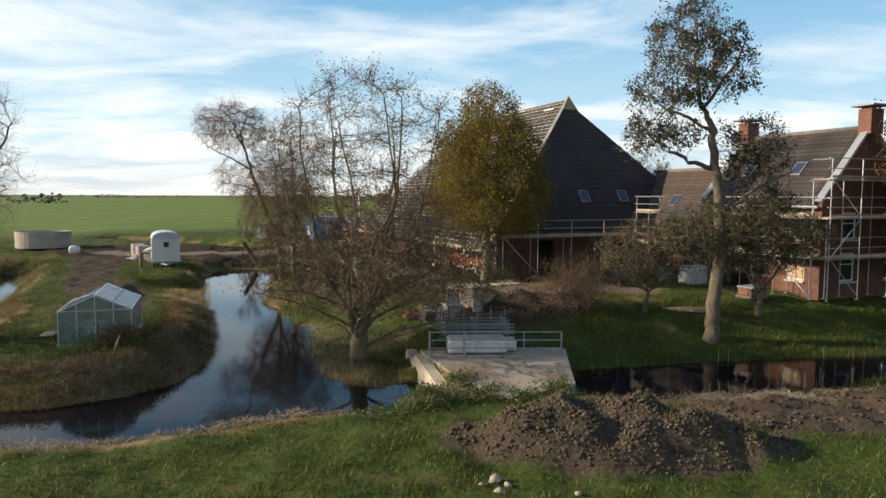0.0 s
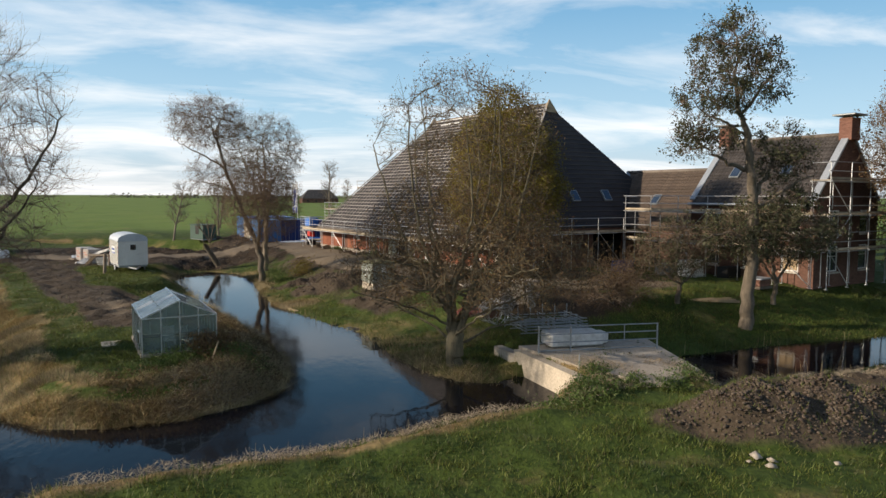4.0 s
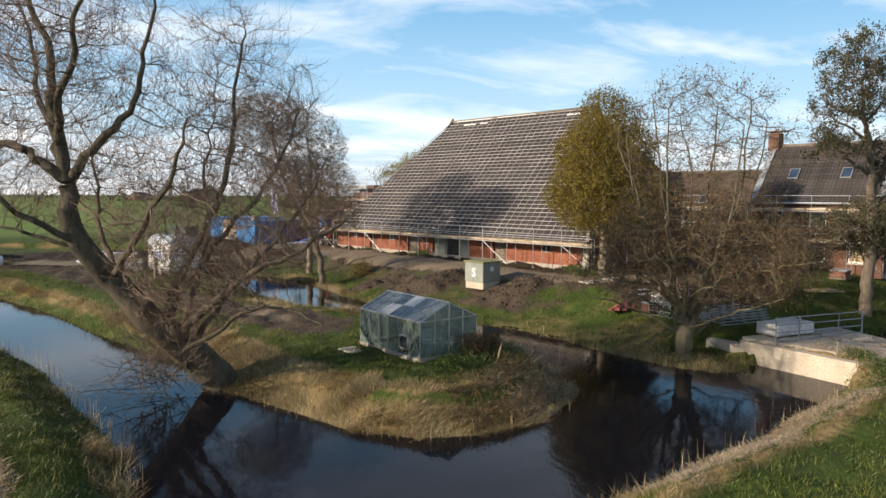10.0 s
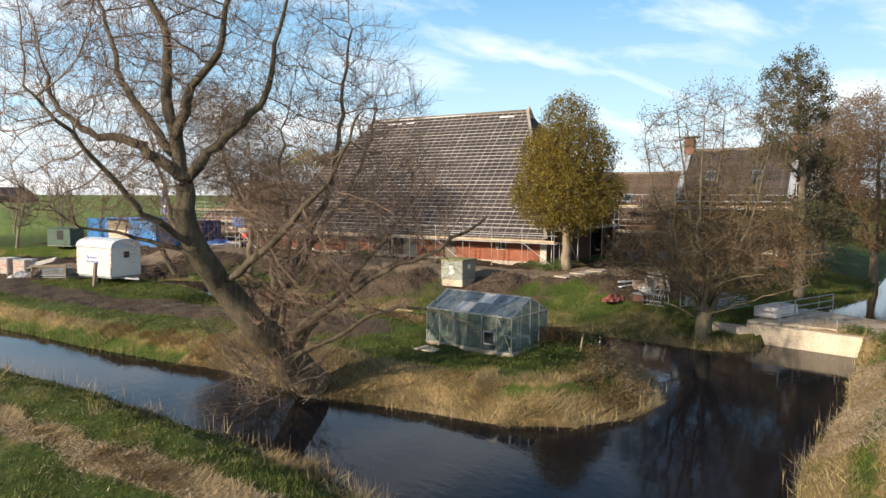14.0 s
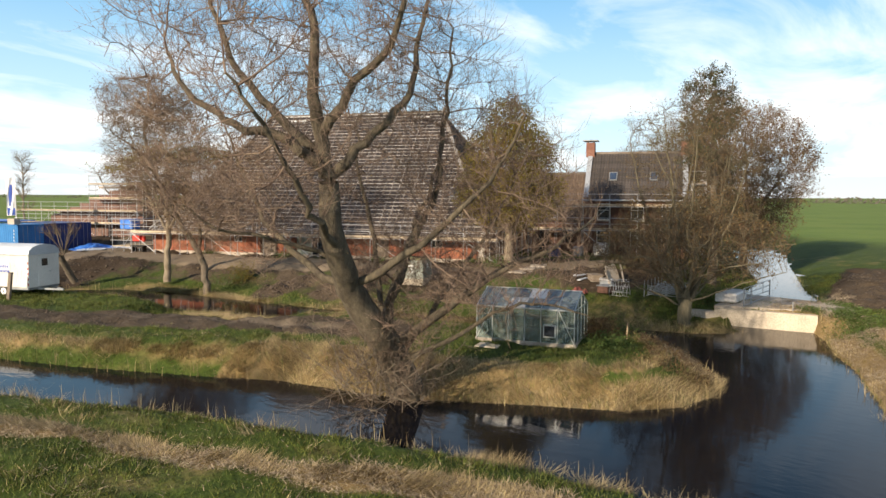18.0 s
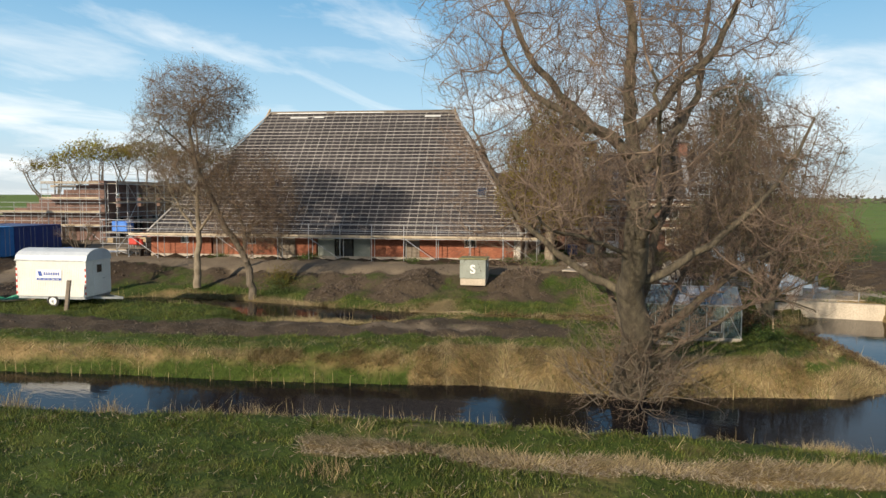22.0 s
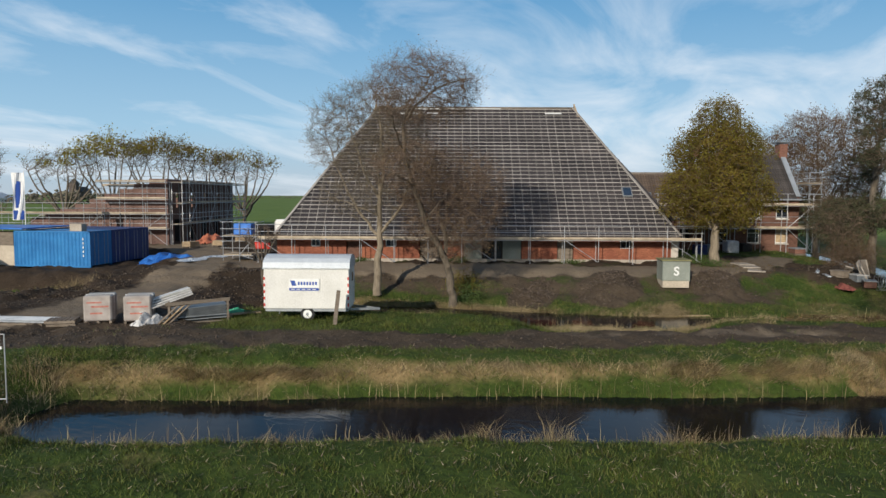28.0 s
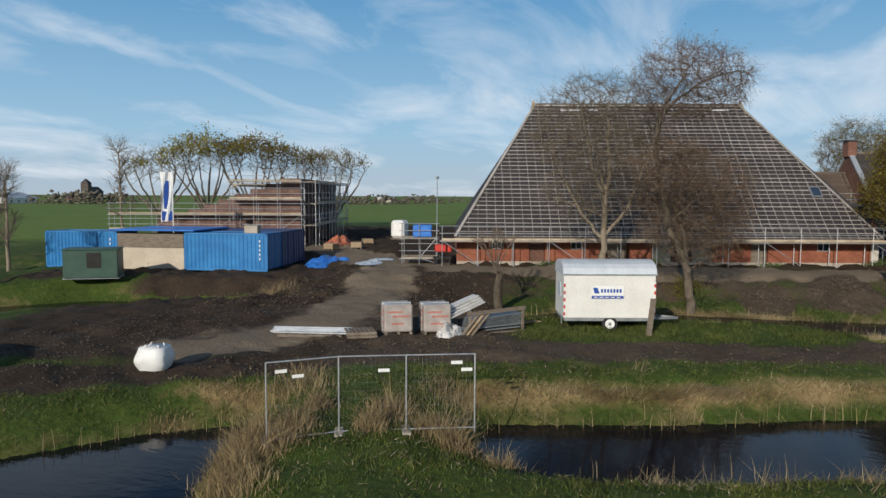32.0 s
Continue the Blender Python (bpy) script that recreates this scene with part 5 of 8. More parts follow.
# the great leaning willow on the spit
W_FORK, W_LOW = (-3.75, -1.0, 7.2), (-1.2, -0.35, 2.5)
crown_tree("willow_tree", (-21.34, 26.44, -1.95), [
    ([(1.05, 0.6, -0.3), (0.45, 0.35, 0.7), (-0.35, 0.0, 1.6), (-1.3, -0.4, 2.6), (-2.45, -0.5, 4.0), (-3.5, -0.95, 5.5), W_FORK], 0.66, 0.26),
    ([(-0.9, -0.25, 2.0), (0.3, -1.6, 3.4), (1.6, -2.8, 4.6), (3.0, -3.8, 5.3), (4.2, -4.5, 6.3)], 0.17, 0.03),
    ([(-0.8, -0.3, 1.6), (0.4, -1.8, 2.5), (1.5, -3.0, 3.4), (2.6, -4.0, 3.5), (3.4, -4.8, 3.1)], 0.09, 0.02),
    ([(-2.6, -0.5, 4.2), (-2.2, -1.8, 5.0), (-1.4, -3.2, 6.2), (-0.6, -4.2, 7.6), (-0.2, -4.8, 9.0)], 0.14, 0.03),
    ([(-2.4, -0.5, 3.9), (-2.8, 0.9, 4.7), (-3.3, 2.2, 5.8), (-3.4, 3.3, 7.2), (-3.7, 4.0, 8.8)], 0.14, 0.03),
    ([W_FORK, (-4.4, -0.9, 7.9), (-5.2, -0.6, 8.4), (-6.2, 0.0, 8.7), (-6.7, 0.8, 9.4), (-6.9, 1.4, 10.4)], 0.18, 0.04),
    ([W_FORK, (-3.9, -0.9, 8.4), (-4.15, -0.9, 9.8), (-4.1, -0.9, 11.2), (-4.7, -0.7, 13.0), (-4.9, -0.5, 14.6)], 0.22, 0.04),
    ([W_FORK, (-3.2, -1.4, 8.1), (-2.3, -1.8, 8.9), (-1.6, -2.0, 10.0), (-1.3, -2.1, 11.6), (-0.9, -2.2, 13.2)], 0.17, 0.03),
    ([(-3.9, -0.95, 8.4), (-3.8, -1.8, 9.4), (-3.2, -2.8, 10.6), (-3.0, -3.3, 12.0), (-2.5, -3.6, 13.2)], 0.15, 0.03),
    ([(-3.9, -0.95, 8.0), (-4.3, 0.3, 8.9), (-4.9, 1.4, 10.2), (-5.2, 2.2, 12.0), (-5.6, 2.6, 13.4)], 0.15, 0.03),
    ([(-3.4, -0.95, 5.4), (-4.3, -1.5, 6.0), (-5.4, -2.0, 6.9), (-6.6, -2.3, 8.4), (-7.6, -2.4, 9.4)], 0.12, 0.03),
    ([(-3.2, -0.9, 5.0), (-4.6, -0.4, 5.6), (-5.8, 0.2, 5.9), (-7.2, 0.6, 6.6)], 0.08, 0.02),
    ([W_LOW, (-0.7, -0.4, 4.0), (0.0, -0.45, 5.4), (0.7, -0.8, 7.0), (1.1, -0.7, 8.6), (1.2, -0.8, 10.4), (1.6, -0.7, 12.2)], 0.17, 0.03),
    ([W_LOW, (-0.5, 0.0, 3.8), (0.9, 0.4, 5.6), (2.2, 0.8, 7.2), (3.0, 1.1, 8.6), (3.6, 1.4, 10.0)], 0.13, 0.03),
    ([(-0.6, -0.2, 1.6), (0.5, -0.7, 3.0), (1.8, -1.2, 4.8), (3.0, -1.5, 6.2), (3.8, -1.6, 7.4)], 0.12, 0.02),
    ([(-0.7, -0.2, 1.8), (-0.3, 0.7, 3.4), (0.3, 1.6, 5.4), (0.2, 2.3, 7.6), (0.6, 2.6, 9.6)], 0.13, 0.03)],
    [((-4.8, -0.2, 11.0), (4.0, 4.9, 4.9), 1300, 2.2), ((1.2, 0.0, 8.4), (3.1, 3.8, 5.0), 850), ((0.6, -3.4, 6.2), (3.4, 2.8, 3.2), 420), ((-3.2, 2.6, 7.0), (2.4, 2.6, 2.6), 220), ((-6.2, -0.6, 7.2), (2.8, 2.6, 1.6), 220), ((-0.4, -0.4, 3.8), (1.9, 2.2, 2.2), 520)],
    11, "large leaning bare willow with thick mossy limbs at the water's edge", M_BARK_GREEN, M_TWIG_RED, M_LEAF_RUST, 1, 0.022, 0.06, lambda q: q[2] < 8 and math.sin(q[0] * 4 + q[1] * 3 + q[2] * 5) > 0.3,
    step=0.36, kill=0.36, reach=3.0, lift=0.16, wob=0.13, tip=0.0085, shoots=3, shoot_len=1.0, shoot_lift=0.5, thick_of=1.15)
# brush at its foot
P_BRUSH = vary_params(seg=[3, 3, 2], wob=[0.2, 0.25, 0.3], up=[0.05, 0.05, 0.03], taper=[0.5, 0.4, 0.4], start=[0.1, 0.1], kids=[6, 5], ang=[40, 45], len=[0.9, 0.45], rad=[0.012, 0.006], short=0.3, drop=-0.6)
rb = np.random.RandomState(5)
tree("willow_brush", (-22.3, 26.3, -1.7), [((rb.uniform(-1.0, .8), rb.uniform(-1, 1), rb.uniform(0, 1.6)), (rb.normal(0, .7), rb.normal(0, .7), rb.uniform(-0.1, 1.0)), rb.uniform(0.9, 2.3), 0.016) for _ in range(60)], P_BRUSH, 4, "tangled bare shoots round the willow's foot", M_BARK, M_TWIG, category="shrub")
# many-stemmed alder by the bridge: straight stems in a fan above, spreading boughs below
ra_ = np.random.RandomState(17)
alder_lines = [([(0.05, 0, -0.3), (0.02, 0.0, 0.5), (0.0, 0.05, 1.6)], 0.40, 0.30)]
for k in range(10):
    a_ = k * 2.4 + 0.3
    o_ = 0.08 + 0.36 * math.sqrt((k + 0.5) / 10)
    top_ = 10.3 - 2.2 * (k / 10) ** 1.5
    w1_, w2_ = ra_.normal(0, 0.22, 2), ra_.normal(0, 0.28, 2)
    alder_lines.append(([(0.12 * math.cos(a_), 0.12 * math.sin(a_), 0.7 + 0.12 * k), (0.2 + o_ * 3.4 * math.cos(a_) + w1_[0], o_ * 3.4 * math.sin(a_) + w1_[1], 3.2), (0.3 + o_ * 4.8 * math.cos(a_) - w1_[0], o_ * 4.8 * math.sin(a_) - w1_[1], 4.8), (0.35 + o_ * 6.2 * math.cos(a_) + w2_[0], o_ * 6.2 * math.sin(a_) + w2_[1], 6.6), (0.4 + o_ * 8.2 * math.cos(a_), o_ * 8.2 * math.sin(a_), top_)], 0.13 - 0.006 * k, 0.02))
for k in range(14):
    a_ = k * 2.4
    c_, n_ = math.cos(a_), math.sin(a_)
    far_, z_ = 4.0 + 0.3 * (k % 4) + 0.7 * max(0.0, c_), 0.7 + 0.2 * k
    alder_lines.append(([(0.25 * c_, 0.25 * n_, z_), (0.4 * far_ * c_, 0.4 * far_ * n_, z_ + 0.7), (0.75 * far_ * c_ - 0.3 * n_, 0.75 * far_ * n_ + 0.3 * c_, z_ + 1.0 + 0.2 * (k % 3)), (far_ * c_, far_ * n_, z_ + 1.0 + 0.4 * (k % 3))], 0.055, 0.014))
crown_tree("alder_tree", (-2.65, 25.0, -1.45), alder_lines, [((0.4, 0.0, 8.6), (3.7, 3.7, 2.9), 330), ((0.5, 0.0, 5.4), (3.6, 3.5, 2.4), 480), ((0.7, 0.2, 3.8), (5.2, 4.9, 2.1), 1200)],
           21, "many-stemmed alder with dry brown leaves on its lower boughs", M_BARK_ALDER, M_TWIG_OLIVE, M_LEAF_RUST, 2, 0.044, 0.09, lambda q: math.sin(q[0] * 9 + q[1] * 7 + q[2] * 5) > (0.3 if q[2] > 9.5 else (0.75 if q[2] > 6.8 else -0.1 - 0.10 * q[0])),
           step=0.32, kill=0.32, reach=2.2, lift=0.10, wob=0.10, tip=0.0085, shoots=3, shoot_len=0.65, thick_of=1.5)
# dense lime beside the barn
lime_lines = [([(0, 0, -0.2), (0.05, 0.0, 1.4), (0.0, 0.1, 3.2), (0.1, 0.0, 6.0), (0.0, 0.1, 9.6)], 0.40, 0.05)]
for k in range(10):
    a_ = k * 2.4
    lime_lines.append(([(0.1 * math.cos(a_), 0.1 * math.sin(a_), 2.2 + 0.35 * k), (1.2 * math.cos(a_), 1.2 * math.sin(a_), 3.0 + 0.48 * k), ((2.9 - 0.16 * k) * math.cos(a_), (2.9 - 0.16 * k) * math.sin(a_), 3.8 + 0.55 * k)], 0.10, 0.02))
crown_tree("lime_tree", (2.95, 40.1, -0.05), lime_lines, [((0.1, 0, 5.0), (4.0, 4.0, 2.5), 900, 3.4), ((0, 0, 7.4), (3.3, 3.3, 2.9), 750, 3.4), ((0, 0, 9.7), (1.9, 1.9, 2.0), 260, 3.2)], 31, "dense lime tree in olive and gold autumn leaf", M_BARK_PALE, M_TWIG, M_LEAF_GOLD, 4, 0.070, 0.16,
           lambda q: noise.noise(Vector(q) * 0.9) > -0.30 - 0.1 * (q[0] < 0), step=0.36, kill=0.34, reach=2.4, lift=0.03, shoots=2, shoot_len=0.45)
# tall crooked tree near the farmhouse: a bent bole, three bent leaders with dark leaf clumps, drooping lower boughs
crown_tree("poplar_tree", (12.5, 29.4, gz(12.5, 29.4, 0.35)), [
    ([(0.05, 0.0, -0.1), (0.05, 0.0, 1.2), (0.2, 0.0, 3.1), (0.3, 0.1, 5.5), (0.15, 0.1, 7.3), (-0.15, 0.1, 9.1), (-0.2, 0.1, 9.9), (-0.67, 0.0, 10.7), (-1.0, -0.1, 12.1), (-1.05, -0.2, 14.2)], 0.36, 0.04),
    ([(0.0, 0.1, 8.0), (-0.9, 0.0, 8.3), (-1.8, -0.1, 8.7), (-2.4, 0.0, 9.1), (-3.3, 0.1, 9.9)], 0.12, 0.03),
    ([(-0.2, 0.1, 9.6), (-1.2, 0.2, 10.3), (-2.1, 0.3, 10.6), (-3.0, 0.3, 11.4)], 0.09, 0.02),
    ([(0.2, 0.1, 6.6), (0.9, 0.2, 7.6), (1.4, 0.4, 8.6), (2.0, 0.5, 9.8)], 0.13, 0.03),
    ([(0.25, 0.1, 6.0), (1.3, -0.2, 6.9), (2.4, -0.4, 7.6), (3.2, -0.5, 8.0)], 0.11, 0.02),
    ([(-0.6, 0.0, 10.6), (-0.1, -0.5, 11.6), (0.5, -0.8, 12.6), (0.9, -0.8, 13.8)], 0.09, 0.02),
    ([(0.3, 0.1, 5.0), (1.8, 0.5, 5.6), (3.4, 0.7, 5.6), (4.8, 0.8, 5.0)], 0.09, 0.02),
    ([(0.25, 0.1, 4.4), (-1.0, -0.4, 5.0), (-2.2, -0.6, 5.0), (-3.0, -0.8, 4.4)], 0.08, 0.02)],
    [((-1.2, 0, 13.0), (2.0, 2.0, 2.5), 420), ((-2.5, 0.1, 11.0), (1.6, 1.5, 1.2), 130), ((0.3, -0.2, 12.4), (1.3, 1.5, 1.6), 120), ((-2.5, 0.0, 9.4), (1.8, 1.5, 0.9), 170), ((1.7, 0.2, 8.7), (1.5, 1.5, 1.7), 240), ((2.4, 0.2, 6.9), (1.2, 1.3, 0.8), 80), ((1.4, 0.2, 5.1), (4.0, 2.0, 1.5), 330)],
    44, "tall crooked tree with dark green leaf clumps", M_BARK, M_TWIG, M_LEAF_DARK, 3, 0.070, 0.10, lambda q: noise.noise(Vector(q) * 1.3) > (0.10 if q[2] > 6.4 else 0.0), step=0.28, kill=0.30, reach=1.8, lift=0.04, shoots=3, shoot_len=0.45)
for hx_, hy_, sc_, sd_ in ((15.6, 31.8, 1.0, 51), (10.2, 31.8, 0.8, 53)):
    crown_tree("hawthorn_tree", (hx_, hy_, -0.5), [([(0, 0, -0.1), (0.1, 0, 0.9), (0.0, 0.1, 2.0 * sc_)], 0.15, 0.09), ([(0.1, 0, 0.9), (1.0, 0.2, 2.2 * sc_), (2.2, 0.3, 3.6 * sc_)], 0.08, 0.02), ([(0.1, 0, 1.0), (-0.9, -0.2, 2.3 * sc_), (-2.0, -0.2, 3.7 * sc_)], 0.08, 0.02), ([(0.0, 0.1, 2.0 * sc_), (0.2, 0.6, 3.4 * sc_), (0.3, 0.4, 4.8 * sc_)], 0.08, 0.02)],
               [((0, 0, 3.7 * sc_), (3.0 * sc_, 2.4 * sc_, 1.9 * sc_), 420)], sd_, "spreading thorn tree with thin dark leaf before the farmhouse", M_BARK, M_TWIG, M_LEAF_DARK, 2, 0.055, 0.10, lambda q: noise.noise(Vector(q) * 1.2) > 0.05, step=0.28, kill=0.28, shoots=3, shoot_len=0.5, shoot_lift=0.0, group="thorn trees before the farmhouse")
P_SPREAD = vary_params(seg=[6, 5, 4, 3], wob=[0.08, 0.16, 0.2, 0.2], up=[0.03, 0.0, 0.0, -0.02], taper=[0.4, 0.3, 0.3, 0.3], start=[0.15, 0.15, 0.1], kids=[13, 8, 6], len=[1.9, 0.9, 0.5], rad=[0.04, 0.02, 0.010], ang=[68, 50, 45], short=0.3, drop=-0.4)
tree("thorn_bush", (6.9, 31.0, -0.5), [((0.3, 0, 0), (0.4, 0.1, 1), 1.7, 0.05), ((-0.4, 0, 0), (-0.5, -0.1, 1), 1.6, 0.05), ((0, 0.3, 0), (0.05, 0.5, 1), 1.7, 0.05)], P_SPREAD, 52, "low tangled brown thorn bush on the ditch bank", M_BARK, M_TWIG, M_LEAF_BROWN, 1, 0.035, 0.2, 3, category="shrub")
# two ash trees on the yard's bank
crown_tree("ash_tree", (-13.0, 58.4, -1.1), [
    ([(0, 0, -0.2), (0.05, 0.0, 1.6), (0.1, -0.1, 3.4), (0.0, -0.2, 6.0), (0.1, -0.3, 8.4), (0.0, -0.2, 11.0)], 0.27, 0.04),
    ([(0.1, -0.1, 3.4), (-0.2, 0.9, 4.6), (-0.5, 2.0, 6.6), (-0.8, 2.9, 9.0)], 0.12, 0.03), ([(0.1, -0.1, 3.6), (0.5, -1.2, 5.0), (0.7, -2.0, 7.0), (0.8, -2.6, 9.0)], 0.11, 0.03),
    ([(0.0, -0.2, 5.6), (-0.9, 0.3, 7.2), (-1.8, 0.6, 9.4), (-2.2, 0.9, 11.0)], 0.09, 0.02), ([(0.0, -0.2, 6.2), (1.0, 0.5, 7.8), (1.9, 0.8, 10.0)], 0.09, 0.02), ([(0.0, -0.2, 4.6), (-0.4, 1.6, 5.4), (-0.6, 3.0, 5.8)], 0.06, 0.02)],
    [((-0.2, 0.5, 9.6), (3.7, 3.9, 3.3), 900, 3.2), ((0, 0.6, 6.2), (3.2, 3.4, 2.0), 260)], 61, "tall bare ash tree with a pale trunk and rounded crown", M_BARK_PALE, M_TWIG_GREY, M_LEAF_RUST, 1, 0.035, 0.08, lambda q: q[2] > 8 and math.sin(q[0] * 5 + q[2] * 3) > 0.55, step=0.34, kill=0.30, lift=0.04, shoots=3, shoot_len=0.7, tip=0.0085)
crown_tree("ash_tree", (-12.8, 53.4, -1.6), [
    ([(0, 0, -0.2), (-0.05, 0.15, 1.4), (-0.35, 0.4, 2.8), (-1.3, 1.2, 4.9), (-2.1, 1.5, 6.8), (-2.8, 1.7, 8.6), (-3.2, 1.6, 10.3), (-3.4, 0.9, 11.5)], 0.26, 0.06),
    ([(-0.35, 0.4, 2.8), (-0.2, 0.4, 4.2), (-0.4, 0.9, 5.6), (-0.6, 1.2, 7.4), (-0.5, 0.8, 9.0)], 0.14, 0.03),
    ([(-3.2, 1.6, 10.3), (-3.5, 0.6, 11.3), (-3.4, -0.9, 12.2), (-3.2, -2.4, 12.5)], 0.09, 0.02), ([(-2.9, 1.7, 8.8), (-4.2, 1.4, 9.6), (-5.4, 1.0, 10.2), (-6.4, 0.8, 10.8)], 0.08, 0.02), ([(-3.4, 1.0, 11.2), (-2.8, 0.4, 12.4), (-2.4, 0.0, 13.4)], 0.06, 0.02), ([(-2.1, 1.5, 6.8), (-3.4, 1.6, 7.4), (-4.6, 1.4, 7.6)], 0.06, 0.02),
    ([(-0.1, 0.4, 4.0), (0.6, -0.6, 5.2), (0.9, -1.6, 6.6)], 0.08, 0.02), ([(-1.3, 1.2, 4.9), (-1.8, 0.4, 5.6), (-2.2, -0.4, 6.4)], 0.07, 0.02), ([(-0.15, 0.4, 3.2), (0.9, 0.9, 4.6), (1.8, 1.2, 6.2)], 0.07, 0.02)],
    [((-3.8, 0.0, 12.0), (3.0, 3.0, 2.0), 560, 3.2), ((-3.4, 1.0, 8.0), (2.4, 2.2, 1.8), 110), ((0.0, 0.0, 6.0), (3.1, 3.2, 3.4), 700)], 62, "brown ash tree with a leaning forked trunk and wind-swept top", M_BARK, M_TWIG, M_LEAF_RUST, 1, 0.040, 0.08, lambda q: math.sin(q[0] * 5 + q[2] * 3 + q[1] * 4) > (-0.3 if q[2] < 9 else 0.7), step=0.34, kill=0.30, lift=0.0, shoots=4, shoot_len=0.75, shoot_lift=0.0, tip=0.008)
# trees beyond the farmhouse
elm_lines = [([(0, 0, -0.3), (0.05, 0.05, 1.4), (0, 0.1, 3.0), (0.2, 0.0, 7.5), (0.0, 0.2, 11.5)], 0.42, 0.06)] + [([(0.1 * math.cos(k * 0.9), 0.1 * math.sin(k * 0.9), 1.8 + 0.25 * k), (1.6 * math.cos(k * 0.9), 1.6 * math.sin(k * 0.9), 4.6 + 0.3 * k), (3.6 * math.cos(k * 0.9), 3.6 * math.sin(k * 0.9), 8.6 + 0.3 * (k % 3))], 0.16, 0.03) for k in range(7)]
crown_tree("elm_tree", (28.0, 32.4, gz(28.0, 32.4, 0.2)), elm_lines, [((0, 0, 9.4), (5.9, 5.9, 5.6), 1300, 3.0), ((0, 0, 5.0), (4.6, 4.6, 2.6), 380)], 71, "broad round bare tree with rusty leaf near the ditch", M_BARK, M_TWIG, M_LEAF_RUST, 2, 0.075, 0.12, lambda q: noise.noise(Vector(q) * 0.7) > -0.05, step=0.42, kill=0.42, reach=3.2, shoots=3, shoot_len=0.95, tip=0.011)
crown_tree("elm_tree", (36, 41, -0.7), elm_lines, [((0, 0, 10.0), (4.4, 4.4, 4.2), 800, 3.0), ((0, 0, 6.0), (3.6, 3.6, 2.6), 250)], 73, "tall tree in thin olive leaf behind the farmhouse", M_BARK, M_TWIG_OLIVE, M_LEAF_GOLD, 2, 0.07, 0.15, lambda q: noise.noise(Vector(q) * 0.8) > 0.1, step=0.42, kill=0.42, reach=3.2, shoots=3, shoot_len=0.95, tip=0.011)
# golden row behind the new building
for k, (tx, ty, hgt, sd, cover, leaf_) in enumerate(((11.0, 118.5, 9.6, 81, 0.25, M_LEAF_GOLD_PALE), (15, 114.5, 11.0, 82, -0.05, M_LEAF_GOLD_PALE), (19.8, 111, 11.2, 83, -0.15, M_LEAF_GOLD), (24, 107.6, 10.2, 84, 0.2, M_LEAF_GOLD), (28.5, 104.5, 9.8, 85, 0.32, M_LEAF_GOLD))):
    lines_ = [([(0, 0, -0.2), (0.05, -0.05, 1.4), (0.2, 0.1, hgt * 0.42), (0.5, -0.1, hgt * 0.8)], 0.34, 0.09)] + [([(0.0, 0.0, 1.4 + 0.35 * j), (1.9 * math.cos(j * 1.1 + k), 1.9 * math.sin(j * 1.1 + k), hgt * 0.48), (3.4 * math.cos(j * 1.1 + k), 3.4 * math.sin(j * 1.1 + k), hgt * 0.68), (4.4 * math.cos(j * 1.1 + k), 4.4 * math.sin(j * 1.1 + k), hgt * 0.9)], 0.17, 0.05) for j in range(7)]
    crown_tree("plane_tree", (tx, ty, -0.6), lines_, [((0, 0, hgt - 0.4), (5.0, 5.0, 2.3), 380)], sd, "wind-shaped tree with golden crown beyond the new building", M_BARK, M_TWIG_GREY, leaf_, 2, 0.15, 0.25, lambda q, k=k, lo=cover, h=hgt: q[2] > h - 0.6 and noise.noise(Vector((q[0] * 0.45 + k * 3, q[1] * 0.45, q[2] * 0.6))) > lo,
               step=0.5, kill=0.55, reach=3.5, shoots=2, shoot_len=1.0, tip=0.015, thick_of=1.5, group="row of wind-shaped trees")
# small bare trees in the meadow
P_SMALL = vary_params(seg=[6, 4, 3, 2], wob=[0.06, 0.14, 0.2, 0.2], up=[0.03, 0.08, 0.08, 0.05], taper=[0.35, 0.3, 0.3, 0.4], start=[0.3, 0.2, 0.1], kids=[17, 8, 6], len=[2.7, 1.3, 0.6], rad=[0.045, 0.02, 0.010], ang=[48, 42, 42], short=0.5, drop=-0.2)
for tx, ty, hgt, sd in ((-22.75, 96.75, 6.6, 91), (-7.9, 103, 8.6, 92), (-27.5, 91.7, 6.4, 93), (-26.9, 124.6, 7.0, 94), (-4.0, 166.8, 8.0, 95)):
    tree("young_tree", (tx, ty, gz(tx, ty)), [((0, 0, 0), (0.03, 0.02, 1), hgt, 0.15)], P_SMALL, sd, "slender bare young tree in the meadow", M_BARK_PALE, M_TWIG_GREY, group="young meadow trees")
tree("pollard_willow", (-17.5, 63.0, -1.3), [((0, 0, 0), (-0.35, -0.05, 1), 2.3, 0.26)] + [((-0.7, -0.1, 2.0), (math.cos(k * 0.7) * 0.5, math.sin(k * 0.7) * 0.5, 1), 1.9, 0.03) for k in range(9)], vary_params(seg=[4, 3, 2], wob=[0.1, 0.15, 0.2], up=[0.0, 0.1, 0.1], taper=[0.75, 0.4, 0.4], start=[0.6, 0.2], kids=[5, 5], ang=[30, 30], len=[0.9, 0.5], rad=[0.015, 0.008]), 97, "leaning pollarded willow stump with red shoots", M_BARK, M_TWIG, category="tree")

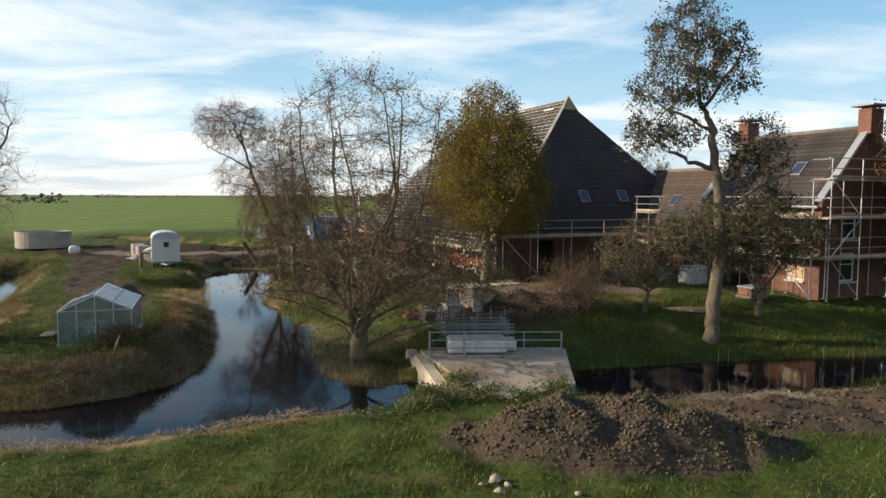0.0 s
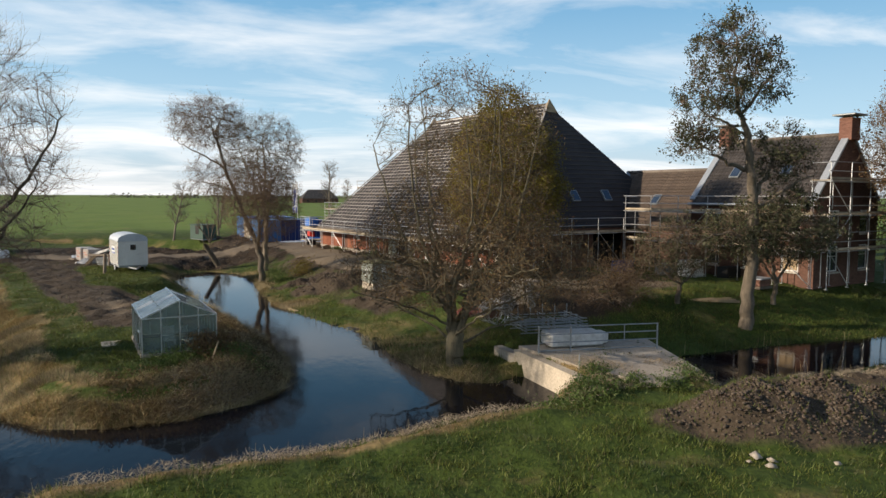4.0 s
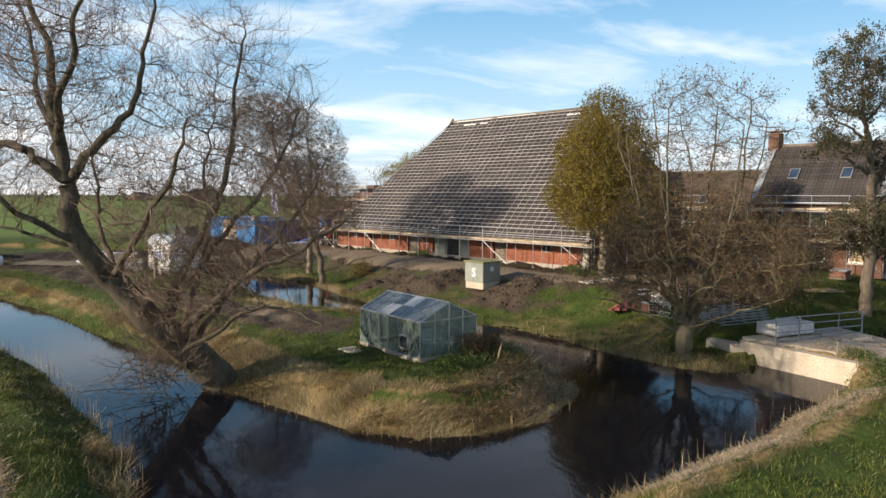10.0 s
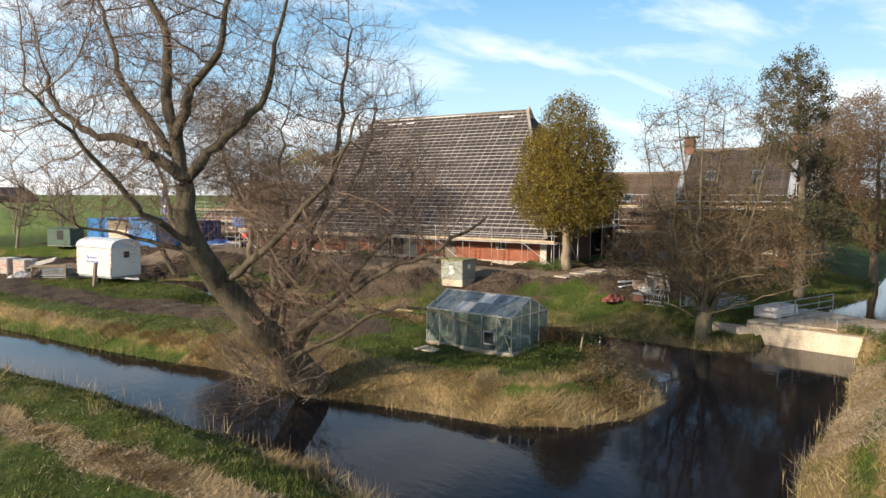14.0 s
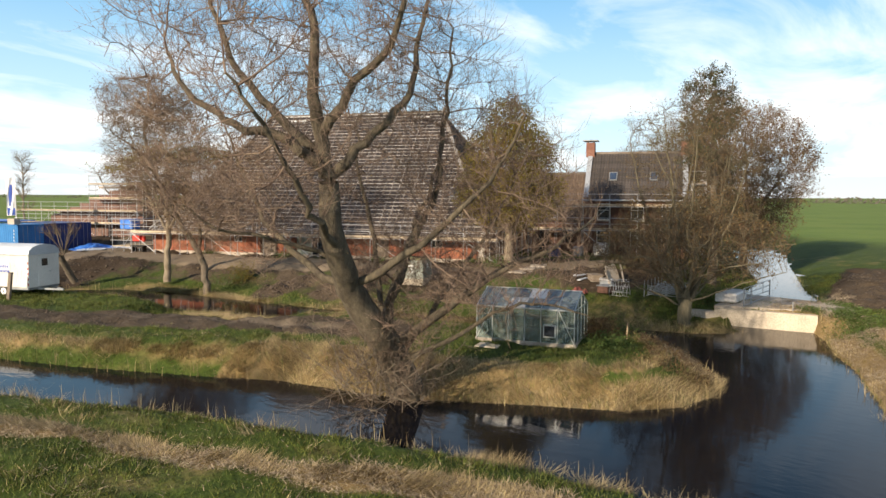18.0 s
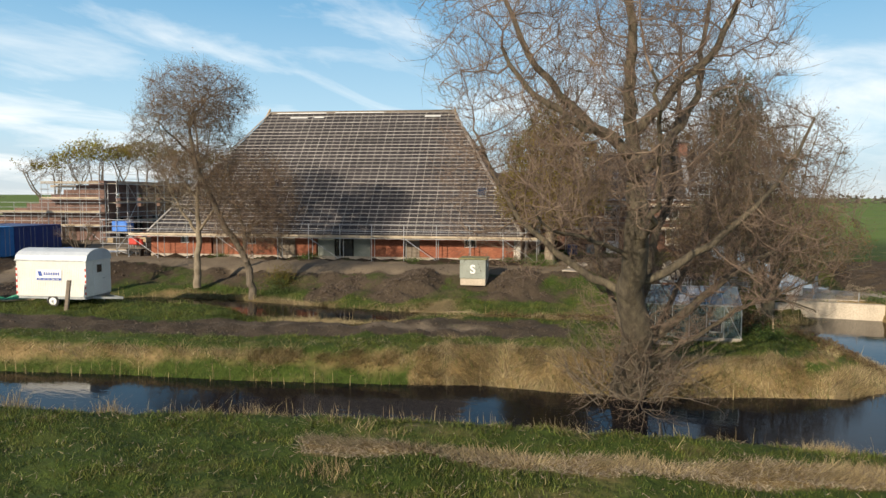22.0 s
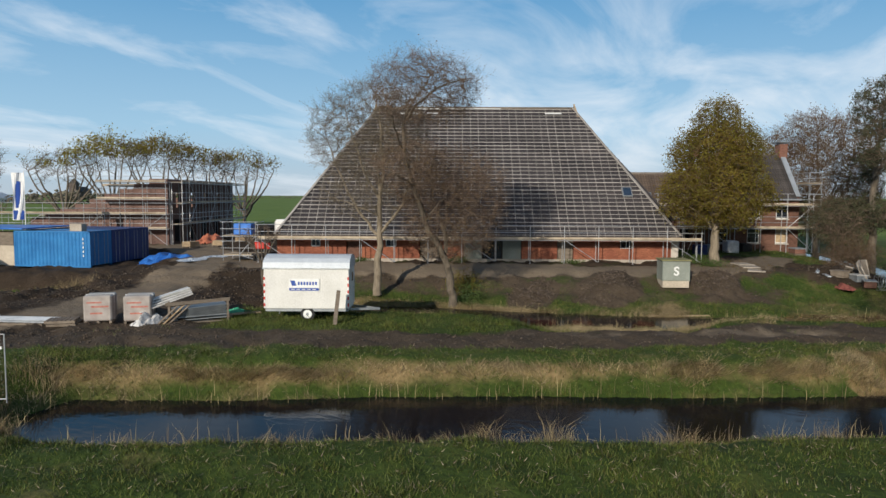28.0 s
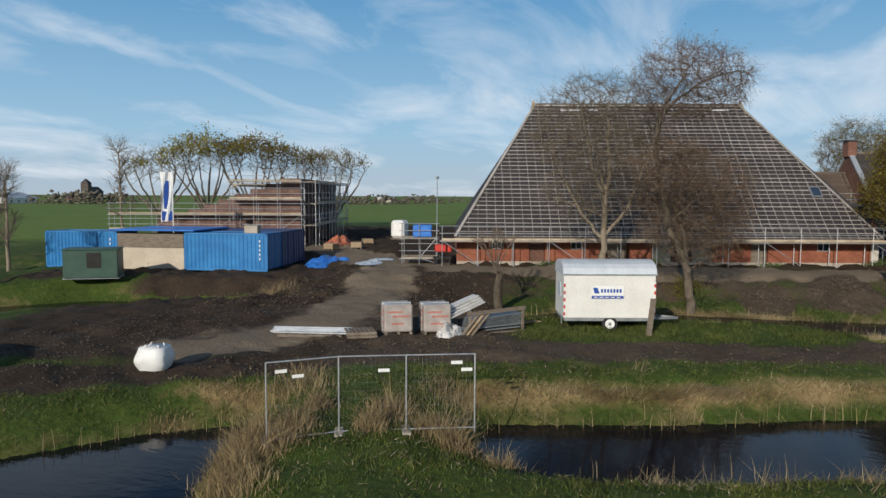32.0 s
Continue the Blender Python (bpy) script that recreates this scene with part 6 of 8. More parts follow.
# ---- greenhouse on the spit ----
GW, GL, GE, GR = 2.6, 3.9, 1.38, 1.97
gh_ob = thing("greenhouse", (-13.55, 26.75, -0.80), 19.5, "small old aluminium greenhouse with algae-stained glass", "greenhouse")
part("base_kerb", Shape().box((0, -GL / 2, 0.02), (GW, 0.12, 0.16)).box((0, GL / 2, 0.02), (GW, 0.12, 0.16)).box((-GW / 2, 0, 0.02), (0.12, GL, 0.16)).box((GW / 2, 0, 0.02), (0.12, GL, 0.16)), M_CONC, gh_ob)
rgh = random.Random(3)
for sx in (-1, 1):
    n = 6
    for k in range(n + 1):
        y = -GL / 2 + GL * k / n
        part("glazing_bar", Shape().box((sx * GW / 2, y, GE / 2), (0.035, 0.03, GE)), M_ALU, gh_ob)
        part("rafter", Shape().beam((sx * GW / 2, y, GE), (0, y, GR), 0.03, 0.035), M_ALU, gh_ob)
    for k in range(n):
        y = -GL / 2 + GL * (k + 0.5) / n
        for z0, z1 in ((0.1, 0.72), (0.74, GE - 0.02)):
            ob = part("pane", Shape().box((sx * GW / 2, y, (z0 + z1) / 2), (0.006, GL / n - 0.035, z1 - z0)), M_GLASS_OLD, gh_ob)
            ob.visible_shadow = False
        for a, b in ((0.02, 0.49), (0.51, 0.98)):
            s = Shape().beam((sx * GW / 2 * (1 - a), y, GE + (GR - GE) * a + 0.02), (sx * GW / 2 * (1 - b), y, GE + (GR - GE) * b + 0.02), GL / n - 0.035, 0.006)
            ob = part("roof_pane", s, M_PLASTIC if rgh.random() < 0.1 else M_GLASS_ROOF, gh_ob)
            ob.visible_shadow = False
    part("eave_rail", Shape().beam((sx * GW / 2, -GL / 2, GE), (sx * GW / 2, GL / 2, GE), 0.05, 0.05), M_ALU, gh_ob)
part("ridge_rail", Shape().beam((0, -GL / 2 - 0.03, GR), (0, GL / 2 + 0.03, GR), 0.07, 0.05), M_ALU, gh_ob)
for y in (-GL / 2, GL / 2):
    for k in range(5):
        x = -GW / 2 + GW * k / 4
        part("gable_bar", Shape().box((x, y, (GE + (GR - GE) * (1 - abs(x) / (GW / 2))) / 2), (0.03, 0.035, GE + (GR - GE) * (1 - abs(x) / (GW / 2)))), M_ALU, gh_ob)
    part("gable_rail", Shape().box((0, y, GE), (GW, 0.035, 0.03)), M_ALU, gh_ob)
    for k in range(4):
        x0, x1 = -GW / 2 + GW * k / 4, -GW / 2 + GW * (k + 1) / 4
        hz = lambda x: GE + (GR - GE) * (1 - abs(x) / (GW / 2)) - 0.03
        s = Shape().poly([(x0 + 0.02, y, GE + 0.02), (x1 - 0.02, y, GE + 0.02), (x1 - 0.02, y, max(GE + 0.03, hz(x1))), (x0 + 0.02, y, max(GE + 0.03, hz(x0)))], 0.006, (0, 1, 0))
        part("gable_pane", s, M_GLASS_OLD, gh_ob).visible_shadow = False
        for z0, z1 in ((0.1, 0.72), (0.74, GE - 0.02)):
            part("pane", Shape().box(((x0 + x1) / 2, y, (z0 + z1) / 2), (x1 - x0 - 0.035, 0.006, z1 - z0)), M_GLASS_OLD, gh_ob).visible_shadow = False
part("brace", Shape().beam((-GW / 2 - 0.01, -GL / 2, 0.1), (-GW / 2 - 0.01, -GL / 2 + 0.62, GE), 0.012, 0.03), M_ALU, gh_ob)
part("brace", Shape().beam((-GW / 2 - 0.01, GL / 2, 0.1), (-GW / 2 - 0.01, GL / 2 - 0.62, GE), 0.012, 0.03), M_ALU, gh_ob)
vent = part("louvre_vent", Shape().box((-GW / 2 - 0.02, -GL / 2 + 0.95, 0.55), (0.04, 0.5, 0.5), bevel=0.01), M_ALU, gh_ob)
part("vent_glass", Shape().box((-GW / 2 - 0.045, -GL / 2 + 0.95, 0.55), (0.01, 0.4, 0.4)), M_WINDOW, vent)


def at(base, turn, x, y, z=0.0):
    c, s = math.cos(radians(turn)), math.sin(radians(turn))
    return (base[0] + c * x - s * y, base[1] + s * x + c * y, base[2] + z)


bench = thing("potting_bench", at((-13.55, 26.75, -0.80), 19.5, 0.75, 0.2), 19.5, "grey wooden potting bench inside the greenhouse", "bench")
part("bench_top", Shape().box((0, 0, 0.72), (0.7, 3.0, 0.05), bevel=0.008), M_OLDWOOD, bench)
for sx in (-0.3, 0.3):
    for sy in (-1.4, 0, 1.4):
        part("leg", Shape().box((sx, sy, 0.36), (0.06, 0.06, 0.7)), M_OLDWOOD, bench)
for k, (cx, cy) in enumerate(((-0.3, -1.25), (0.35, -1.45))):
    ch = thing("garden_chair", at((-13.55, 26.75, -0.80), 19.5, cx, cy), 19.5 + 40 * k, "white plastic garden chair in the greenhouse", "chair", "greenhouse chairs")
    part("seat", Shape().box((0, 0, 0.42), (0.44, 0.44, 0.04), bevel=0.01), M_WHITE, ch)
    part("backrest", Shape().box((0, 0.22, 0.68), (0.44, 0.04, 0.46), bevel=0.012), M_WHITE, ch)
    for lx in (-0.19, 0.19):
        for ly in (-0.19, 0.19):
            part("leg", Shape().tube((lx * 1.1, ly * 1.1, 0), (lx, ly, 0.41), 0.02), M_WHITE, ch)
slab = thing("paving_slab", (-15.95, 27.15, gz(-15.95, 27.15, -0.02)), 20, "pale flat board lying in the grass", "slab")
part("slab", Shape().box((0, 0, 0.02), (0.75, 0.9, 0.05), bevel=0.01), M_CONC_PALE, slab)
stake = thing("wooden_stake", (-11.6, 23.6, gz(-11.6, 23.6)), 0, "pale broken stake in the grass", "stake")
part("stake", Shape().tube((0, 0, 0), (0.25, 0.1, 0.75), 0.03, 6), M_WOOD, stake)

# ---- transformer box ----
tb = thing("transformer_box", (-5.58, 42.5, -0.72), -68.6, "grey-green electricity cabinet on a pale concrete foot", "cabinet")
part("foot", Shape().box((0.83, 0.75, 0.16), (1.60, 1.44, 0.44), bevel=0.02), M_CONC_PALE, tb)
part("body", Shape().box((0.83, 0.75, 0.98), (1.66, 1.5, 1.22), bevel=0.02), M_GREYBOX, tb)
part("lid", Shape().box((0.83, 0.75, 1.63), (1.82, 1.66, 0.09), bevel=0.03), mat("mossy_lid", (0.16, 0.15, 0.07), (0.26, 0.25, 0.12), 3, 0.9, 0.3), tb, "mossy flat lid")
for x in (0.42, 1.24):
    d_ = part("door", Shape().box((x, -0.008, 0.98), (0.78, 0.02, 1.12), bevel=0.006), M_GREYBOX, tb)
    part("hinge", Shape().box((x - 0.34, -0.022, 1.3), (0.04, 0.02, 0.1)), M_STEEL, d_)
tcu = bpy.data.curves.new("painted_letter", "FONT")
tcu.body, tcu.size, tcu.extrude, tcu.align_x = "S", 0.75, 0.003, "CENTER"
tcu.offset = 0.02
tcu.materials.append(M_WHITE)
tx = new("painted_letter", tcu)
tx.parent, tx.matrix_basis = tb, pose(0.83, -0.024, 0.72, 90, 0, 0)
sgn = part("sticker", Shape().box((1.665, 0.75, 1.2), (0.01, 0.28, 0.28)), M_WHITE, tb)

# ---- site trailer ----
TRT = -65.0
TL_, TD_ = 3.85, 2.1
trl = thing("site_trailer", (-24.95, 57.35, -0.90), TRT, "off-white corrugated site trailer with arched grey roof", "trailer")
part("floor_frame", Shape().box((TL_ / 2, TD_ / 2, 0.5), (TL_ - 0.1, TD_ - 0.1, 0.12)), M_STEEL, trl)
part("body", Shape().box((TL_ / 2, TD_ / 2, 1.5), (TL_, TD_, 1.86), bevel=0.02), M_TRAILER, trl)
nrib = 40
ribs = Shape()
for k in range(nrib):
    ribs.box((TL_ * (k + 0.5) / nrib, -0.006, 1.48), (0.035, 0.014, 1.74))
rb_ob = part("cladding_ribs", ribs, M_TRAILER, trl)
arc = []
for i in range(9):
    a = math.pi * i / 8
    arc.append((TD_ / 2 - math.cos(a) * (TD_ / 2 + 0.03), 2.40 + 0.58 * math.sin(a) ** 0.8))
s = Shape().poly([(-0.04, y, z) for y, z in arc], TL_ + 0.08, (1, 0, 0))
part("roof", s, M_TRAILER_ROOF, trl, "arched pale grey metal roof", True).data.polygons.foreach_set("use_smooth", [False] * 11)
part("roof_edge", Shape().box((TL_ / 2, -0.035, 2.41), (TL_ + 0.1, 0.03, 0.06)), M_ALU, trl)
for x in (0.03, TL_ - 0.03):
    strip = part("marker_strip", Shape().box((x, -0.02, 1.35), (0.07, 0.012, 1.5)), M_WHITE, trl, "red and white marker strip")
    for k in range(5):
        part("red_block", Shape().box((x, -0.028, 0.75 + k * 0.3), (0.07, 0.008, 0.14)), M_RED, strip)
sign = part("sign", Shape().box((TL_ * 0.475, -0.025, 1.66), (1.38, 0.02, 0.56), bevel=0.004), M_WHITE, trl, "white company sign with blue lettering bars")
part("logo_mark", Shape().poly([(TL_ * 0.475 - 0.62, -0.037, 1.86), (TL_ * 0.475 - 0.42, -0.037, 1.86), (TL_ * 0.475 - 0.34, -0.037, 1.62), (TL_ * 0.475 - 0.54, -0.037, 1.62)], 0.006, (0, -1, 0)), M_SKYBLUE, sign)
for k in range(7):
    part("lettering_bar", Shape().box((TL_ * 0.475 - 0.24 + k * 0.13, -0.038, 1.73), (0.085, 0.006, 0.15)), M_SKYBLUE, sign)
part("blue_band", Shape().box((TL_ * 0.475, -0.038, 1.46), (1.34, 0.006, 0.12)), M_SKYBLUE, sign)
for k in range(5):
    part("small_bar", Shape().box((TL_ * 0.475 - 0.5 + k * 0.24, -0.044, 1.46), (0.16, 0.004, 0.03)), M_WHITE, sign)
dr = part("door", Shape().box((TL_ + 0.015, TD_ / 2, 1.45), (0.03, 0.85, 1.75), bevel=0.01), M_TRAILER, trl)
part("door_window", Shape().box((TL_ + 0.035, TD_ / 2, 1.95), (0.01, 0.4, 0.4)), M_WINDOW, dr)
part("door_handle", Shape().box((TL_ + 0.05, TD_ / 2 + 0.34, 1.4), (0.04, 0.12, 0.03)), M_STEEL, dr)
bdoor = part("window", Shape().box((-0.015, TD_ / 2, 1.7), (0.03, 0.7, 0.6), bevel=0.01), M_TRAILER_ROOF, trl)
for y in (0.12, TD_ - 0.12):
    wh = part("wheel", Shape().tube((TL_ * 0.51, y - 0.1, 0.32), (TL_ * 0.51, y + 0.1, 0.32), 0.32, 18), M_RUBBER, trl)
    part("rim", Shape().tube((TL_ * 0.51, y - 0.115, 0.32), (TL_ * 0.51, y + 0.115, 0.32), 0.2, 14), M_WHITE, wh)
    part("hub", Shape().tube((TL_ * 0.51, y - 0.13, 0.32), (TL_ * 0.51, y + 0.13, 0.32), 0.07, 8), M_STEEL, wh)
part("axle", Shape().tube((TL_ * 0.51, 0.1, 0.32), (TL_ * 0.51, TD_ - 0.1, 0.32), 0.05, 8), M_STEEL, trl)
part("drawbar", Shape().beam((TL_, TD_ / 2 - 0.5, 0.48), (TL_ + 1.3, TD_ / 2, 0.42), 0.08, 0.1).beam((TL_, TD_ / 2 + 0.5, 0.48), (TL_ + 1.3, TD_ / 2, 0.42), 0.08, 0.1), M_STEEL, trl)
for x in (0.25, TL_ - 0.3):
    part("support_leg", Shape().tube((x, TD_ - 0.2, -0.05), (x, TD_ - 0.2, 0.5), 0.03), M_STEEL, trl)
post = thing("old_post", (-24.35, 53.95, -0.80), 0, "leaning weathered wooden post by the trailer", "post")
part("post", Shape().beam((0, 0, -0.1), (0.12, -0.14, 1.42), 0.19, 0.15), M_OLDWOOD, post)

# ---- stored building materials by the mud track ----
for k, (sx_, sy_) in enumerate(((-28.75, 63.25), (-27.75, 62.0))):
    st = thing("brick_pack", (sx_, sy_, gz(sx_, sy_, 0.0)), -52, "plastic-wrapped stack of bricks on a pallet", "pallet", "wrapped brick packs")
    for j in range(3):
        part("pallet_runner", Shape().box((-0.5 + j * 0.5, 0, 0.05), (0.1, 1.1, 0.1)), M_OLDWOOD, st)
    part("brick_block", Shape().box((0, 0, 0.62), (1.06, 1.06, 1.0), bevel=0.03), M_ORANGE, st)
    part("wrap", Shape().box((0, 0, 0.66), (1.14, 1.14, 1.12), bevel=0.06), glass_mat("clear_wrap", (0.52, 0.47, 0.43), 0.3, 0.22), st, "cloudy plastic wrap")
    part("strap", Shape().box((0, 0, 0.66), (1.16, 0.03, 1.14)), M_PLASTIC, st)
    for j, (sx2, sz2, sw2) in enumerate(((-0.12, 0.92, 0.6), (0.1, 0.74, 0.7), (-0.05, 0.45, 0.5))):
        part("print_bar", Shape().box((sx2, -0.576, sz2), (sw2, 0.006, 0.07)), M_PRINT, st, "faded red printing")
        part("print_bar", Shape().box((-0.576, sx2, sz2), (0.006, sw2, 0.07)), M_PRINT, st)


def pallet(name, loc, turn, label, size=(1.2, 1.0)):
    ob = thing(name, loc, turn, label, "pallet", "wooden pallets")
    for j in range(3):
        part("runner", Shape().box((0, (j - 1) * (size[1] / 2 - 0.06), 0.05), (size[0], 0.1, 0.1)), M_OLDWOOD, ob)
    for j in range(7):
        part("deck_board", Shape().box((-size[0] / 2 + size[0] * (j + 0.5) / 7, 0, 0.115), (size[0] / 7 - 0.05, size[1], 0.022)), M_OLDWOOD, ob)
    return ob


pallet("pallet", (-29.7, 64.3, gz(-29.7, 64.3, 0.0)), -58, "empty weathered wooden pallet")
pallet("pallet", (-29.8, 64.35, gz(-29.7, 64.3, -0.14)), -50, "empty weathered wooden pallet on another")
pallet("pallet", (-30.4, 66.2, gz(-30.4, 66.2, 0.0)), -70, "long pallet under a bundle of tubes", (2.6, 1.0))
bund = thing("tube_bundle", (-30.4, 66.2, gz(-30.4, 66.2, -0.13)), -70, "bundle of pale galvanised scaffold tubes on a pallet", "tubes")
rt = random.Random(8)
for j in range(14):
    part("tube", Shape().tube((-1.4 - rt.random() * 0.3, -0.4 + (j % 7) * 0.13, 0.04 + (j // 7) * 0.07), (1.4 + rt.random() * 0.3, -0.4 + (j % 7) * 0.13 + rt.uniform(-.05, .05), 0.04 + (j // 7) * 0.07), 0.035), M_ALU, bund)
heap = thing("lumber_rack", (-26.2, 60.1, gz(-26.2, 60.1, 0.0)), -40, "timber rack with grey boards and metal sheets", "timber stack")
for x in (-1.25, 1.25):
    part("rack_post", Shape().box((x, -0.45, 0.5), (0.09, 0.09, 1.2)), M_OLDWOOD, heap)
part("rack_rail", Shape().beam((-1.4, -0.5, 0.98), (1.35, -0.5, 1.08), 0.05, 0.15), M_OLDWOOD, heap)
for j in range(13):
    part("board", Shape().beam((-1.6 + rt.uniform(-.2, .2), -0.3 + (j % 5) * 0.2, 0.08 + (j // 5) * 0.13), (1.4 + rt.uniform(-.2, .2), -0.3 + (j % 5) * 0.2 + rt.uniform(-.1, .1), 0.10 + (j // 5) * 0.14), 0.18, 0.04), M_STEEL if j % 3 else M_OLDWOOD, heap)
for j in range(9):
    part("metal_sheet", Shape().beam((-1.1, 0.1 - 0.015 * j, 0.30 + 0.05 * j), (1.15 + 0.03 * (j % 3), 0.1 - 0.015 * j, 0.42 + 0.055 * j), 0.95, 0.018), M_STEEL, heap)
for j in range(3):
    part("leaning_plank", Shape().beam((-1.9 + j * 0.22, -0.75, 0.02), (-0.7 + j * 0.25, -0.35, 1.05), 0.16, 0.03), M_WOOD if j == 1 else M_OLDWOOD, heap)
tro = thing("plastic_trough", (-27.2, 61.2, gz(-27.2, 61.2, -0.35)), -28, "long pale profiled sheets lying askew", "sheet")
for j in range(4):
    part("sheet", Shape().beam((-1.0 + j * 0.1, j * 0.12, 0.1 + j * 0.12), (1.3, j * 0.14, 0.75 + j * 0.07), 0.42, 0.05), M_PLASTIC, tro)
plas = thing("plastic_sheet_heap", (-28.0, 61.2, gz(-28.0, 61.2, 0.0)), 10, "crumpled clear plastic sheet heap", "plastic")


def crumple(rad_x, rad_y, high, seed, n=18):
    """A rumpled cloth-like heap."""
    s = Shape()
    idx = {}
    for i in range(n + 1):
        for j in range(n + 1):
            x, y = -1 + 2 * i / n, -1 + 2 * j / n
            q = max(0.0, 1 - (x * x + y * y))
            z = high * q ** 0.6 * (0.6 + 0.7 * noise.noise(Vector((x * 2.4 + seed, y * 2.4, seed)))) + 0.06 * noise.noise(Vector((x * 7, y * 7, seed)))
            k = 1 + 0.15 * noise.noise(Vector((x * 3, y * 3, seed + 4)))
            idx[i, j] = len(s.v)
            s.v.append((x * rad_x * k, y * rad_y * k, max(0.01, z)))
    s.f = [(idx[i, j], idx[i + 1, j], idx[i + 1, j + 1], idx[i, j + 1]) for i in range(n) for j in range(n) if (-1 + 2 * (i + .5) / n) ** 2 + (-1 + 2 * (j + .5) / n) ** 2 < 1.05]
    return s


part("sheet", crumple(0.9, 0.5, 0.5, 2.0), M_PLASTIC, plas)
grn = thing("green_sheeting", (-23.9, 60.2, gz(-23.9, 60.2, 0.0)), -40, "flattened green plastic sheeting and laths", "plastic")
part("sheet", crumple(1.0, 0.35, 0.3, 6.0), mat("green_plastic", (0.02, 0.20, 0.11), (0.06, 0.34, 0.20), 3, 0.5, 0.3), grn)
for j in range(4):
    part("lath", Shape().beam((-1.3, -0.5 - j * 0.1, 0.06), (1.3, -0.35 - j * 0.12, 0.1), 0.06, 0.04), M_WOOD, grn)
tarp2 = thing("blue_sheet", (-18.6, 61.6, gz(-18.6, 61.6, 0.0)), 20, "small blue plastic sheet on the bank", "plastic")
part("sheet", crumple(0.7, 0.5, 0.25, 9.0), M_TARP, tarp2)
bag = thing("big_bag", (-37.2, 67.5, gz(-37.2, 67.5, 0.0)), 20, "white woven bulk bag with drooping loops on the mud", "bag")
bs = Shape()
nb_, mb_ = 16, 9
for j in range(mb_ + 1):
    z = j / mb_
    r = 0.48 * (0.86 + 0.22 * math.sin(math.pi * min(1, z * 1.05)))
    for i in range(nb_):
        a = 2 * math.pi * i / nb_
        sq = 1 / max(abs(math.cos(a)), abs(math.sin(a))) ** 0.6
        k = r * sq * (1 + 0.10 * noise.noise(Vector((math.cos(a) * 2, math.sin(a) * 2, z * 3))))
        bs.v.append((k * math.cos(a), k * math.sin(a), 0.72 * z + 0.06 * noise.noise(Vector((math.cos(a) * 3, math.sin(a) * 3, z)))))
for j in range(mb_):
    for i in range(nb_):
        bs.f.append((j * nb_ + i, j * nb_ + (i + 1) % nb_, (j + 1) * nb_ + (i + 1) % nb_, (j + 1) * nb_ + i))
bs.f.append(tuple(mb_ * nb_ + i for i in range(nb_)))
part("sack", bs, M_WHITE, bag, "", True)
for a in (45, 135, 225, 315):
    x, y = 0.4 * math.cos(radians(a)), 0.4 * math.sin(radians(a))
    part("loop", Shape().tube((x, y, 0.65), (x * 0.7, y * 0.7, 0.80), 0.02).tube((x * 0.7, y * 0.7, 0.80), (x * 0.3, y * 1.0, 0.68), 0.02), M_WHITE, bag)

# ---- site fence on the dam ----
fence_pts = [(-40.64, 60.23), (-39.35, 59.06), (-38.49, 57.65), (-37.62, 56.18)]
for k, ((ax, ay), (bx, by)) in enumerate(zip(fence_pts, fence_pts[1:])):
    z0 = -1.12
    ln = math.hypot(bx - ax, by - ay)
    fp = thing("fence_panel", (ax, ay, z0), math.degrees(math.atan2(by - ay, bx - ax)), "galvanised wire-mesh site fence panel across the dam", "fence", "site fence panels")
    for x in (0.0, ln):
        part("upright", Shape().tube((x, 0, 0), (x, 0, 1.99), 0.02, 8), M_TUBE, fp)
    for z in (0.12, 1.98):
        part("rail", Shape().tube((0, 0, z), (ln, 0, z), 0.018, 6), M_TUBE, fp)
    wire = Shape()
    for j in range(1, int(ln / 0.1)):
        wire.beam((j * 0.1, 0, 0.12), (j * 0.1, 0, 1.98), 0.0012, 0.0012)
    for j in range(1, 9):
        wire.beam((0, 0, 0.12 + j * 0.2), (ln, 0, 0.12 + j * 0.2), 0.0012, 0.0012)
    tagged(part("mesh_wire", wire, M_TUBE, fp), kind="stuff")
    for px, pz in (((0.35, 1.75), (0.75, 1.6)) if k == 0 else (((1.1, 1.62),) if k == 1 else ((1.25, 1.78), (1.5, 1.6)))):
        part("tag_plate", Shape().box((px, -0.02, pz), (0.28, 0.01, 0.08)), M_WHITE, fp)
    part("foot_block", Shape().box((0, 0, 0.06), (0.22, 0.65, 0.14), bevel=0.02), M_CONC, fp)

# ---- containers ----
CT = -74.0


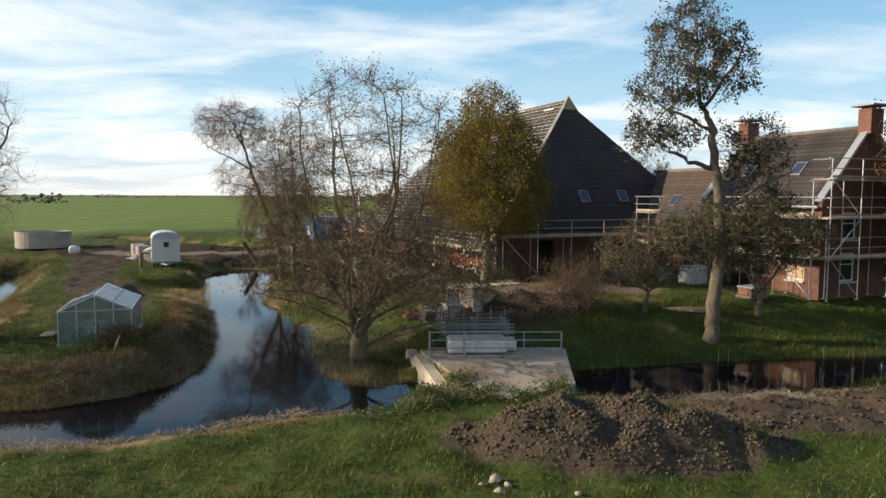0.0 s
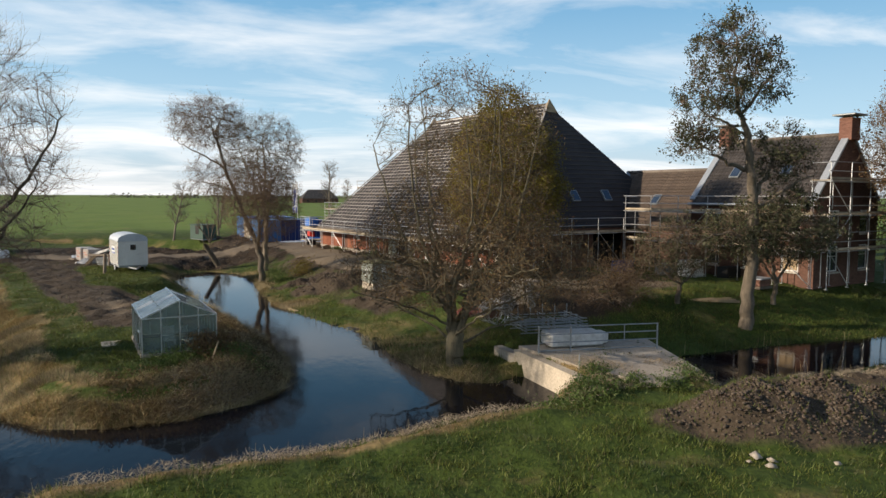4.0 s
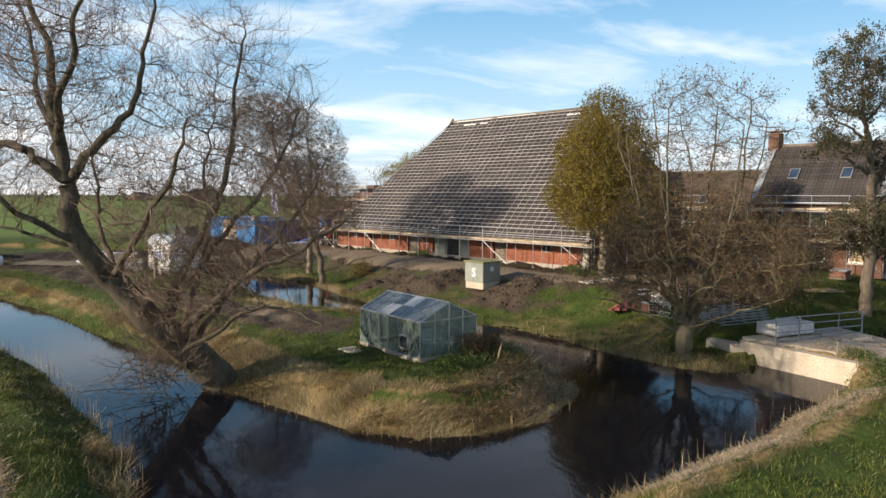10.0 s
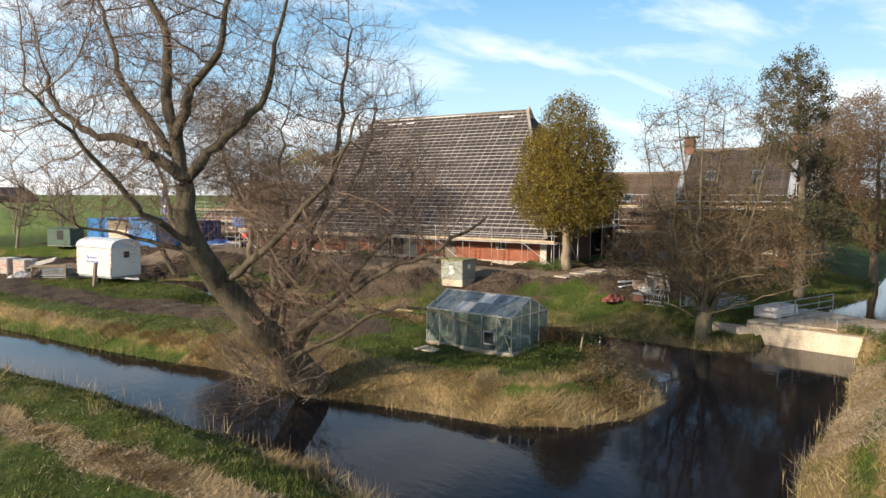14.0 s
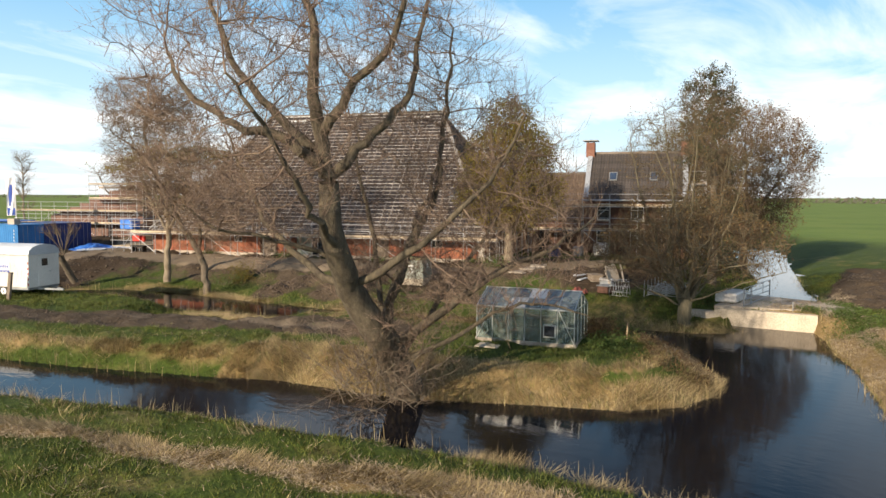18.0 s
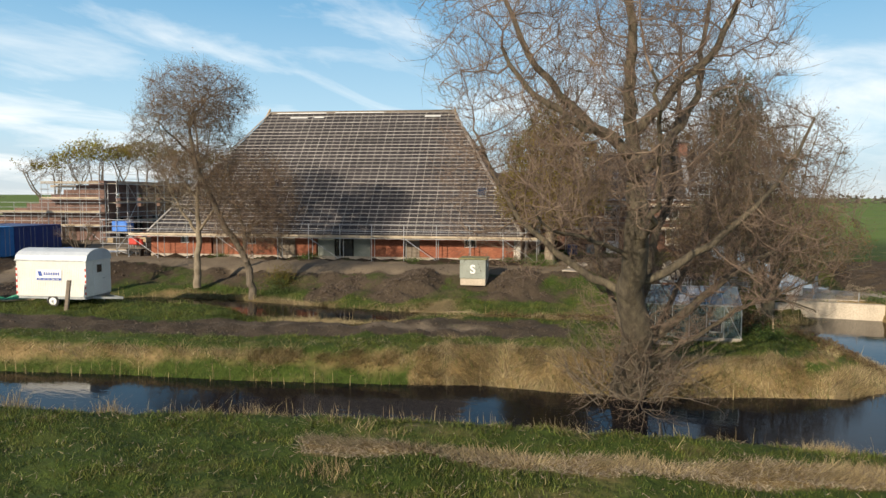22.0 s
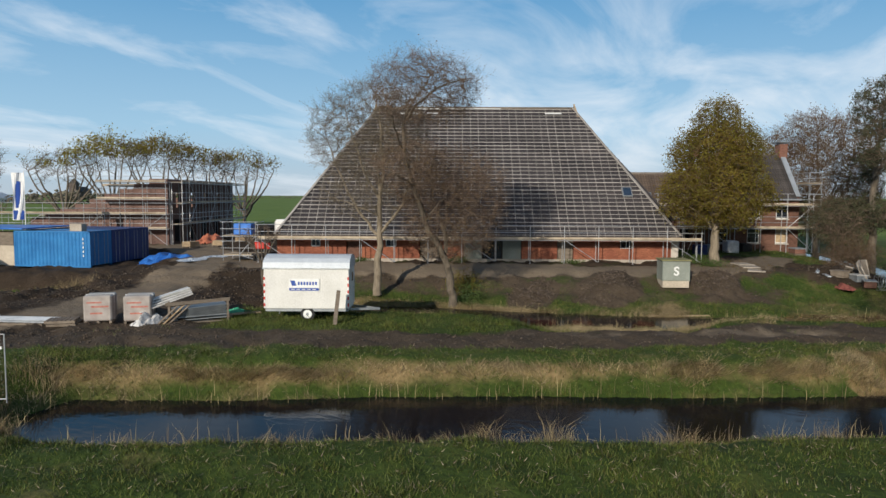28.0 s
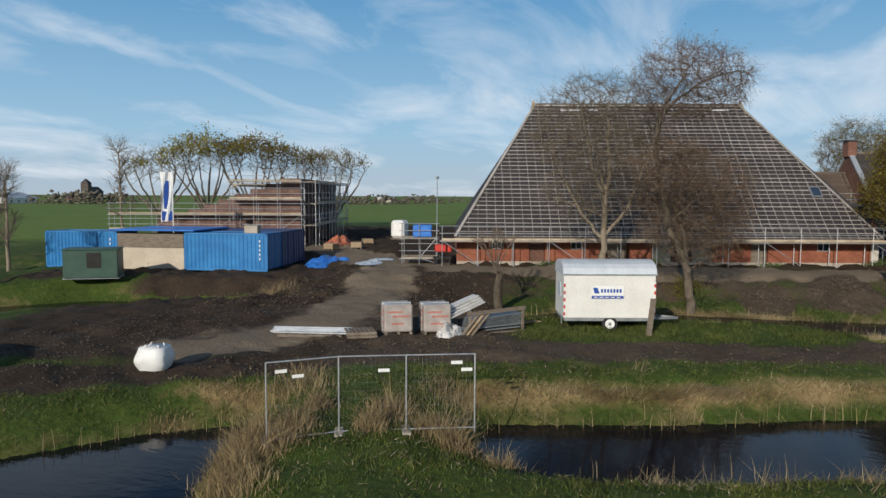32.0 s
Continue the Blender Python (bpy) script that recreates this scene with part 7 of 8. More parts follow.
def container(name, loc, turn, material, label, length=6.06, width=2.44, high=2.59):
    ob = thing(name, loc, turn, label, "container", "site containers")
    part("frame", Shape().box((0.06, 0.06, high / 2), (0.12, 0.12, high)).box((length - 0.06, 0.06, high / 2), (0.12, 0.12, high)).box((0.06, width - 0.06, high / 2), (0.12, 0.12, high)).box((length - 0.06, width - 0.06, high / 2), (0.12, 0.12, high))
         .box((length / 2, 0.06, 0.07), (length, 0.12, 0.14)).box((length / 2, width - 0.06, 0.07), (length, 0.12, 0.14)).box((length / 2, 0.06, high - 0.06), (length, 0.12, 0.12)).box((length / 2, width - 0.06, high - 0.06), (length, 0.12, 0.12)).box((0.06, width / 2, high - 0.06), (0.12, width, 0.12)).box((length - 0.06, width / 2, high - 0.06), (0.12, width, 0.12)), material, ob)

    def corr(x0, x1, y, n, flip):
        s = Shape()
        pts = []
        for k in range(n):
            a = x0 + (x1 - x0) * k / n
            w = (x1 - x0) / n
            pts += [(a, y), (a + w * 0.3, y), (a + w * 0.5, y + 0.04 * flip), (a + w * 0.8, y + 0.04 * flip)]
        pts.append((x1, y))
        for (xa, ya), (xb, yb) in zip(pts, pts[1:]):
            s.add([(xa, ya, 0.1), (xb, yb, 0.1), (xb, yb, high - 0.1), (xa, ya, high - 0.1)], [(0, 1, 2, 3)])
        return s
    part("side_wall", corr(0.1, length - 0.1, 0.03, 20, 1), material, ob, "corrugated steel wall")
    part("side_wall", corr(0.1, length - 0.1, width - 0.03, 20, -1), material, ob)
    part("end_wall", Shape().box((0.05, width / 2, high / 2), (0.04, width - 0.2, high - 0.2)), material, ob)
    for k in (0, 1):
        d_ = part("door", Shape().box((length - 0.05, width * (0.27 + 0.46 * k), high / 2), (0.05, width * 0.45, high - 0.26), bevel=0.01), material, ob)
        for q in (0.15, 0.32):
            part("lock_rod", Shape().tube((length - 0.005, width * (0.05 + 0.46 * k + q), 0.15), (length - 0.005, width * (0.05 + 0.46 * k + q), high - 0.15), 0.018), M_STEEL, d_)
    part("roof", Shape().box((length / 2, width / 2, high - 0.05), (length - 0.1, width - 0.1, 0.04)), material, ob)
    for k in range(5):
        part("marking", Shape().box((length - 0.55, -0.0, high * 0.9 - 0.28 - k * 0.3), (0.07, 0.012, 0.16)), M_WHITE, ob)
    return ob


CZ = -0.42
cdir = Vector((math.cos(radians(CT)), math.sin(radians(CT))))
cin = Vector((-math.sin(radians(CT)), math.cos(radians(CT))))
c0 = Vector((-17.35, 86.15))
container("container", (*c0, CZ), CT, M_BLUE, "bright blue corrugated shipping container")
container("container", (*(c0 + cin * 2.5), CZ), CT, M_DARKBLUE, "dark blue corrugated shipping container behind the bright one")
container("container", (*(c0 + cin * 5.0 - cdir * 0.1), CZ), CT, M_DARKBLUE, "dark blue corrugated shipping container beside the first")
container("container", (*(c0 - cdir * 10.6), CZ), CT, M_BLUE, "blue container at the end of the row", 5.6)
shel = thing("store_shelter", (*(c0 - cdir * 5.0), CZ), CT, "improvised store between containers under a blue roof", "shed")
part("board_wall", Shape().box((2.5, 0.05, 0.75), (4.95, 0.08, 1.5)), M_CONC_PALE, shel, "pale board front")
part("net", Shape().box((2.5, 0.0, 2.0), (4.95, 0.04, 0.95)), M_OLDWOOD, shel, "brown hanging net")
part("roof", Shape().box((2.6, 2.6, 2.72), (6.4, 5.4, 0.1), bevel=0.02), M_TARP, shel, "blue sheeted roof")
part("rear_wall", Shape().box((2.5, 2.4, 1.2), (4.95, 0.08, 2.4)), M_DARK, shel)
gen = thing("generator_box", (-24.85, 88.45, -0.42), math.degrees(math.atan2(-2.5, 2.0)), "dark green steel generator cabinet", "cabinet")
part("body", Shape().box((1.55, 0.9, 0.92), (3.1, 1.8, 1.72), bevel=0.03), M_GREEN, gen)
part("lid", Shape().box((1.55, 0.9, 1.82), (3.2, 1.9, 0.08), bevel=0.02), M_GREEN, gen)
part("grille", Shape().box((1.75, -0.01, 1.15), (0.8, 0.03, 0.95)), M_DARK, gen)
part("skid", Shape().box((1.55, 0.9, 0.04), (3.2, 1.6, 0.1)), M_STEEL, gen)
crate = thing("white_crate", (*(c0 + cdir * 4.8 + cin * 0.5), CZ + 2.59), CT, "pale box lying on the container roof", "box")
part("box", Shape().box((0, 0, 0.26), (0.95, 0.6, 0.52), bevel=0.02), M_CONC, crate)

flag = thing("banner_flag", (-12.0, 92.6, -0.45), 0, "tall white and blue banner flag on a pole", "flag")
part("pole", Shape().tube((0, 0, 0), (0, 0, 7.15), 0.045, 8, 0.03), M_WHITE, flag)
fs = Shape()
for i in range(7):
    for j in range(11):
        fs.v.append((-0.9 * i / 6 * 0.75, 0.9 * i / 6 * 0.6 + 0.08 * math.sin(i * 1.3 + j * 0.6), 3.1 + 3.9 * j / 10))
fs.f = [(i * 11 + j, (i + 1) * 11 + j, (i + 1) * 11 + j + 1, i * 11 + j + 1) for i in range(6) for j in range(10)]
bn = part("banner", fs, M_WHITE, flag)
sm = bn.modifiers.new("thick", "SOLIDIFY")
sm.thickness = 0.01
bs2 = Shape()
for z0, z1, a, b in ((3.15, 3.9, 0.1, 0.95), (4.1, 6.3, 0.35, 0.75)):
    for off in (-0.03, 0.03):
        bs2.add([(-0.675 * a, 0.54 * a + off, z0), (-0.675 * b, 0.54 * b + off, z0), (-0.675 * b, 0.54 * b + off, z1), (-0.675 * a, 0.54 * a + off, z1)], [(0, 1, 2, 3)])
part("lettering_bar", bs2, M_SKYBLUE, flag)

# ---- yard clutter ----
tp = thing("tarpaulin_heap", (-9.2, 79.8, gz(-9.2, 79.8, 0.0)), 15, "rumpled bright blue tarpaulin over a heap", "tarpaulin")
part("sheet", crumple(3.0, 1.7, 0.8, 12.0, 26), M_TARP, tp)
for k, (x, y) in enumerate(((-11.6, 74.8), (-8.6, 75.6))):
    q = thing("plastic_sheet", (x, y, gz(x, y, 0.0)), 20, "pale blue plastic sheet flat on the yard", "plastic", "sheets on the yard")
    part("sheet", crumple(1.5, 0.9, 0.12, 14.0 + k), M_TRAILER_ROOF, q)
oh = thing("orange_heap", (3.2, 87.0, gz(3.2, 87.0, 0.0)), 0, "heap under an orange-red cover by the new building", "heap")
part("cover", crumple(1.8, 1.2, 1.0, 17.0), M_ORANGE, oh)
for k, (x, y) in enumerate(((-2.2, 84.2), (0.4, 83.2), (5.5, 85.2))):
    pk = pallet("pallet", (x, y, gz(x, y, 0.0)), 20 * k, "loaded wooden pallet in the yard")
    ld = thing("board_stack", (x, y, gz(x, y, -0.13)), 20 * k, "stack of pale boards on a pallet", "timber stack", "yard stacks")
    for j in range(5):
        part("board", Shape().box((0, 0, 0.05 + j * 0.09), (1.15, 0.95, 0.07)), M_WOOD, ld)
sb = thing("blue_crate", at_barn(31.6, -0.3, 1.9), BARN_TURN, "blue plastic crate on the corner scaffold", "crate")
part("crate", Shape().box((0.2, 0.3, 0.42), (1.3, 1.0, 0.82), bevel=0.03), M_TARP, sb)
mx_ = thing("red_machine", at_barn(30.4, 0.6, 0.0), BARN_TURN, "small red site machine under the corner scaffold", "machine")
part("frame", Shape().box((0, 0, 0.5), (1.3, 0.6, 0.12)).box((-0.5, 0, 0.25), (0.1, 0.5, 0.5)).box((0.5, 0, 0.25), (0.1, 0.5, 0.5)), M_DARK, mx_)
part("hood", Shape().box((0.1, 0, 1.15), (0.8, 0.5, 0.5), bevel=0.06), M_RED, mx_)
part("lamp", Shape().tube((-0.5, 0, 0.9), (-0.5, 0, 1.35), 0.16, 10), M_RED, mx_)
tk = thing("white_tank", (13.6, 86.0, gz(13.6, 86.0, 0.0)), 10, "white plastic tank on a pallet in the yard", "tank")
part("tank", Shape().box((0, 0, 1.2), (1.9, 1.5, 1.9), bevel=0.25), M_WHITE, tk)
part("base", Shape().box((0, 0, 0.12), (2.0, 1.6, 0.24)), M_OLDWOOD, tk)
ms_ = thing("lattice_mast", (22, 85.5, gz(22, 85.5, 0.0)), 0, "thin steel mast behind the barn", "mast")
part("mast", Shape().tube((0, 0, 0), (0, 0, 7.0), 0.07, 6, 0.05), M_STEEL, ms_)
part("head", Shape().box((0, 0, 6.9), (0.4, 0.3, 0.3), bevel=0.04), M_STEEL, ms_)
tank = thing("round_basin", (-44.4, 74.4, -0.75), 0, "low round grey concrete basin in the meadow", "tank")
ts_ = Shape()
for i in range(32):
    a0 = 2 * math.pi * i / 32
    ts_.v += [(r * math.cos(a0), r * math.sin(a0), z) for r, z in ((2.75, 0), (2.75, 1.75), (2.6, 1.75), (2.6, 0.0))]
    for k in range(4):
        o, o2, k2 = 4 * i, 4 * ((i + 1) % 32), (k + 1) % 4
        ts_.f.append((o + k, o2 + k, o2 + k2, o + k2))
part("ring_wall", ts_, M_CONC, tank, "", False)
part("cover", Shape().tube((0, 0, 1.2), (0, 0, 1.25), 2.6, 32), M_TRAILER_ROOF, tank)

# ---- bridge ----
br = thing("bridge", (0, 0, 0), 0, "flat concrete farm bridge with a pale side wall", "bridge")
part("deck", Shape().poly([(-0.2, 24.4, -1.12), (0.95, 21.2, -1.12), (2.3, 18.7, -1.12), (3.1, 18.4, -1.12), (4.9, 19.9, -1.12), (5.35, 24.9, -1.12)], 0.36), M_CONC, br, "worn grey concrete deck")
part("side_wall", Shape().poly([(-0.42, 24.3, -2.6), (0.62, 19.65, -2.6), (1.0, 19.75, -2.6), (-0.04, 24.4, -2.6)], 1.72), M_CONC_PALE, br, "pale stained concrete abutment")
part("wing_wall", Shape().poly([(-0.42, 24.3, -2.6), (-0.05, 24.4, -2.6), (-0.5, 25.9, -2.6), (-0.85, 25.8, -2.6)], 1.55), M_CONC, br)
part("far_wall", Shape().poly([(4.7, 20.2, -2.6), (5.0, 20.2, -2.6), (5.3, 24.8, -2.6), (5.0, 24.8, -2.6)], 1.5), M_CONC, br)
gate = thing("bridge_gate", (0.2, 23.05, -0.77), 2.0, "grey steel tube barrier across the bridge", "gate")
for x in (0.0, 1.25, 4.75):
    part("post", Shape().tube((x, 0, 0), (x, 0, 1.0), 0.035, 8), M_STEEL, gate)
for z in (0.08, 0.38, 0.68, 0.97):
    part("rail", Shape().tube((0, 0, z), (4.75, 0, z + 0.02), 0.022, 8), M_STEEL, gate)
part("strut", Shape().tube((3.4, 0, 0.38), (3.4, 0, 0.97), 0.02, 6), M_STEEL, gate)
bol = thing("steel_bollard", (1.0, 20.9, -0.9), 0, "short thin steel stake on the bridge edge", "post")
part("stake", Shape().tube((0, 0, 0), (0, 0, 0.55), 0.025, 6), M_STEEL, bol)
wb = thing("stone_pack", (1.95, 24.0, -0.74), 5, "white-wrapped pack of paving slabs on the bridge", "pallet")
part("pack", Shape().box((0, 0.3, 0.27), (2.2, 1.1, 0.5), bevel=0.06), M_PLASTIC, wb)
part("side_pack", Shape().box((1.25, 0.5, 0.22), (0.5, 0.7, 0.4), bevel=0.05), M_PLASTIC, wb)
rack = thing("steel_rack", (1.9, 27.6, gz(1.9, 27.6, 0.0)), 6, "stack of grey steel scaffold frames", "frames")
for j in range(5):
    z = 0.10 + j * 0.12
    for y in (-1.0 + 0.07 * j, 0.2, 1.0 - 0.05 * j):
        part("rail", Shape().tube((-1.6 + 0.1 * (j % 2), y, z), (1.6, y + 0.05, z), 0.025), M_STEEL, rack)
    for x in (-1.3, 0, 1.3):
        part("rung", Shape().tube((x, -1.0, z + 0.05), (x, 1.0, z + 0.05), 0.022), M_STEEL, rack)
for x in (-1.5, -0.9, -0.3, 0.3, 0.9, 1.5):
    part("upright", Shape().tube((x, 1.15, 0), (x, 1.15, 0.95), 0.026), M_STEEL, rack)
for k, (x, y) in enumerate(((0.1, 30.9), (1.0, 31.4), (1.5, 32.4))):
    cr = thing("crate", (x, y, gz(x, y, 0.0)), 25 * k, ("old red crate with a grey lid", "grey-blue crate of rubble", "stack of wooden slats")[k] + " on the bank", "crate")
    part("box", Shape().box((0, 0, 0.2), (0.9, 0.7, 0.4), bevel=0.03), (M_BRICK_DARK, M_STEEL, M_OLDWOOD)[k], cr)
    part("lid", Shape().box((0, 0, 0.43), (0.98, 0.78, 0.06), bevel=0.02), (M_STEEL, M_PLASTIC, M_OLDWOOD)[k], cr)
wpk = thing("wrapped_pack", (15.1, 39.6, gz(15.1, 39.6, 0.0)), 20, "white-wrapped building pack by the farmhouse", "pack")
part("pack", Shape().box((0, 0, 0.55), (1.4, 1.0, 1.1), bevel=0.08), M_PLASTIC, wpk)
wp2 = thing("tile_pallet", (16.4, 34.4, gz(16.4, 34.4, 0.0)), 25, "pallet of old roof tiles on the lawn", "pallet")
part("pallet", Shape().box((0, 0, 0.07), (1.2, 1.0, 0.14)), M_OLDWOOD, wp2)
part("tiles", Shape().box((0, 0, 0.33), (1.1, 0.9, 0.38), bevel=0.04), M_CHIMNEY, wp2)
part("cover_sheet", Shape().box((0.02, 0, 0.56), (1.2, 1.0, 0.09), turn=4, bevel=0.03), M_ZINC, wp2, "grey sheet laid over the tiles")
for k in range(5):
    bd = thing("timber_beam", (12.2 + 0.2 * k, 32.2 + 0.25 * k, gz(12.3, 32.5, 0.0)), 12 * k - 20, "pale loose timber beam on the grass", "timber", "loose beams")
    part("beam", Shape().box((0, 0, 0.07), (3.0 - 0.3 * k, 0.14, 0.12)), M_WOOD, bd)
for k, (x, y, w_) in enumerate(((17.2, 38.6, 1.6), (14.2, 41.2, 1.2), (11.5, 41.8, 1.4))):
    q = thing("tool_box", (x, y, gz(x, y, 0.0)), 24, "dark stored site goods under the scaffold", "goods", "goods under the scaffold")
    part("box", Shape().box((0, 0, 0.4), (w_, 0.8, 0.8), bevel=0.05), (M_DARK, M_STEEL, M_DARKBLUE)[k], q)
for k in range(3):
    pv = thing("slab_stack", (0.6 + 1.7 * k, 37.3 + 0.5 * k, gz(0.6 + 1.7 * k, 37.3 + 0.5 * k, 0.01)), 15 * k, "old pale paving slabs lying in the yard", "slab", "yard slabs")
    part("slab", Shape().box((0, 0, 0.05), (1.5, 1.1, 0.09), bevel=0.02), M_CONC, pv)
edge_b = thing("bank_board", (-10.2, 41.0, gz(-10.2, 41.0, -0.02)), -62, "long pale board lying on the moat bank", "board")
part("board", Shape().box((0, 0, 0.02), (3.4, 0.2, 0.05)), M_WOOD, edge_b)

roll_ = thing("fencing_roll", (0.05, 30.0, gz(0.05, 30.0, -0.02)), 20, "loose roll of grey wire fencing lying on the bank", "fencing")
coil = Shape()
for k in range(7):
    rad_, y_ = 0.52 - 0.035 * (k % 3), -0.5 + 0.165 * k
    ring = [(rad_ * math.cos(a * math.pi / 9) + 0.03 * math.sin(k * 2.1), y_ + 0.05 * math.sin(a * 0.7 + k), 0.5 + rad_ * math.sin(a * math.pi / 9)) for a in range(18)]
    for a in range(18):
        coil.tube(ring[a], ring[(a + 1) % 18], 0.014, 5)
part("coil", coil, M_TUBE, roll_)
for a in range(9):
    c_, n_ = 0.5 * math.cos(a * math.pi / 4.5), 0.5 * math.sin(a * math.pi / 4.5)
    part("stay_wire", Shape().tube((c_, -0.52, 0.5 + n_), (c_ * 0.96, 0.52, 0.5 + n_ * 0.96), 0.01, 5), M_TUBE, roll_)
for k, (x, y, w_, h_, tilt_, turn_) in enumerate(((0.95, 30.9, 0.75, 1.25, 22, 10), (1.55, 31.1, 0.9, 1.05, -18, -14), (2.15, 30.8, 0.55, 1.2, 12, 30), (2.7, 31.6, 0.9, 0.5, 70, 8))):
    sl = thing("stone_slab", (x, y, gz(x, y, 0.02)), turn_, "broken pale stone slab propped behind the steel frames", "slab", "broken slabs by the bridge")
    ob = part("slab", Shape().box((0, 0, h_ / 2), (w_, 0.09, h_), bevel=0.03), M_CONC, sl)
    ob.rotation_euler = (radians(-abs(tilt_)), radians(tilt_ * 0.4), 0)
rh = thing("red_sack_heap", (-0.63, 32.3, gz(-0.63, 32.3, 0.0)), 15, "flattened heap of red plastic sacking on the bank", "sacking")
part("sacking", crumple(1.1, 0.5, 0.34, 23.0), mat("faded_red_sacking", (0.17, 0.045, 0.035), (0.30, 0.10, 0.075), 4, 0.75, 0.4), rh)
for k, (x, y, a_) in enumerate(((1.7, 33.2, 8), (2.3, 33.6, -6), (2.0, 34.2, 3))):
    q = thing("pale_plank", (x, y, gz(x, y, -0.03)), a_, "pale blue-grey plank lying on the trodden yard", "plank", "planks on the yard")
    part("board", Shape().beam((-1.1, 0, 0.02), (1.1, 0.05, 0.05), 0.22, 0.05), M_TRAILER_ROOF, q)

# ---- grass, dead grass, reeds and clods: uncountable stuff ----
rv = np.random.RandomState(77)


def blades(x, y, z, h, w, lean, rng, fine=True):
    """Thin pointed blades bent over: one triangle each when fine, three otherwise."""
    n = len(x)
    a = rng.uniform(0, 2 * np.pi, n)
    dx, dy = np.cos(a) * w / 2, np.sin(a) * w / 2
    b = rng.uniform(0, 2 * np.pi, n)
    k = lean * h * rng.uniform(0.2, 1.0, n)
    lx, ly = np.cos(b) * k, np.sin(b) * k
    tip = np.stack([x + lx, y + ly, z + h], 1)
    base = [np.stack([x - dx, y - dy, z], 1), np.stack([x + dx, y + dy, z], 1)]
    if fine:
        v = np.stack([*base, tip], 1)
        return v.reshape(-1, 3), np.arange(n * 3).reshape(-1, 3)
    mid = [np.stack([x + lx * 0.3 + s * dx * 0.8, y + ly * 0.3 + s * dy * 0.8, z + h * 0.62], 1) for s in (-1, 1)]
    v = np.stack([*base, *mid, tip], 1)
    o = (np.arange(n) * 5)[:, None]
    f = np.concatenate([o + [0, 1, 3], o + [0, 3, 2], o + [2, 3, 4]], 1).reshape(-1, 3)
    return v.reshape(-1, 3), f


NEAR_LINE = [(10, 11), (-12, 11), (-24, 16), (-33, 32), (-42, 52), (-44, 62)]
N_TRY = 2600000
sx = rv.uniform(-56, 26, N_TRY)
sy = rv.uniform(5, 76, N_TRY)
keep = (seg_dist(sx, sy, NEAR_LINE, False) < 34)
sx, sy = sx[keep], sy[keep]
sh, s_mud, s_path, s_dry, s_far, s_d = zones(sx, sy)
line_d = seg_dist(sx, sy, NEAR_LINE, False)
dens = np.clip(1.25 - line_d / 30.0, 0.12, 1.0)
tuft = value_noise(sx, sy, 1.6, 21) * 0.5 + value_noise(sx, sy, 0.5, 22) * 0.5
roll = rv.rand(len(sx))
is_dry = s_dry + 0.28 * tuft + rv.normal(0, 0.10, len(sx)) > 0.56
bare = (s_mud + 0.25 * tuft > 0.52) | (s_path > 0.5)
g = (~is_dry) & (~bare) & (s_d > 0.05) & (roll < dens * (0.5 + 0.75 * tuft))
hh = (0.055 + 0.095 * rv.rand(g.sum())) * (1 + 0.8 * np.clip(tuft[g], 0, 1)) * (1 + 0.5 * (line_d[g] > 14))
v, f = blades(sx[g], sy[g], sh[g] - 0.02, hh, 0.014 + 0.018 * rv.rand(g.sum()), 1.0, rv)
tagged(new("grass", raw_mesh("grass", v, f, M_GRASS_BLADE)), "short green autumn grass in uneven tufts", "grass", kind="stuff")
g = is_dry & (~bare) & (s_d > -0.25) & (roll < dens * (0.75 + 0.4 * tuft))
hh = (0.10 + 0.24 * rv.rand(g.sum()) ** 1.5) * (1 + 0.9 * np.clip(tuft[g], 0, 1)) * np.where(s_d[g] < 1.6, 1.1, 0.6) * np.where((sy[g] < 22) & (sx[g] > -12.5), 0.5, 1.0) * (0.75 + 0.5 * value_noise(sx[g], sy[g], 0.8, 51))
v, f = blades(sx[g], sy[g], sh[g] - 0.03, hh, 0.010 + 0.014 * rv.rand(g.sum()), 2.0, rv)
tagged(new("dead_grass", raw_mesh("dead_grass", v, f, M_DRY_BLADE)), "straw-coloured dead grass on the ditch banks", "grass", kind="stuff")
# long dead grass combed over in mats on the spit and its banks
mx_, my_ = rv.uniform(-39, -8, 1300000), rv.uniform(18, 58, 1300000)
mh_, mm_, mp_, md_, _, mw_ = zones(mx_, my_)
mt_ = value_noise(mx_, my_, 1.3, 61) * 0.6 + value_noise(mx_, my_, 0.45, 62) * 0.5
ok = (md_ + 0.3 * mt_ + rv.normal(0, 0.08, len(mx_)) > 0.58) & (mm_ < 0.5) & (mw_ > -0.1) & (mw_ < 4) & (rv.rand(len(mx_)) < 0.8 + 0.4 * mt_)
mx_, my_, mh_, mt_ = mx_[ok], my_[ok], mh_[ok], mt_[ok]
comb = 3.0 * value_noise(mx_, my_, 1.7, 63) + rv.normal(0, 0.5, len(mx_))
ln_ = (0.16 + 0.34 * rv.rand(len(mx_))) * (1 + 0.5 * np.clip(mt_, -0.5, 1))
foot_ = np.stack([mx_, my_, mh_ - 0.02], 1)
top_ = foot_ + np.stack([np.cos(comb) * ln_ * 0.9, np.sin(comb) * ln_ * 0.9, 0.06 + ln_ * 0.55 * rv.rand(len(mx_))], 1)
side_ = np.stack([-np.sin(comb), np.cos(comb), np.zeros(len(mx_))], 1) * (0.006 + 0.007 * rv.rand(len(mx_)))[:, None]
v = np.stack([foot_ - side_, foot_ + side_, top_], 1).reshape(-1, 3)
tagged(new("matted_grass", raw_mesh("matted_grass", v, np.arange(len(v)).reshape(-1, 3), M_DRY_BLADE)), "long dead grass lying over in mats on the banks", "grass", kind="stuff")
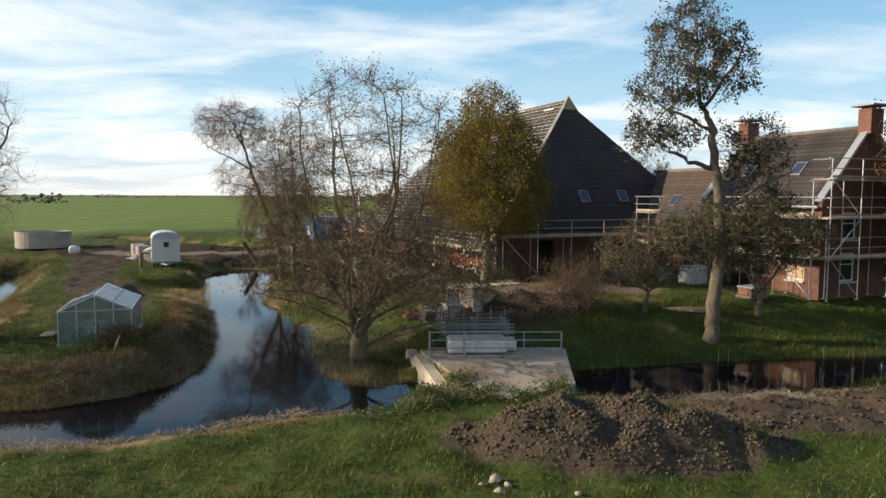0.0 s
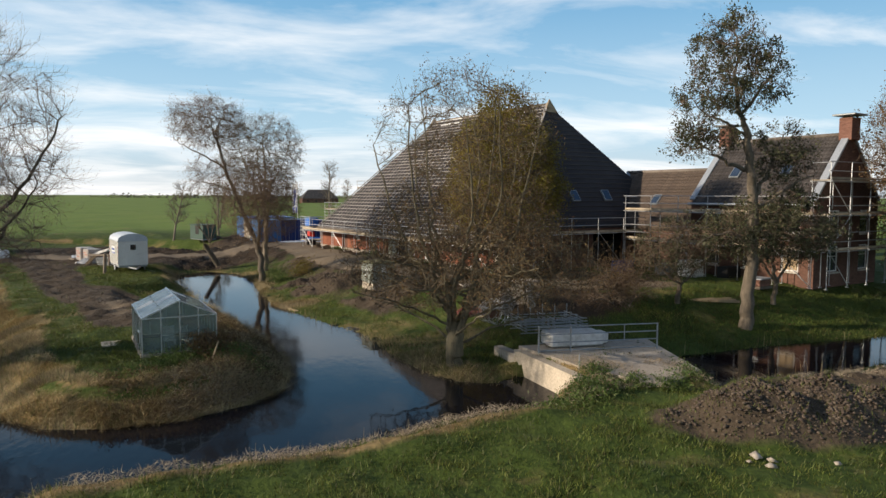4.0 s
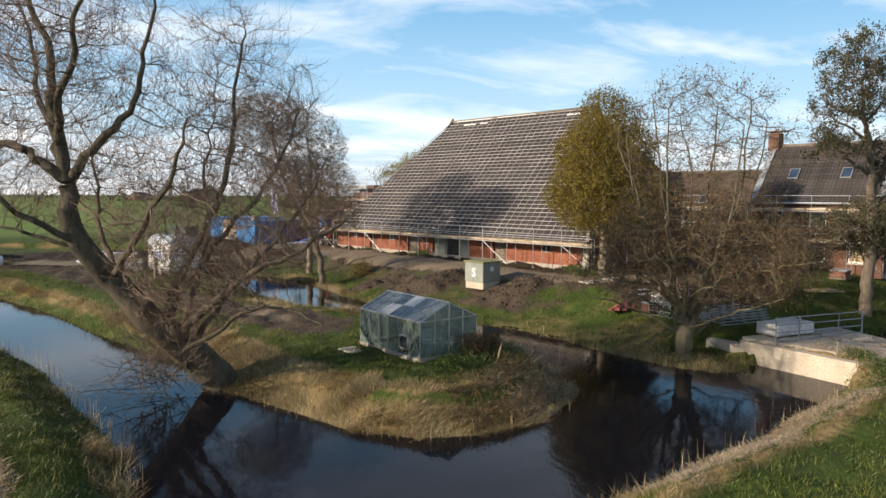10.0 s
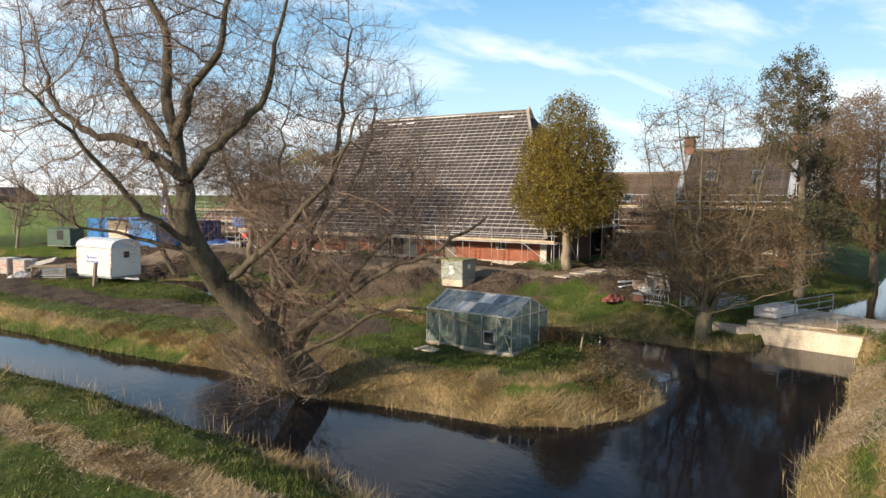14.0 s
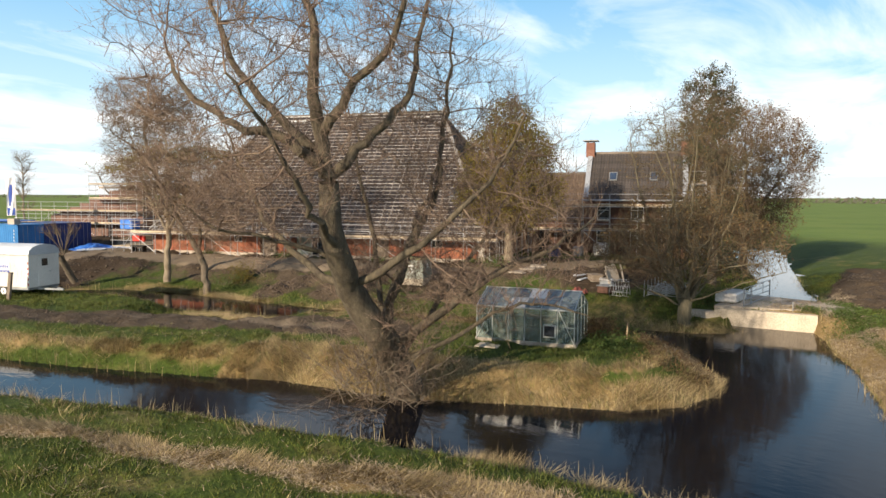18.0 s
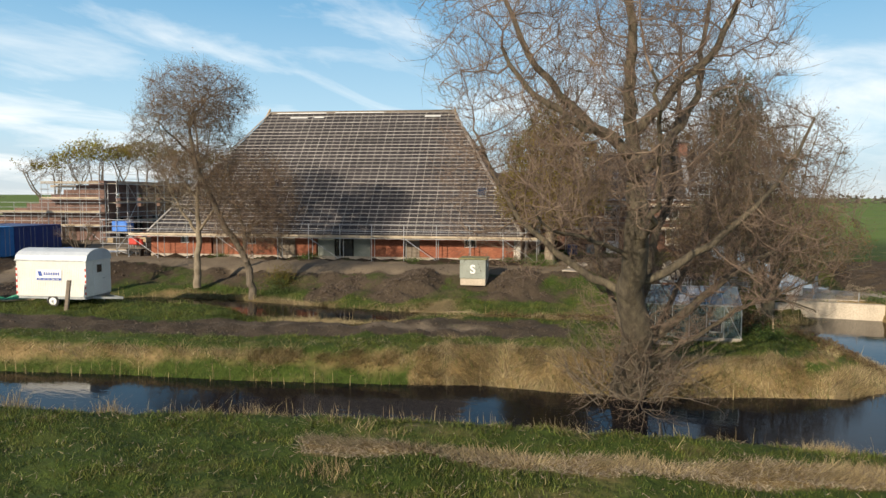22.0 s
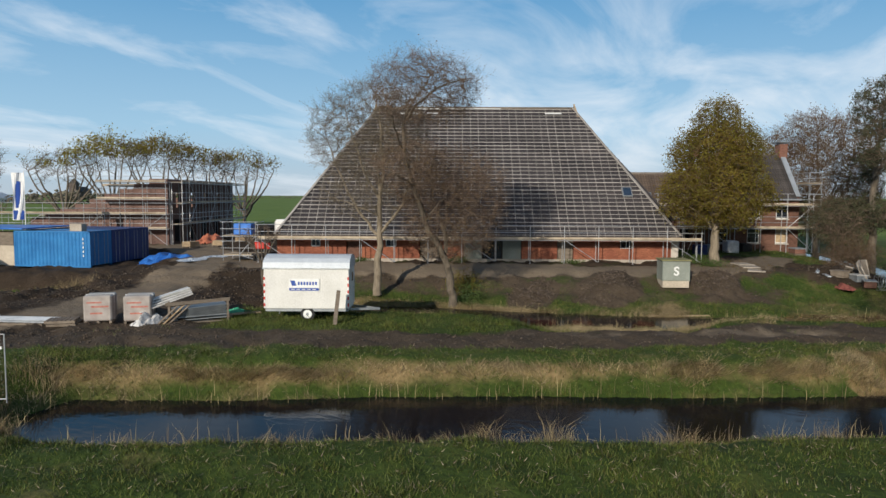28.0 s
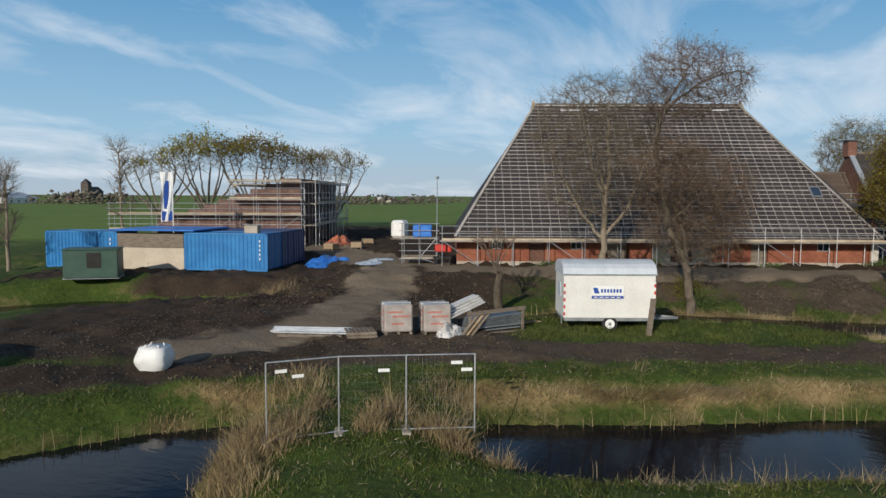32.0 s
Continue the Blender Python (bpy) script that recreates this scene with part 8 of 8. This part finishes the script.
# tufts of grass on the dug heap by the bridge
g = (np.hypot((sx - 4.8) / 4.2, (sy - 15.0) / 3.0) < 1.0) & (roll < 0.16 + 0.6 * np.clip(tuft + 0.25, 0, 1) * (sy + 0.25 * sx > 15.8)) & bare & (s_d > 0.4)
v, f = blades(sx[g], sy[g], sh[g] - 0.02, 0.08 + 0.14 * rv.rand(g.sum()), 0.012 + 0.014 * rv.rand(g.sum()), 0.7, rv)
tagged(new("heap_grass", raw_mesh("heap_grass", v, f, M_GRASS_BLADE)), "sparse grass growing over the earth heap", "grass", kind="stuff")
# flattened straw: a trampled swath on the near field, a mat along the near shore, litter in the grass
mat_d = seg_dist(sx, sy, SWATH, False) + 0.3 * value_noise(sx, sy, 1.1, 14)
shore_mat = (sy < 22) & (sx > -12.5) & (s_d > 0.1) & (s_d < 1.9 + 0.6 * tuft)
g = ((mat_d < 0.55) & (roll < 0.8)) | (shore_mat & (roll < 0.8)) | ((line_d < 13) & (~bare) & (s_d > 0.3) & (sy > 20) & (sx < -18) & (roll < 0.022 + 0.14 * np.clip(tuft - 0.1, 0, 1)))
lift = np.where(shore_mat[g], 0.16, 0.05) * rv.rand(g.sum()) * (1 + tuft[g])
v, f = blades(sx[g], sy[g], sh[g] + 0.02 + lift, 0.02 + 0.06 * rv.rand(g.sum()), 0.016 + 0.016 * rv.rand(g.sum()), 5.0, rv)
tagged(new("straw_litter", raw_mesh("straw_litter", v, f, M_STRAW)), "flattened pale straw lying over the grass", "straw", kind="stuff")
# brown withered weeds on the shaded side of the spit and round the greenhouse
g = (sx > -15.5) & (sx < -8.4) & (sy < 36) & (s_d > 0.1) & (s_d < 2.4) & (sx + 0.35 * (sy - 20) > -14.2) & (roll < 0.32 + 0.35 * np.clip(tuft, 0, 1)) & (sy > 18) & (seg_dist(sx, sy, [(-9.0, 25), (-9.1, 22.9), (-10.1, 21.2), (-12, 19.8), (-11.6, 34.2)], False) < 3.2)
wp_ = np.stack([sx[g], sy[g], sh[g] + 0.28 * rv.rand(g.sum())], 1)
v, f = leaves_at(rv, wp_, 2, 0.05, 0.06, 0.3)
tagged(new("withered_weeds", raw_mesh("withered_weeds", v, f, M_LEAF_BROWN)), "brown withered weeds along the bank of the spit", "weeds", kind="stuff")
# green growth among the dead grass at the shore
g = is_dry & (s_d > 0.0) & (roll < 0.22 * dens) & (mat_d > 0.9) & (~shore_mat)
v, f = blades(sx[g], sy[g], sh[g] - 0.02, 0.14 + 0.16 * rv.rand(g.sum()), 0.01 + 0.01 * rv.rand(g.sum()), 0.5, rv)
tagged(new("shore_grass", raw_mesh("shore_grass", v, f, M_GRASS_BLADE)), "green grass among the dead growth at the shore", "grass", kind="stuff")
# thin upright reed stalks at the near water's edge
g = (s_d > -0.35) & (s_d < 0.3) & (roll < 0.018)
v, f = blades(sx[g], sy[g], np.maximum(sh[g], WATER_Z - 0.1) - 0.05, 0.3 + 0.5 * rv.rand(g.sum()), 0.010 + 0.006 * rv.rand(g.sum()), 0.2, rv, False)
tagged(new("reed_stalks", raw_mesh("reed_stalks", v, f, M_DRY_BLADE)), "thin pale reed stalks along the water's edge", "reed", kind="stuff")


def clump(name, x, y, n, rad, high, material, label, seed, width=0.011, lean=0.55):
    r = np.random.RandomState(seed)
    px, py = r.normal(0, rad, n), r.normal(0, rad, n)
    pz = zones(px + x, py + y)[0] - ground_height(x, y)
    v, f = blades(px, py, pz - 0.05, high * (0.3 + 0.8 * r.rand(n)) * np.clip(1.2 - np.hypot(px, py) / (2.6 * rad), 0.35, 1.1), width * r.uniform(0.6, 1.3, n), lean, r, False)
    ob = tagged(new(name, raw_mesh(name, v, f, material)), label, "reed", "clumps of tall dead reed", kind="stuff")
    ob.location = (x, y, ground_height(x, y))
    return ob


for k, (x, y, n, rad, high) in enumerate(((-41.0, 60.6, 1100, 0.55, 1.15), (-40.3, 61.2, 900, 0.5, 1.25), (-39.5, 60.3, 700, 0.4, 1.1), (-38.9, 58.4, 650, 0.28, 1.0), (-37.9, 57.0, 700, 0.3, 1.15), (-38.4, 56.3, 700, 0.32, 1.1), (-41.8, 60.3, 900, 0.5, 1.0),
                                          (-38.7, 55.0, 320, 0.3, 0.8), (-33.7, 43.1, 420, 0.35, 0.85), (-33.0, 41.6, 380, 0.3, 0.9), (-31.8, 38.6, 330, 0.3, 0.8), (-34.6, 45.2, 200, 0.25, 0.7), (-29.6, 35.0, 260, 0.4, 0.75), (-36.0, 47.6, 200, 0.3, 0.7),
                                          (-32.4, 29.8, 300, 0.28, 0.7), (-31.0, 39.4, 240, 0.3, 0.8), (-35.3, 58.0, 420, 0.4, 0.9), (-36.6, 62.2, 500, 0.5, 0.95), (-22.6, 79.0, 700, 0.9, 1.1), (-24.8, 84.0, 700, 0.9, 1.2), (-20.6, 76.2, 600, 0.8, 1.1), (-40.6, 60.0, 700, 0.5, 0.9), (-42.6, 59.6, 800, 0.6, 0.95), (-43.8, 59.2, 700, 0.5, 0.9), (-39.3, 61.6, 600, 0.35, 1.1), (-38.0, 60.6, 500, 0.3, 0.9), (-37.6, 58.6, 500, 0.3, 1.0), (-37.4, 63.2, 400, 0.6, 0.5), (-39.4, 64.6, 400, 0.6, 0.5))):
    clump("reed_clump", x, y, int(n * (0.55 if x > -38 and y < 50 else 0.9)), rad * (1.3 if x > -38 else 0.8), high * (0.9 if x > -38 else 0.72), M_REED, "clump of tall dead reed at the water's edge", 200 + k, 0.016 if x < -36 else 0.011, 1.1)
# weeds at the greenhouse and on the bank
for k, (x, y, n, rad, high, m_) in enumerate(((-12.0, 24.6, 700, 0.35, 0.8, M_LEAF_BROWN), (-11.3, 24.9, 500, 0.3, 0.7, M_LEAF_BROWN), (-10.6, 24.2, 500, 0.5, 0.5, M_LEAF_GREEN), (-12.9, 23.6, 500, 0.5, 0.4, M_LEAF_GREEN), (-9.8, 54.0, 900, 0.5, 1.1, M_LEAF_GOLD), (-11.6, 53.0, 700, 0.5, 1.2, M_LEAF_GREEN), (-0.5, 17.6, 900, 0.6, 0.35, M_LEAF_GREEN), (0.4, 18.2, 700, 0.5, 0.35, M_LEAF_GREEN), (3.4, 41.3, 600, 0.6, 0.5, M_LEAF_GREEN), (1.6, 40.2, 500, 0.5, 0.45, M_LEAF_GREEN), (1.3, 20.1, 420, 0.3, 0.28, M_LEAF_GREEN), (2.1, 19.0, 420, 0.3, 0.26, M_LEAF_GREEN), (3.1, 18.5, 420, 0.32, 0.28, M_LEAF_GREEN), (4.2, 19.3, 420, 0.32, 0.26, M_LEAF_GREEN), (5.0, 20.4, 420, 0.28, 0.3, M_LEAF_GREEN), (5.3, 22.2, 380, 0.28, 0.3, M_LEAF_GREEN), (5.4, 24.0, 380, 0.28, 0.3, M_LEAF_GREEN), (2.3, 43.0, 380, 0.35, 0.3, M_LEAF_GREEN), (-0.6, 49.4, 380, 0.4, 0.3, M_LEAF_GREEN), (-3.9, 57.0, 420, 0.45, 0.35, M_LEAF_GREEN), (-6.8, 63.4, 380, 0.4, 0.3, M_LEAF_GREEN))):
    rw_ = np.random.RandomState(300 + k)
    q_ = np.stack([rw_.normal(0, rad, n), rw_.normal(0, rad, n), high * rw_.rand(n) ** 1.3], 1)
    q_[:, 2] += zones(q_[:, 0] + x, q_[:, 1] + y)[0] - ground_height(x, y)
    v, f = leaves_at(rw_, q_, 3, 0.05, 0.06, 0.35)
    ob = tagged(new("weed_clump", raw_mesh("weed_clump", v, f, m_)), "rough weeds and dead stalks", "weeds", "clumps of weeds", kind="stuff")
    ob.location = (x, y, ground_height(x, y))


def lumps(px, py, pz, size, rng):
    """Rough little earth clods: distorted octahedra."""
    n = len(px)
    base = np.array([[1, 0, 0], [0, 1, 0], [-1, 0, 0], [0, -1, 0], [0, 0, 1], [0, 0, -1]], float)
    v = base[None] * size[:, None, None] * rng.uniform(0.6, 1.35, (n, 6, 1)) + rng.normal(0, 0.18, (n, 6, 3)) * size[:, None, None]
    a = rng.uniform(0, 6.28, n)
    c, s = np.cos(a)[:, None], np.sin(a)[:, None]
    v = np.stack([v[:, :, 0] * c - v[:, :, 1] * s, v[:, :, 0] * s + v[:, :, 1] * c, v[:, :, 2] * 0.62], 2)
    v += np.stack([px, py, pz], 1)[:, None, :]
    t = np.array([[0, 1, 4], [1, 2, 4], [2, 3, 4], [3, 0, 4], [1, 0, 5], [2, 1, 5], [3, 2, 5], [0, 3, 5]])
    f = (np.arange(n) * 6)[:, None, None] + t[None]
    return v.reshape(-1, 3), f.reshape(-1, 3)


g = (s_mud + 0.15 * tuft > 0.62) & (s_path < 0.45) & (s_d > 0.6) & (roll < (0.040 + 0.03 * (sy > 58)) * np.clip(1.6 - line_d / 28, 0.4, 1))
sz = (0.025 + 0.085 * rv.rand(g.sum()) ** 2.6) * np.where((sx[g] - B0[0]) * BV[0] + (sy[g] - B0[1]) * BV[1] < -14, 0.6, 1.0)
on_spit = ((sx[g] - B0[0]) * BV[0] + (sy[g] - B0[1]) * BV[1] < -14) & ((sx[g] - B0[0]) * BU[0] + (sy[g] - B0[1]) * BU[1] < 33)
for sel, m_, text in ((~on_spit, M_CLOD, "loose dark earth clods on the dug ground"), (on_spit, M_CLOD_DRY, "small crumbs of drying earth on the track")):
    v, f = lumps(sx[g][sel], sy[g][sel], sh[g][sel] + sz[sel] * 0.2, sz[sel], rv)
    tagged(new("earth_clods", raw_mesh("earth_clods", v, f, m_)), text, "earth", kind="stuff")
# clods on the heaps
hx, hy = [], []
for mx0, my0, ax0, ay0, hh0 in MOUNDS:
    n = int((2600 if my0 < 30 else 600) * ax0)
    hx.append(rv.normal(mx0, ax0 * 0.5, n)), hy.append(rv.normal(my0, ay0 * 0.5, n))
hx, hy = np.concatenate(hx), np.concatenate(hy)
hz_, hm_, _, _, _, hd_ = zones(hx, hy)
ok = (hm_ > 0.6) & (hd_ > 0.5)
sz = 0.014 + 0.12 * rv.rand(ok.sum()) ** 3.0 * np.where(hy[ok] > 30, 0.7, 0.55)
hx, hy, hz_ = hx[ok], hy[ok], hz_[ok]
for sel, m_, text in ((hy > 30, M_CLOD_DRY, "crumbling brown earth lumps on the dug heaps"), (hy <= 30, M_CLOD_DRY, "crumbled dry earth lumps on the heap by the bridge")):
    v, f = lumps(hx[sel], hy[sel], hz_[sel] + sz[sel] * 0.15, sz[sel], rv)
    tagged(new("heap_clods", raw_mesh("heap_clods", v, f, m_)), text, "earth", kind="stuff")
for k, (x, y, r_) in enumerate(((2.0, 12.2, 0.20), (2.2, 12.0, 0.13), (2.05, 11.75, 0.13), (3.6, 11.7, 0.10), (1.7, 12.0, 0.09))):
    st = thing("stone", (x, y, ground_height(x, y)), 40 * k, "pale broken stone at the foot of the earth heap", "stone", "pale stones")
    vv, ff = lumps(np.zeros(1), np.zeros(1), np.array([r_ * 0.4]), np.array([r_]), np.random.RandomState(40 + k))
    o_ = new("rock", raw_mesh("rock", vv, ff, M_CONC))
    o_.parent = st
# fallen leaves round the trees
lx = np.concatenate([rv.normal(-2.6, 2.6, 900), rv.normal(3.0, 3.0, 900), rv.normal(13, 3, 700), rv.normal(-13, 3, 700)])
ly = np.concatenate([rv.normal(25.5, 2.2, 900), rv.normal(39.8, 2.4, 900), rv.normal(30.5, 2.2, 700), rv.normal(56, 3, 700)])
lz, _, _, _, _, ld_ = zones(lx, ly)
ok = ld_ > 0.2
v, f = leaves_at(rv, np.stack([lx[ok], ly[ok], lz[ok] + 0.03], 1), 1, 0.05, 0.01)
tagged(new("fallen_leaves", raw_mesh("fallen_leaves", v, f, M_LEAF_BROWN)), "fallen brown leaves under the trees", "leaves", kind="stuff")

# ---- the flat distance ----
M_FARWOOD = island_vary(mat("distant_wood", (0.085, 0.08, 0.062), (0.14, 0.125, 0.095), 0.03, 0.95, 0), 0.7, 1.3, 0.02)
rf = np.random.RandomState(9)
Vs, Fs, off = [], [], 0
for a0, a1, dist, high, count in ((-95, -60, 900, 9, 300), (-60, -20, 1400, 10, 420), (-20, 20, 1250, 9, 420), (20, 60, 1100, 9, 380), (60, 118, 760, 9, 520), (55, 75, 480, 7, 120), (-12, 4, 620, 9, 60), (-45, -30, 520, 8, 70), (30, 45, 430, 11, 150), (52, 62, 400, 10, 90)):
    ang = np.radians(rf.uniform(a0, a1, count))
    clumpy = np.array([noise.noise(Vector((a * 14, dist * 0.01, 0))) for a in ang])
    sel = clumpy > -0.22
    ang, clumpy = ang[sel], clumpy[sel]
    d = dist * rf.uniform(0.93, 1.07, len(ang))
    hgt = 0.72 * high * rf.uniform(0.35, 1.0, len(ang)) * (0.6 + 0.9 * np.clip(clumpy + 0.3, 0, 1))
    px, py = -20 + d * np.sin(ang), 40 + d * np.cos(ang)
    for q in range(5):
        n = len(px)
        side = rf.normal(0, 1.0, n) * hgt * (0.75 - 0.09 * q)
        v, f = lumps(px + side * np.cos(ang), py - side * np.sin(ang), hgt * (0.12 + 0.18 * q) * rf.uniform(0.8, 1.1, n) - 1.0, hgt * rf.uniform(0.13, 0.27, n), rf)
        Vs.append(v), Fs.append(f + off)
        off += len(v)
tagged(new("distant_woods", raw_mesh("distant_woods", np.concatenate(Vs), np.concatenate(Fs), M_FARWOOD, False)), "low dark woods and hedges along the flat horizon", "woods", kind="stuff")


def far_farm(x, y, turn, w, d, eave, ridge, wall, roof, label, name="far_barn"):
    ob = thing(name, (x, y, -0.9), turn, label, "barn", "farms on the horizon")
    part("wall", Shape().box((0, 0, eave / 2), (w, d, eave)), wall, ob)
    part("roof", Shape().add([(-w / 2 - 0.3, -d / 2 - 0.4, eave), (w / 2 + 0.3, -d / 2 - 0.4, eave), (w / 2 + 0.3, d / 2 + 0.4, eave), (-w / 2 - 0.3, d / 2 + 0.4, eave), (-w * 0.3, 0, ridge), (w * 0.3, 0, ridge)], [(0, 1, 5, 4), (1, 2, 5), (2, 3, 4, 5), (3, 0, 4)]), roof, ob)
    for k in range(4):
        wn_o = part("window", Shape().box((-w * 0.35 + k * w * 0.23, -d / 2 - 0.03, eave * 0.5), (1.0, 0.08, 1.2)), M_WINDOW, ob)


def polar(bearing, dist, cx=-53.5, cy=49.7):
    return cx + dist * math.sin(radians(bearing)), cy + dist * math.cos(radians(bearing))


far_farm(*polar(-2, 520, 0, 0), 12, 26, 14, 3.5, 10, M_BRICK_DARK, M_TILE, "big hipped farmhouse far across the meadow")
far_farm(*polar(-6, 700, 0, 0), 50, 22, 12, 3, 8, M_BRICK_DARK, M_TILE_BROWN, "distant farm barn on the horizon")
far_farm(*polar(33.6, 470), 20, 26, 12, 3.2, 6.5, M_WHITE, M_TRAILER_ROOF, "long low white farm shed on the horizon")
far_farm(*polar(37.5, 620), 60, 24, 12, 3, 8, M_BRICK_DARK, M_TILE_BROWN, "distant brown farm on the horizon")
far_farm(*polar(60.5, 560), 20, 22, 14, 3.5, 6, M_PLINTH, M_TRAILER_ROOF, "pale long shed beyond the meadow")
chx, chy = polar(38.2, 760)
M_FARBRICK = mat("old_dark_brick_far", (0.07, 0.055, 0.05), (0.11, 0.09, 0.08), 0.4, 0.9, 0.1)
church = thing("village_church", (chx, chy, -0.9), 25, "distant brick church with a stout dark tower", "church")
part("tower", Shape().box((0, 0, 8), (7, 7, 16)), M_FARBRICK, church)
part("tower_roof", Shape().add([(-3.8, -3.8, 16), (3.8, -3.8, 16), (3.8, 3.8, 16), (-3.8, 3.8, 16), (-1.5, 0, 20.5), (1.5, 0, 20.5)], [(0, 1, 5, 4), (1, 2, 5), (2, 3, 4, 5), (3, 0, 4)]), M_TILE, church)
part("nave", Shape().box((14, 0, 4), (22, 9, 8)), M_FARBRICK, church)
part("nave_roof", Shape().add([(3, -5, 8), (25.5, -5, 8), (25.5, 5, 8), (3, 5, 8), (3, 0, 13), (24, 0, 13)], [(0, 1, 5, 4), (1, 2, 5), (2, 3, 4, 5), (3, 0, 4)]), M_TILE, church)

# ---- battens on the barn roof ----
S_LEN = (P_SW - P_SE).length
S_TOP = (M_S.inverted() @ P_RE).y
x_rw, x_re = (M_S.inverted() @ P_RW).x, (M_S.inverted() @ P_RE).x
N_ROW = 35
rbt = random.Random(3)
for k in range(N_ROW):
    y = 0.12 + (S_TOP - 0.25) * k / (N_ROW - 1)
    xa, xb = x_rw * y / S_TOP + 0.06, S_LEN + (x_re - S_LEN) * y / S_TOP - 0.06
    cuts = [xa] + sorted(rbt.uniform(xa + 1, xb - 1) for _ in range(5)) + [xb]
    sh_ = Shape()
    for a_, b_ in zip(cuts, cuts[1:]):
        sh_.beam((a_, y + rbt.uniform(-0.02, 0.02), 0.055), (b_, y + rbt.uniform(-0.02, 0.02), 0.055 + rbt.uniform(-0.008, 0.008)), 0.036 if k not in (11, 20) else 0.08, 0.036)
    ob = part("batten", sh_, M_BATTEN if (k * 7) % 5 else M_BATTEN_GREY, barn)
    ob.matrix_basis = M_S
N_COL = 46
for k in range(N_COL):
    x = 0.3 + (S_LEN - 0.6) * k / (N_COL - 1)
    yt = S_TOP * min(1.0, x / x_rw, (S_LEN - x) / (S_LEN - x_re)) - 0.05
    if yt < 0.4:
        continue
    ob = part("counter_batten", Shape().beam((x, 0, 0.02), (x + rbt.uniform(-0.05, 0.05), yt, 0.02), 0.028, 0.03), M_BATTEN_GREY, barn)
    ob.matrix_basis = M_S
# loose pale foil strips left along the ridge
for a_, b_, y_ in ((x_rw + 0.6, x_rw + 5.2, S_TOP - 0.12), (x_rw + 6.0, x_rw + 10.5, S_TOP - 0.10), (x_rw + 2.0, x_rw + 3.6, S_TOP - 0.75), (x_rw + 4.2, x_rw + 5.1, S_TOP - 0.72), (x_re - 2.4, x_re - 1.0, S_TOP - 0.7)):
    ob = part("foil_strip", Shape().box(((a_ + b_) / 2, y_, 0.10), (b_ - a_, 0.14, 0.02)), M_WHITE, barn, "white foil strip left at the ridge")
    ob.matrix_basis = M_S
E_inv = M_E.inverted()
e1, e2 = (E_inv @ (P_NE + Vector((0, 0.9, EAST_Z - EAVE_Z)))).x, E_inv @ P_RE
# east hip battens: their shade is put into the darker colour
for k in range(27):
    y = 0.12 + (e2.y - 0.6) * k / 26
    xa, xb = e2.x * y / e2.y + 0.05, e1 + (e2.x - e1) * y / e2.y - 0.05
    ob = part("batten", Shape().box(((xa + xb) / 2, y, 0.03), (xb - xa, 0.05, 0.03)), M_BATTEN_SHADE, barn)
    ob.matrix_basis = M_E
for k, (a, b) in enumerate(((P_SE, P_RE), (P_SW, P_RW))):
    ob = part("hip_board", Shape().beam(a + Vector((0, 0.03, 0.12)), b + Vector((0, 0.03, 0.14)), 0.22, 0.06), M_BATTEN, barn, "pale hip board")


# ---- courses of pantiles on the farmhouse and the neck ----
def tile_course(width, wave=0.24, deep=0.34):
    """One row of S-shaped pantiles, thick at its lower edge."""
    n = max(4, int(width / wave) * 5)
    s = Shape()
    for i in range(n + 1):
        x = width * i / n
        z = 0.030 * math.sin(2 * math.pi * x / wave) + 0.012 * math.sin(4 * math.pi * x / wave + 0.8)
        s.v += [(x, 0, 0.050 + z), (x, 0, 0.072 + z), (x, deep, 0.030 + z * 0.9)]
    for i in range(n):
        a, b = 3 * i, 3 * i + 3
        s.f += [(a, b, b + 1, a + 1), (a + 1, b + 1, b + 2, a + 2)]
    return s


def lay_courses(parent, m, x0, x1, top, material, wob=0.006):
    me = tile_course(x1 - x0).mesh("tile_course")
    me.materials.append(material)
    k, y = 0, 0.02
    while y + 0.30 < top:
        piece("tile_course", me, m @ pose(x0 + 0.012 * math.sin(k * 2.3), y, wob * math.sin(k * 1.7)), parent)
        k, y = k + 1, y + 0.30


h_up = math.hypot(HYC - HY0 - 0.25, H_RIDGE - H_EAVE + 0.1) if HYC > HY0 else math.hypot(HY0 + 0.25 - HYC, H_RIDGE - H_EAVE + 0.1)
lay_courses(house, HM, 0.0, HX1 - HX0 - 2 * GI, h_up, M_TILE_PIECE)
n_up = math.hypot(NY0 + 0.3 - NYC, N_RIDGE - N_EAVE + 0.1)
lay_courses(neck, NM, 0.35, HX1 - 2.2 - 0.35 if HX1 > 2.2 else 2.2 - HX1 - 0.35, n_up, M_TILE_PIECE_BROWN)
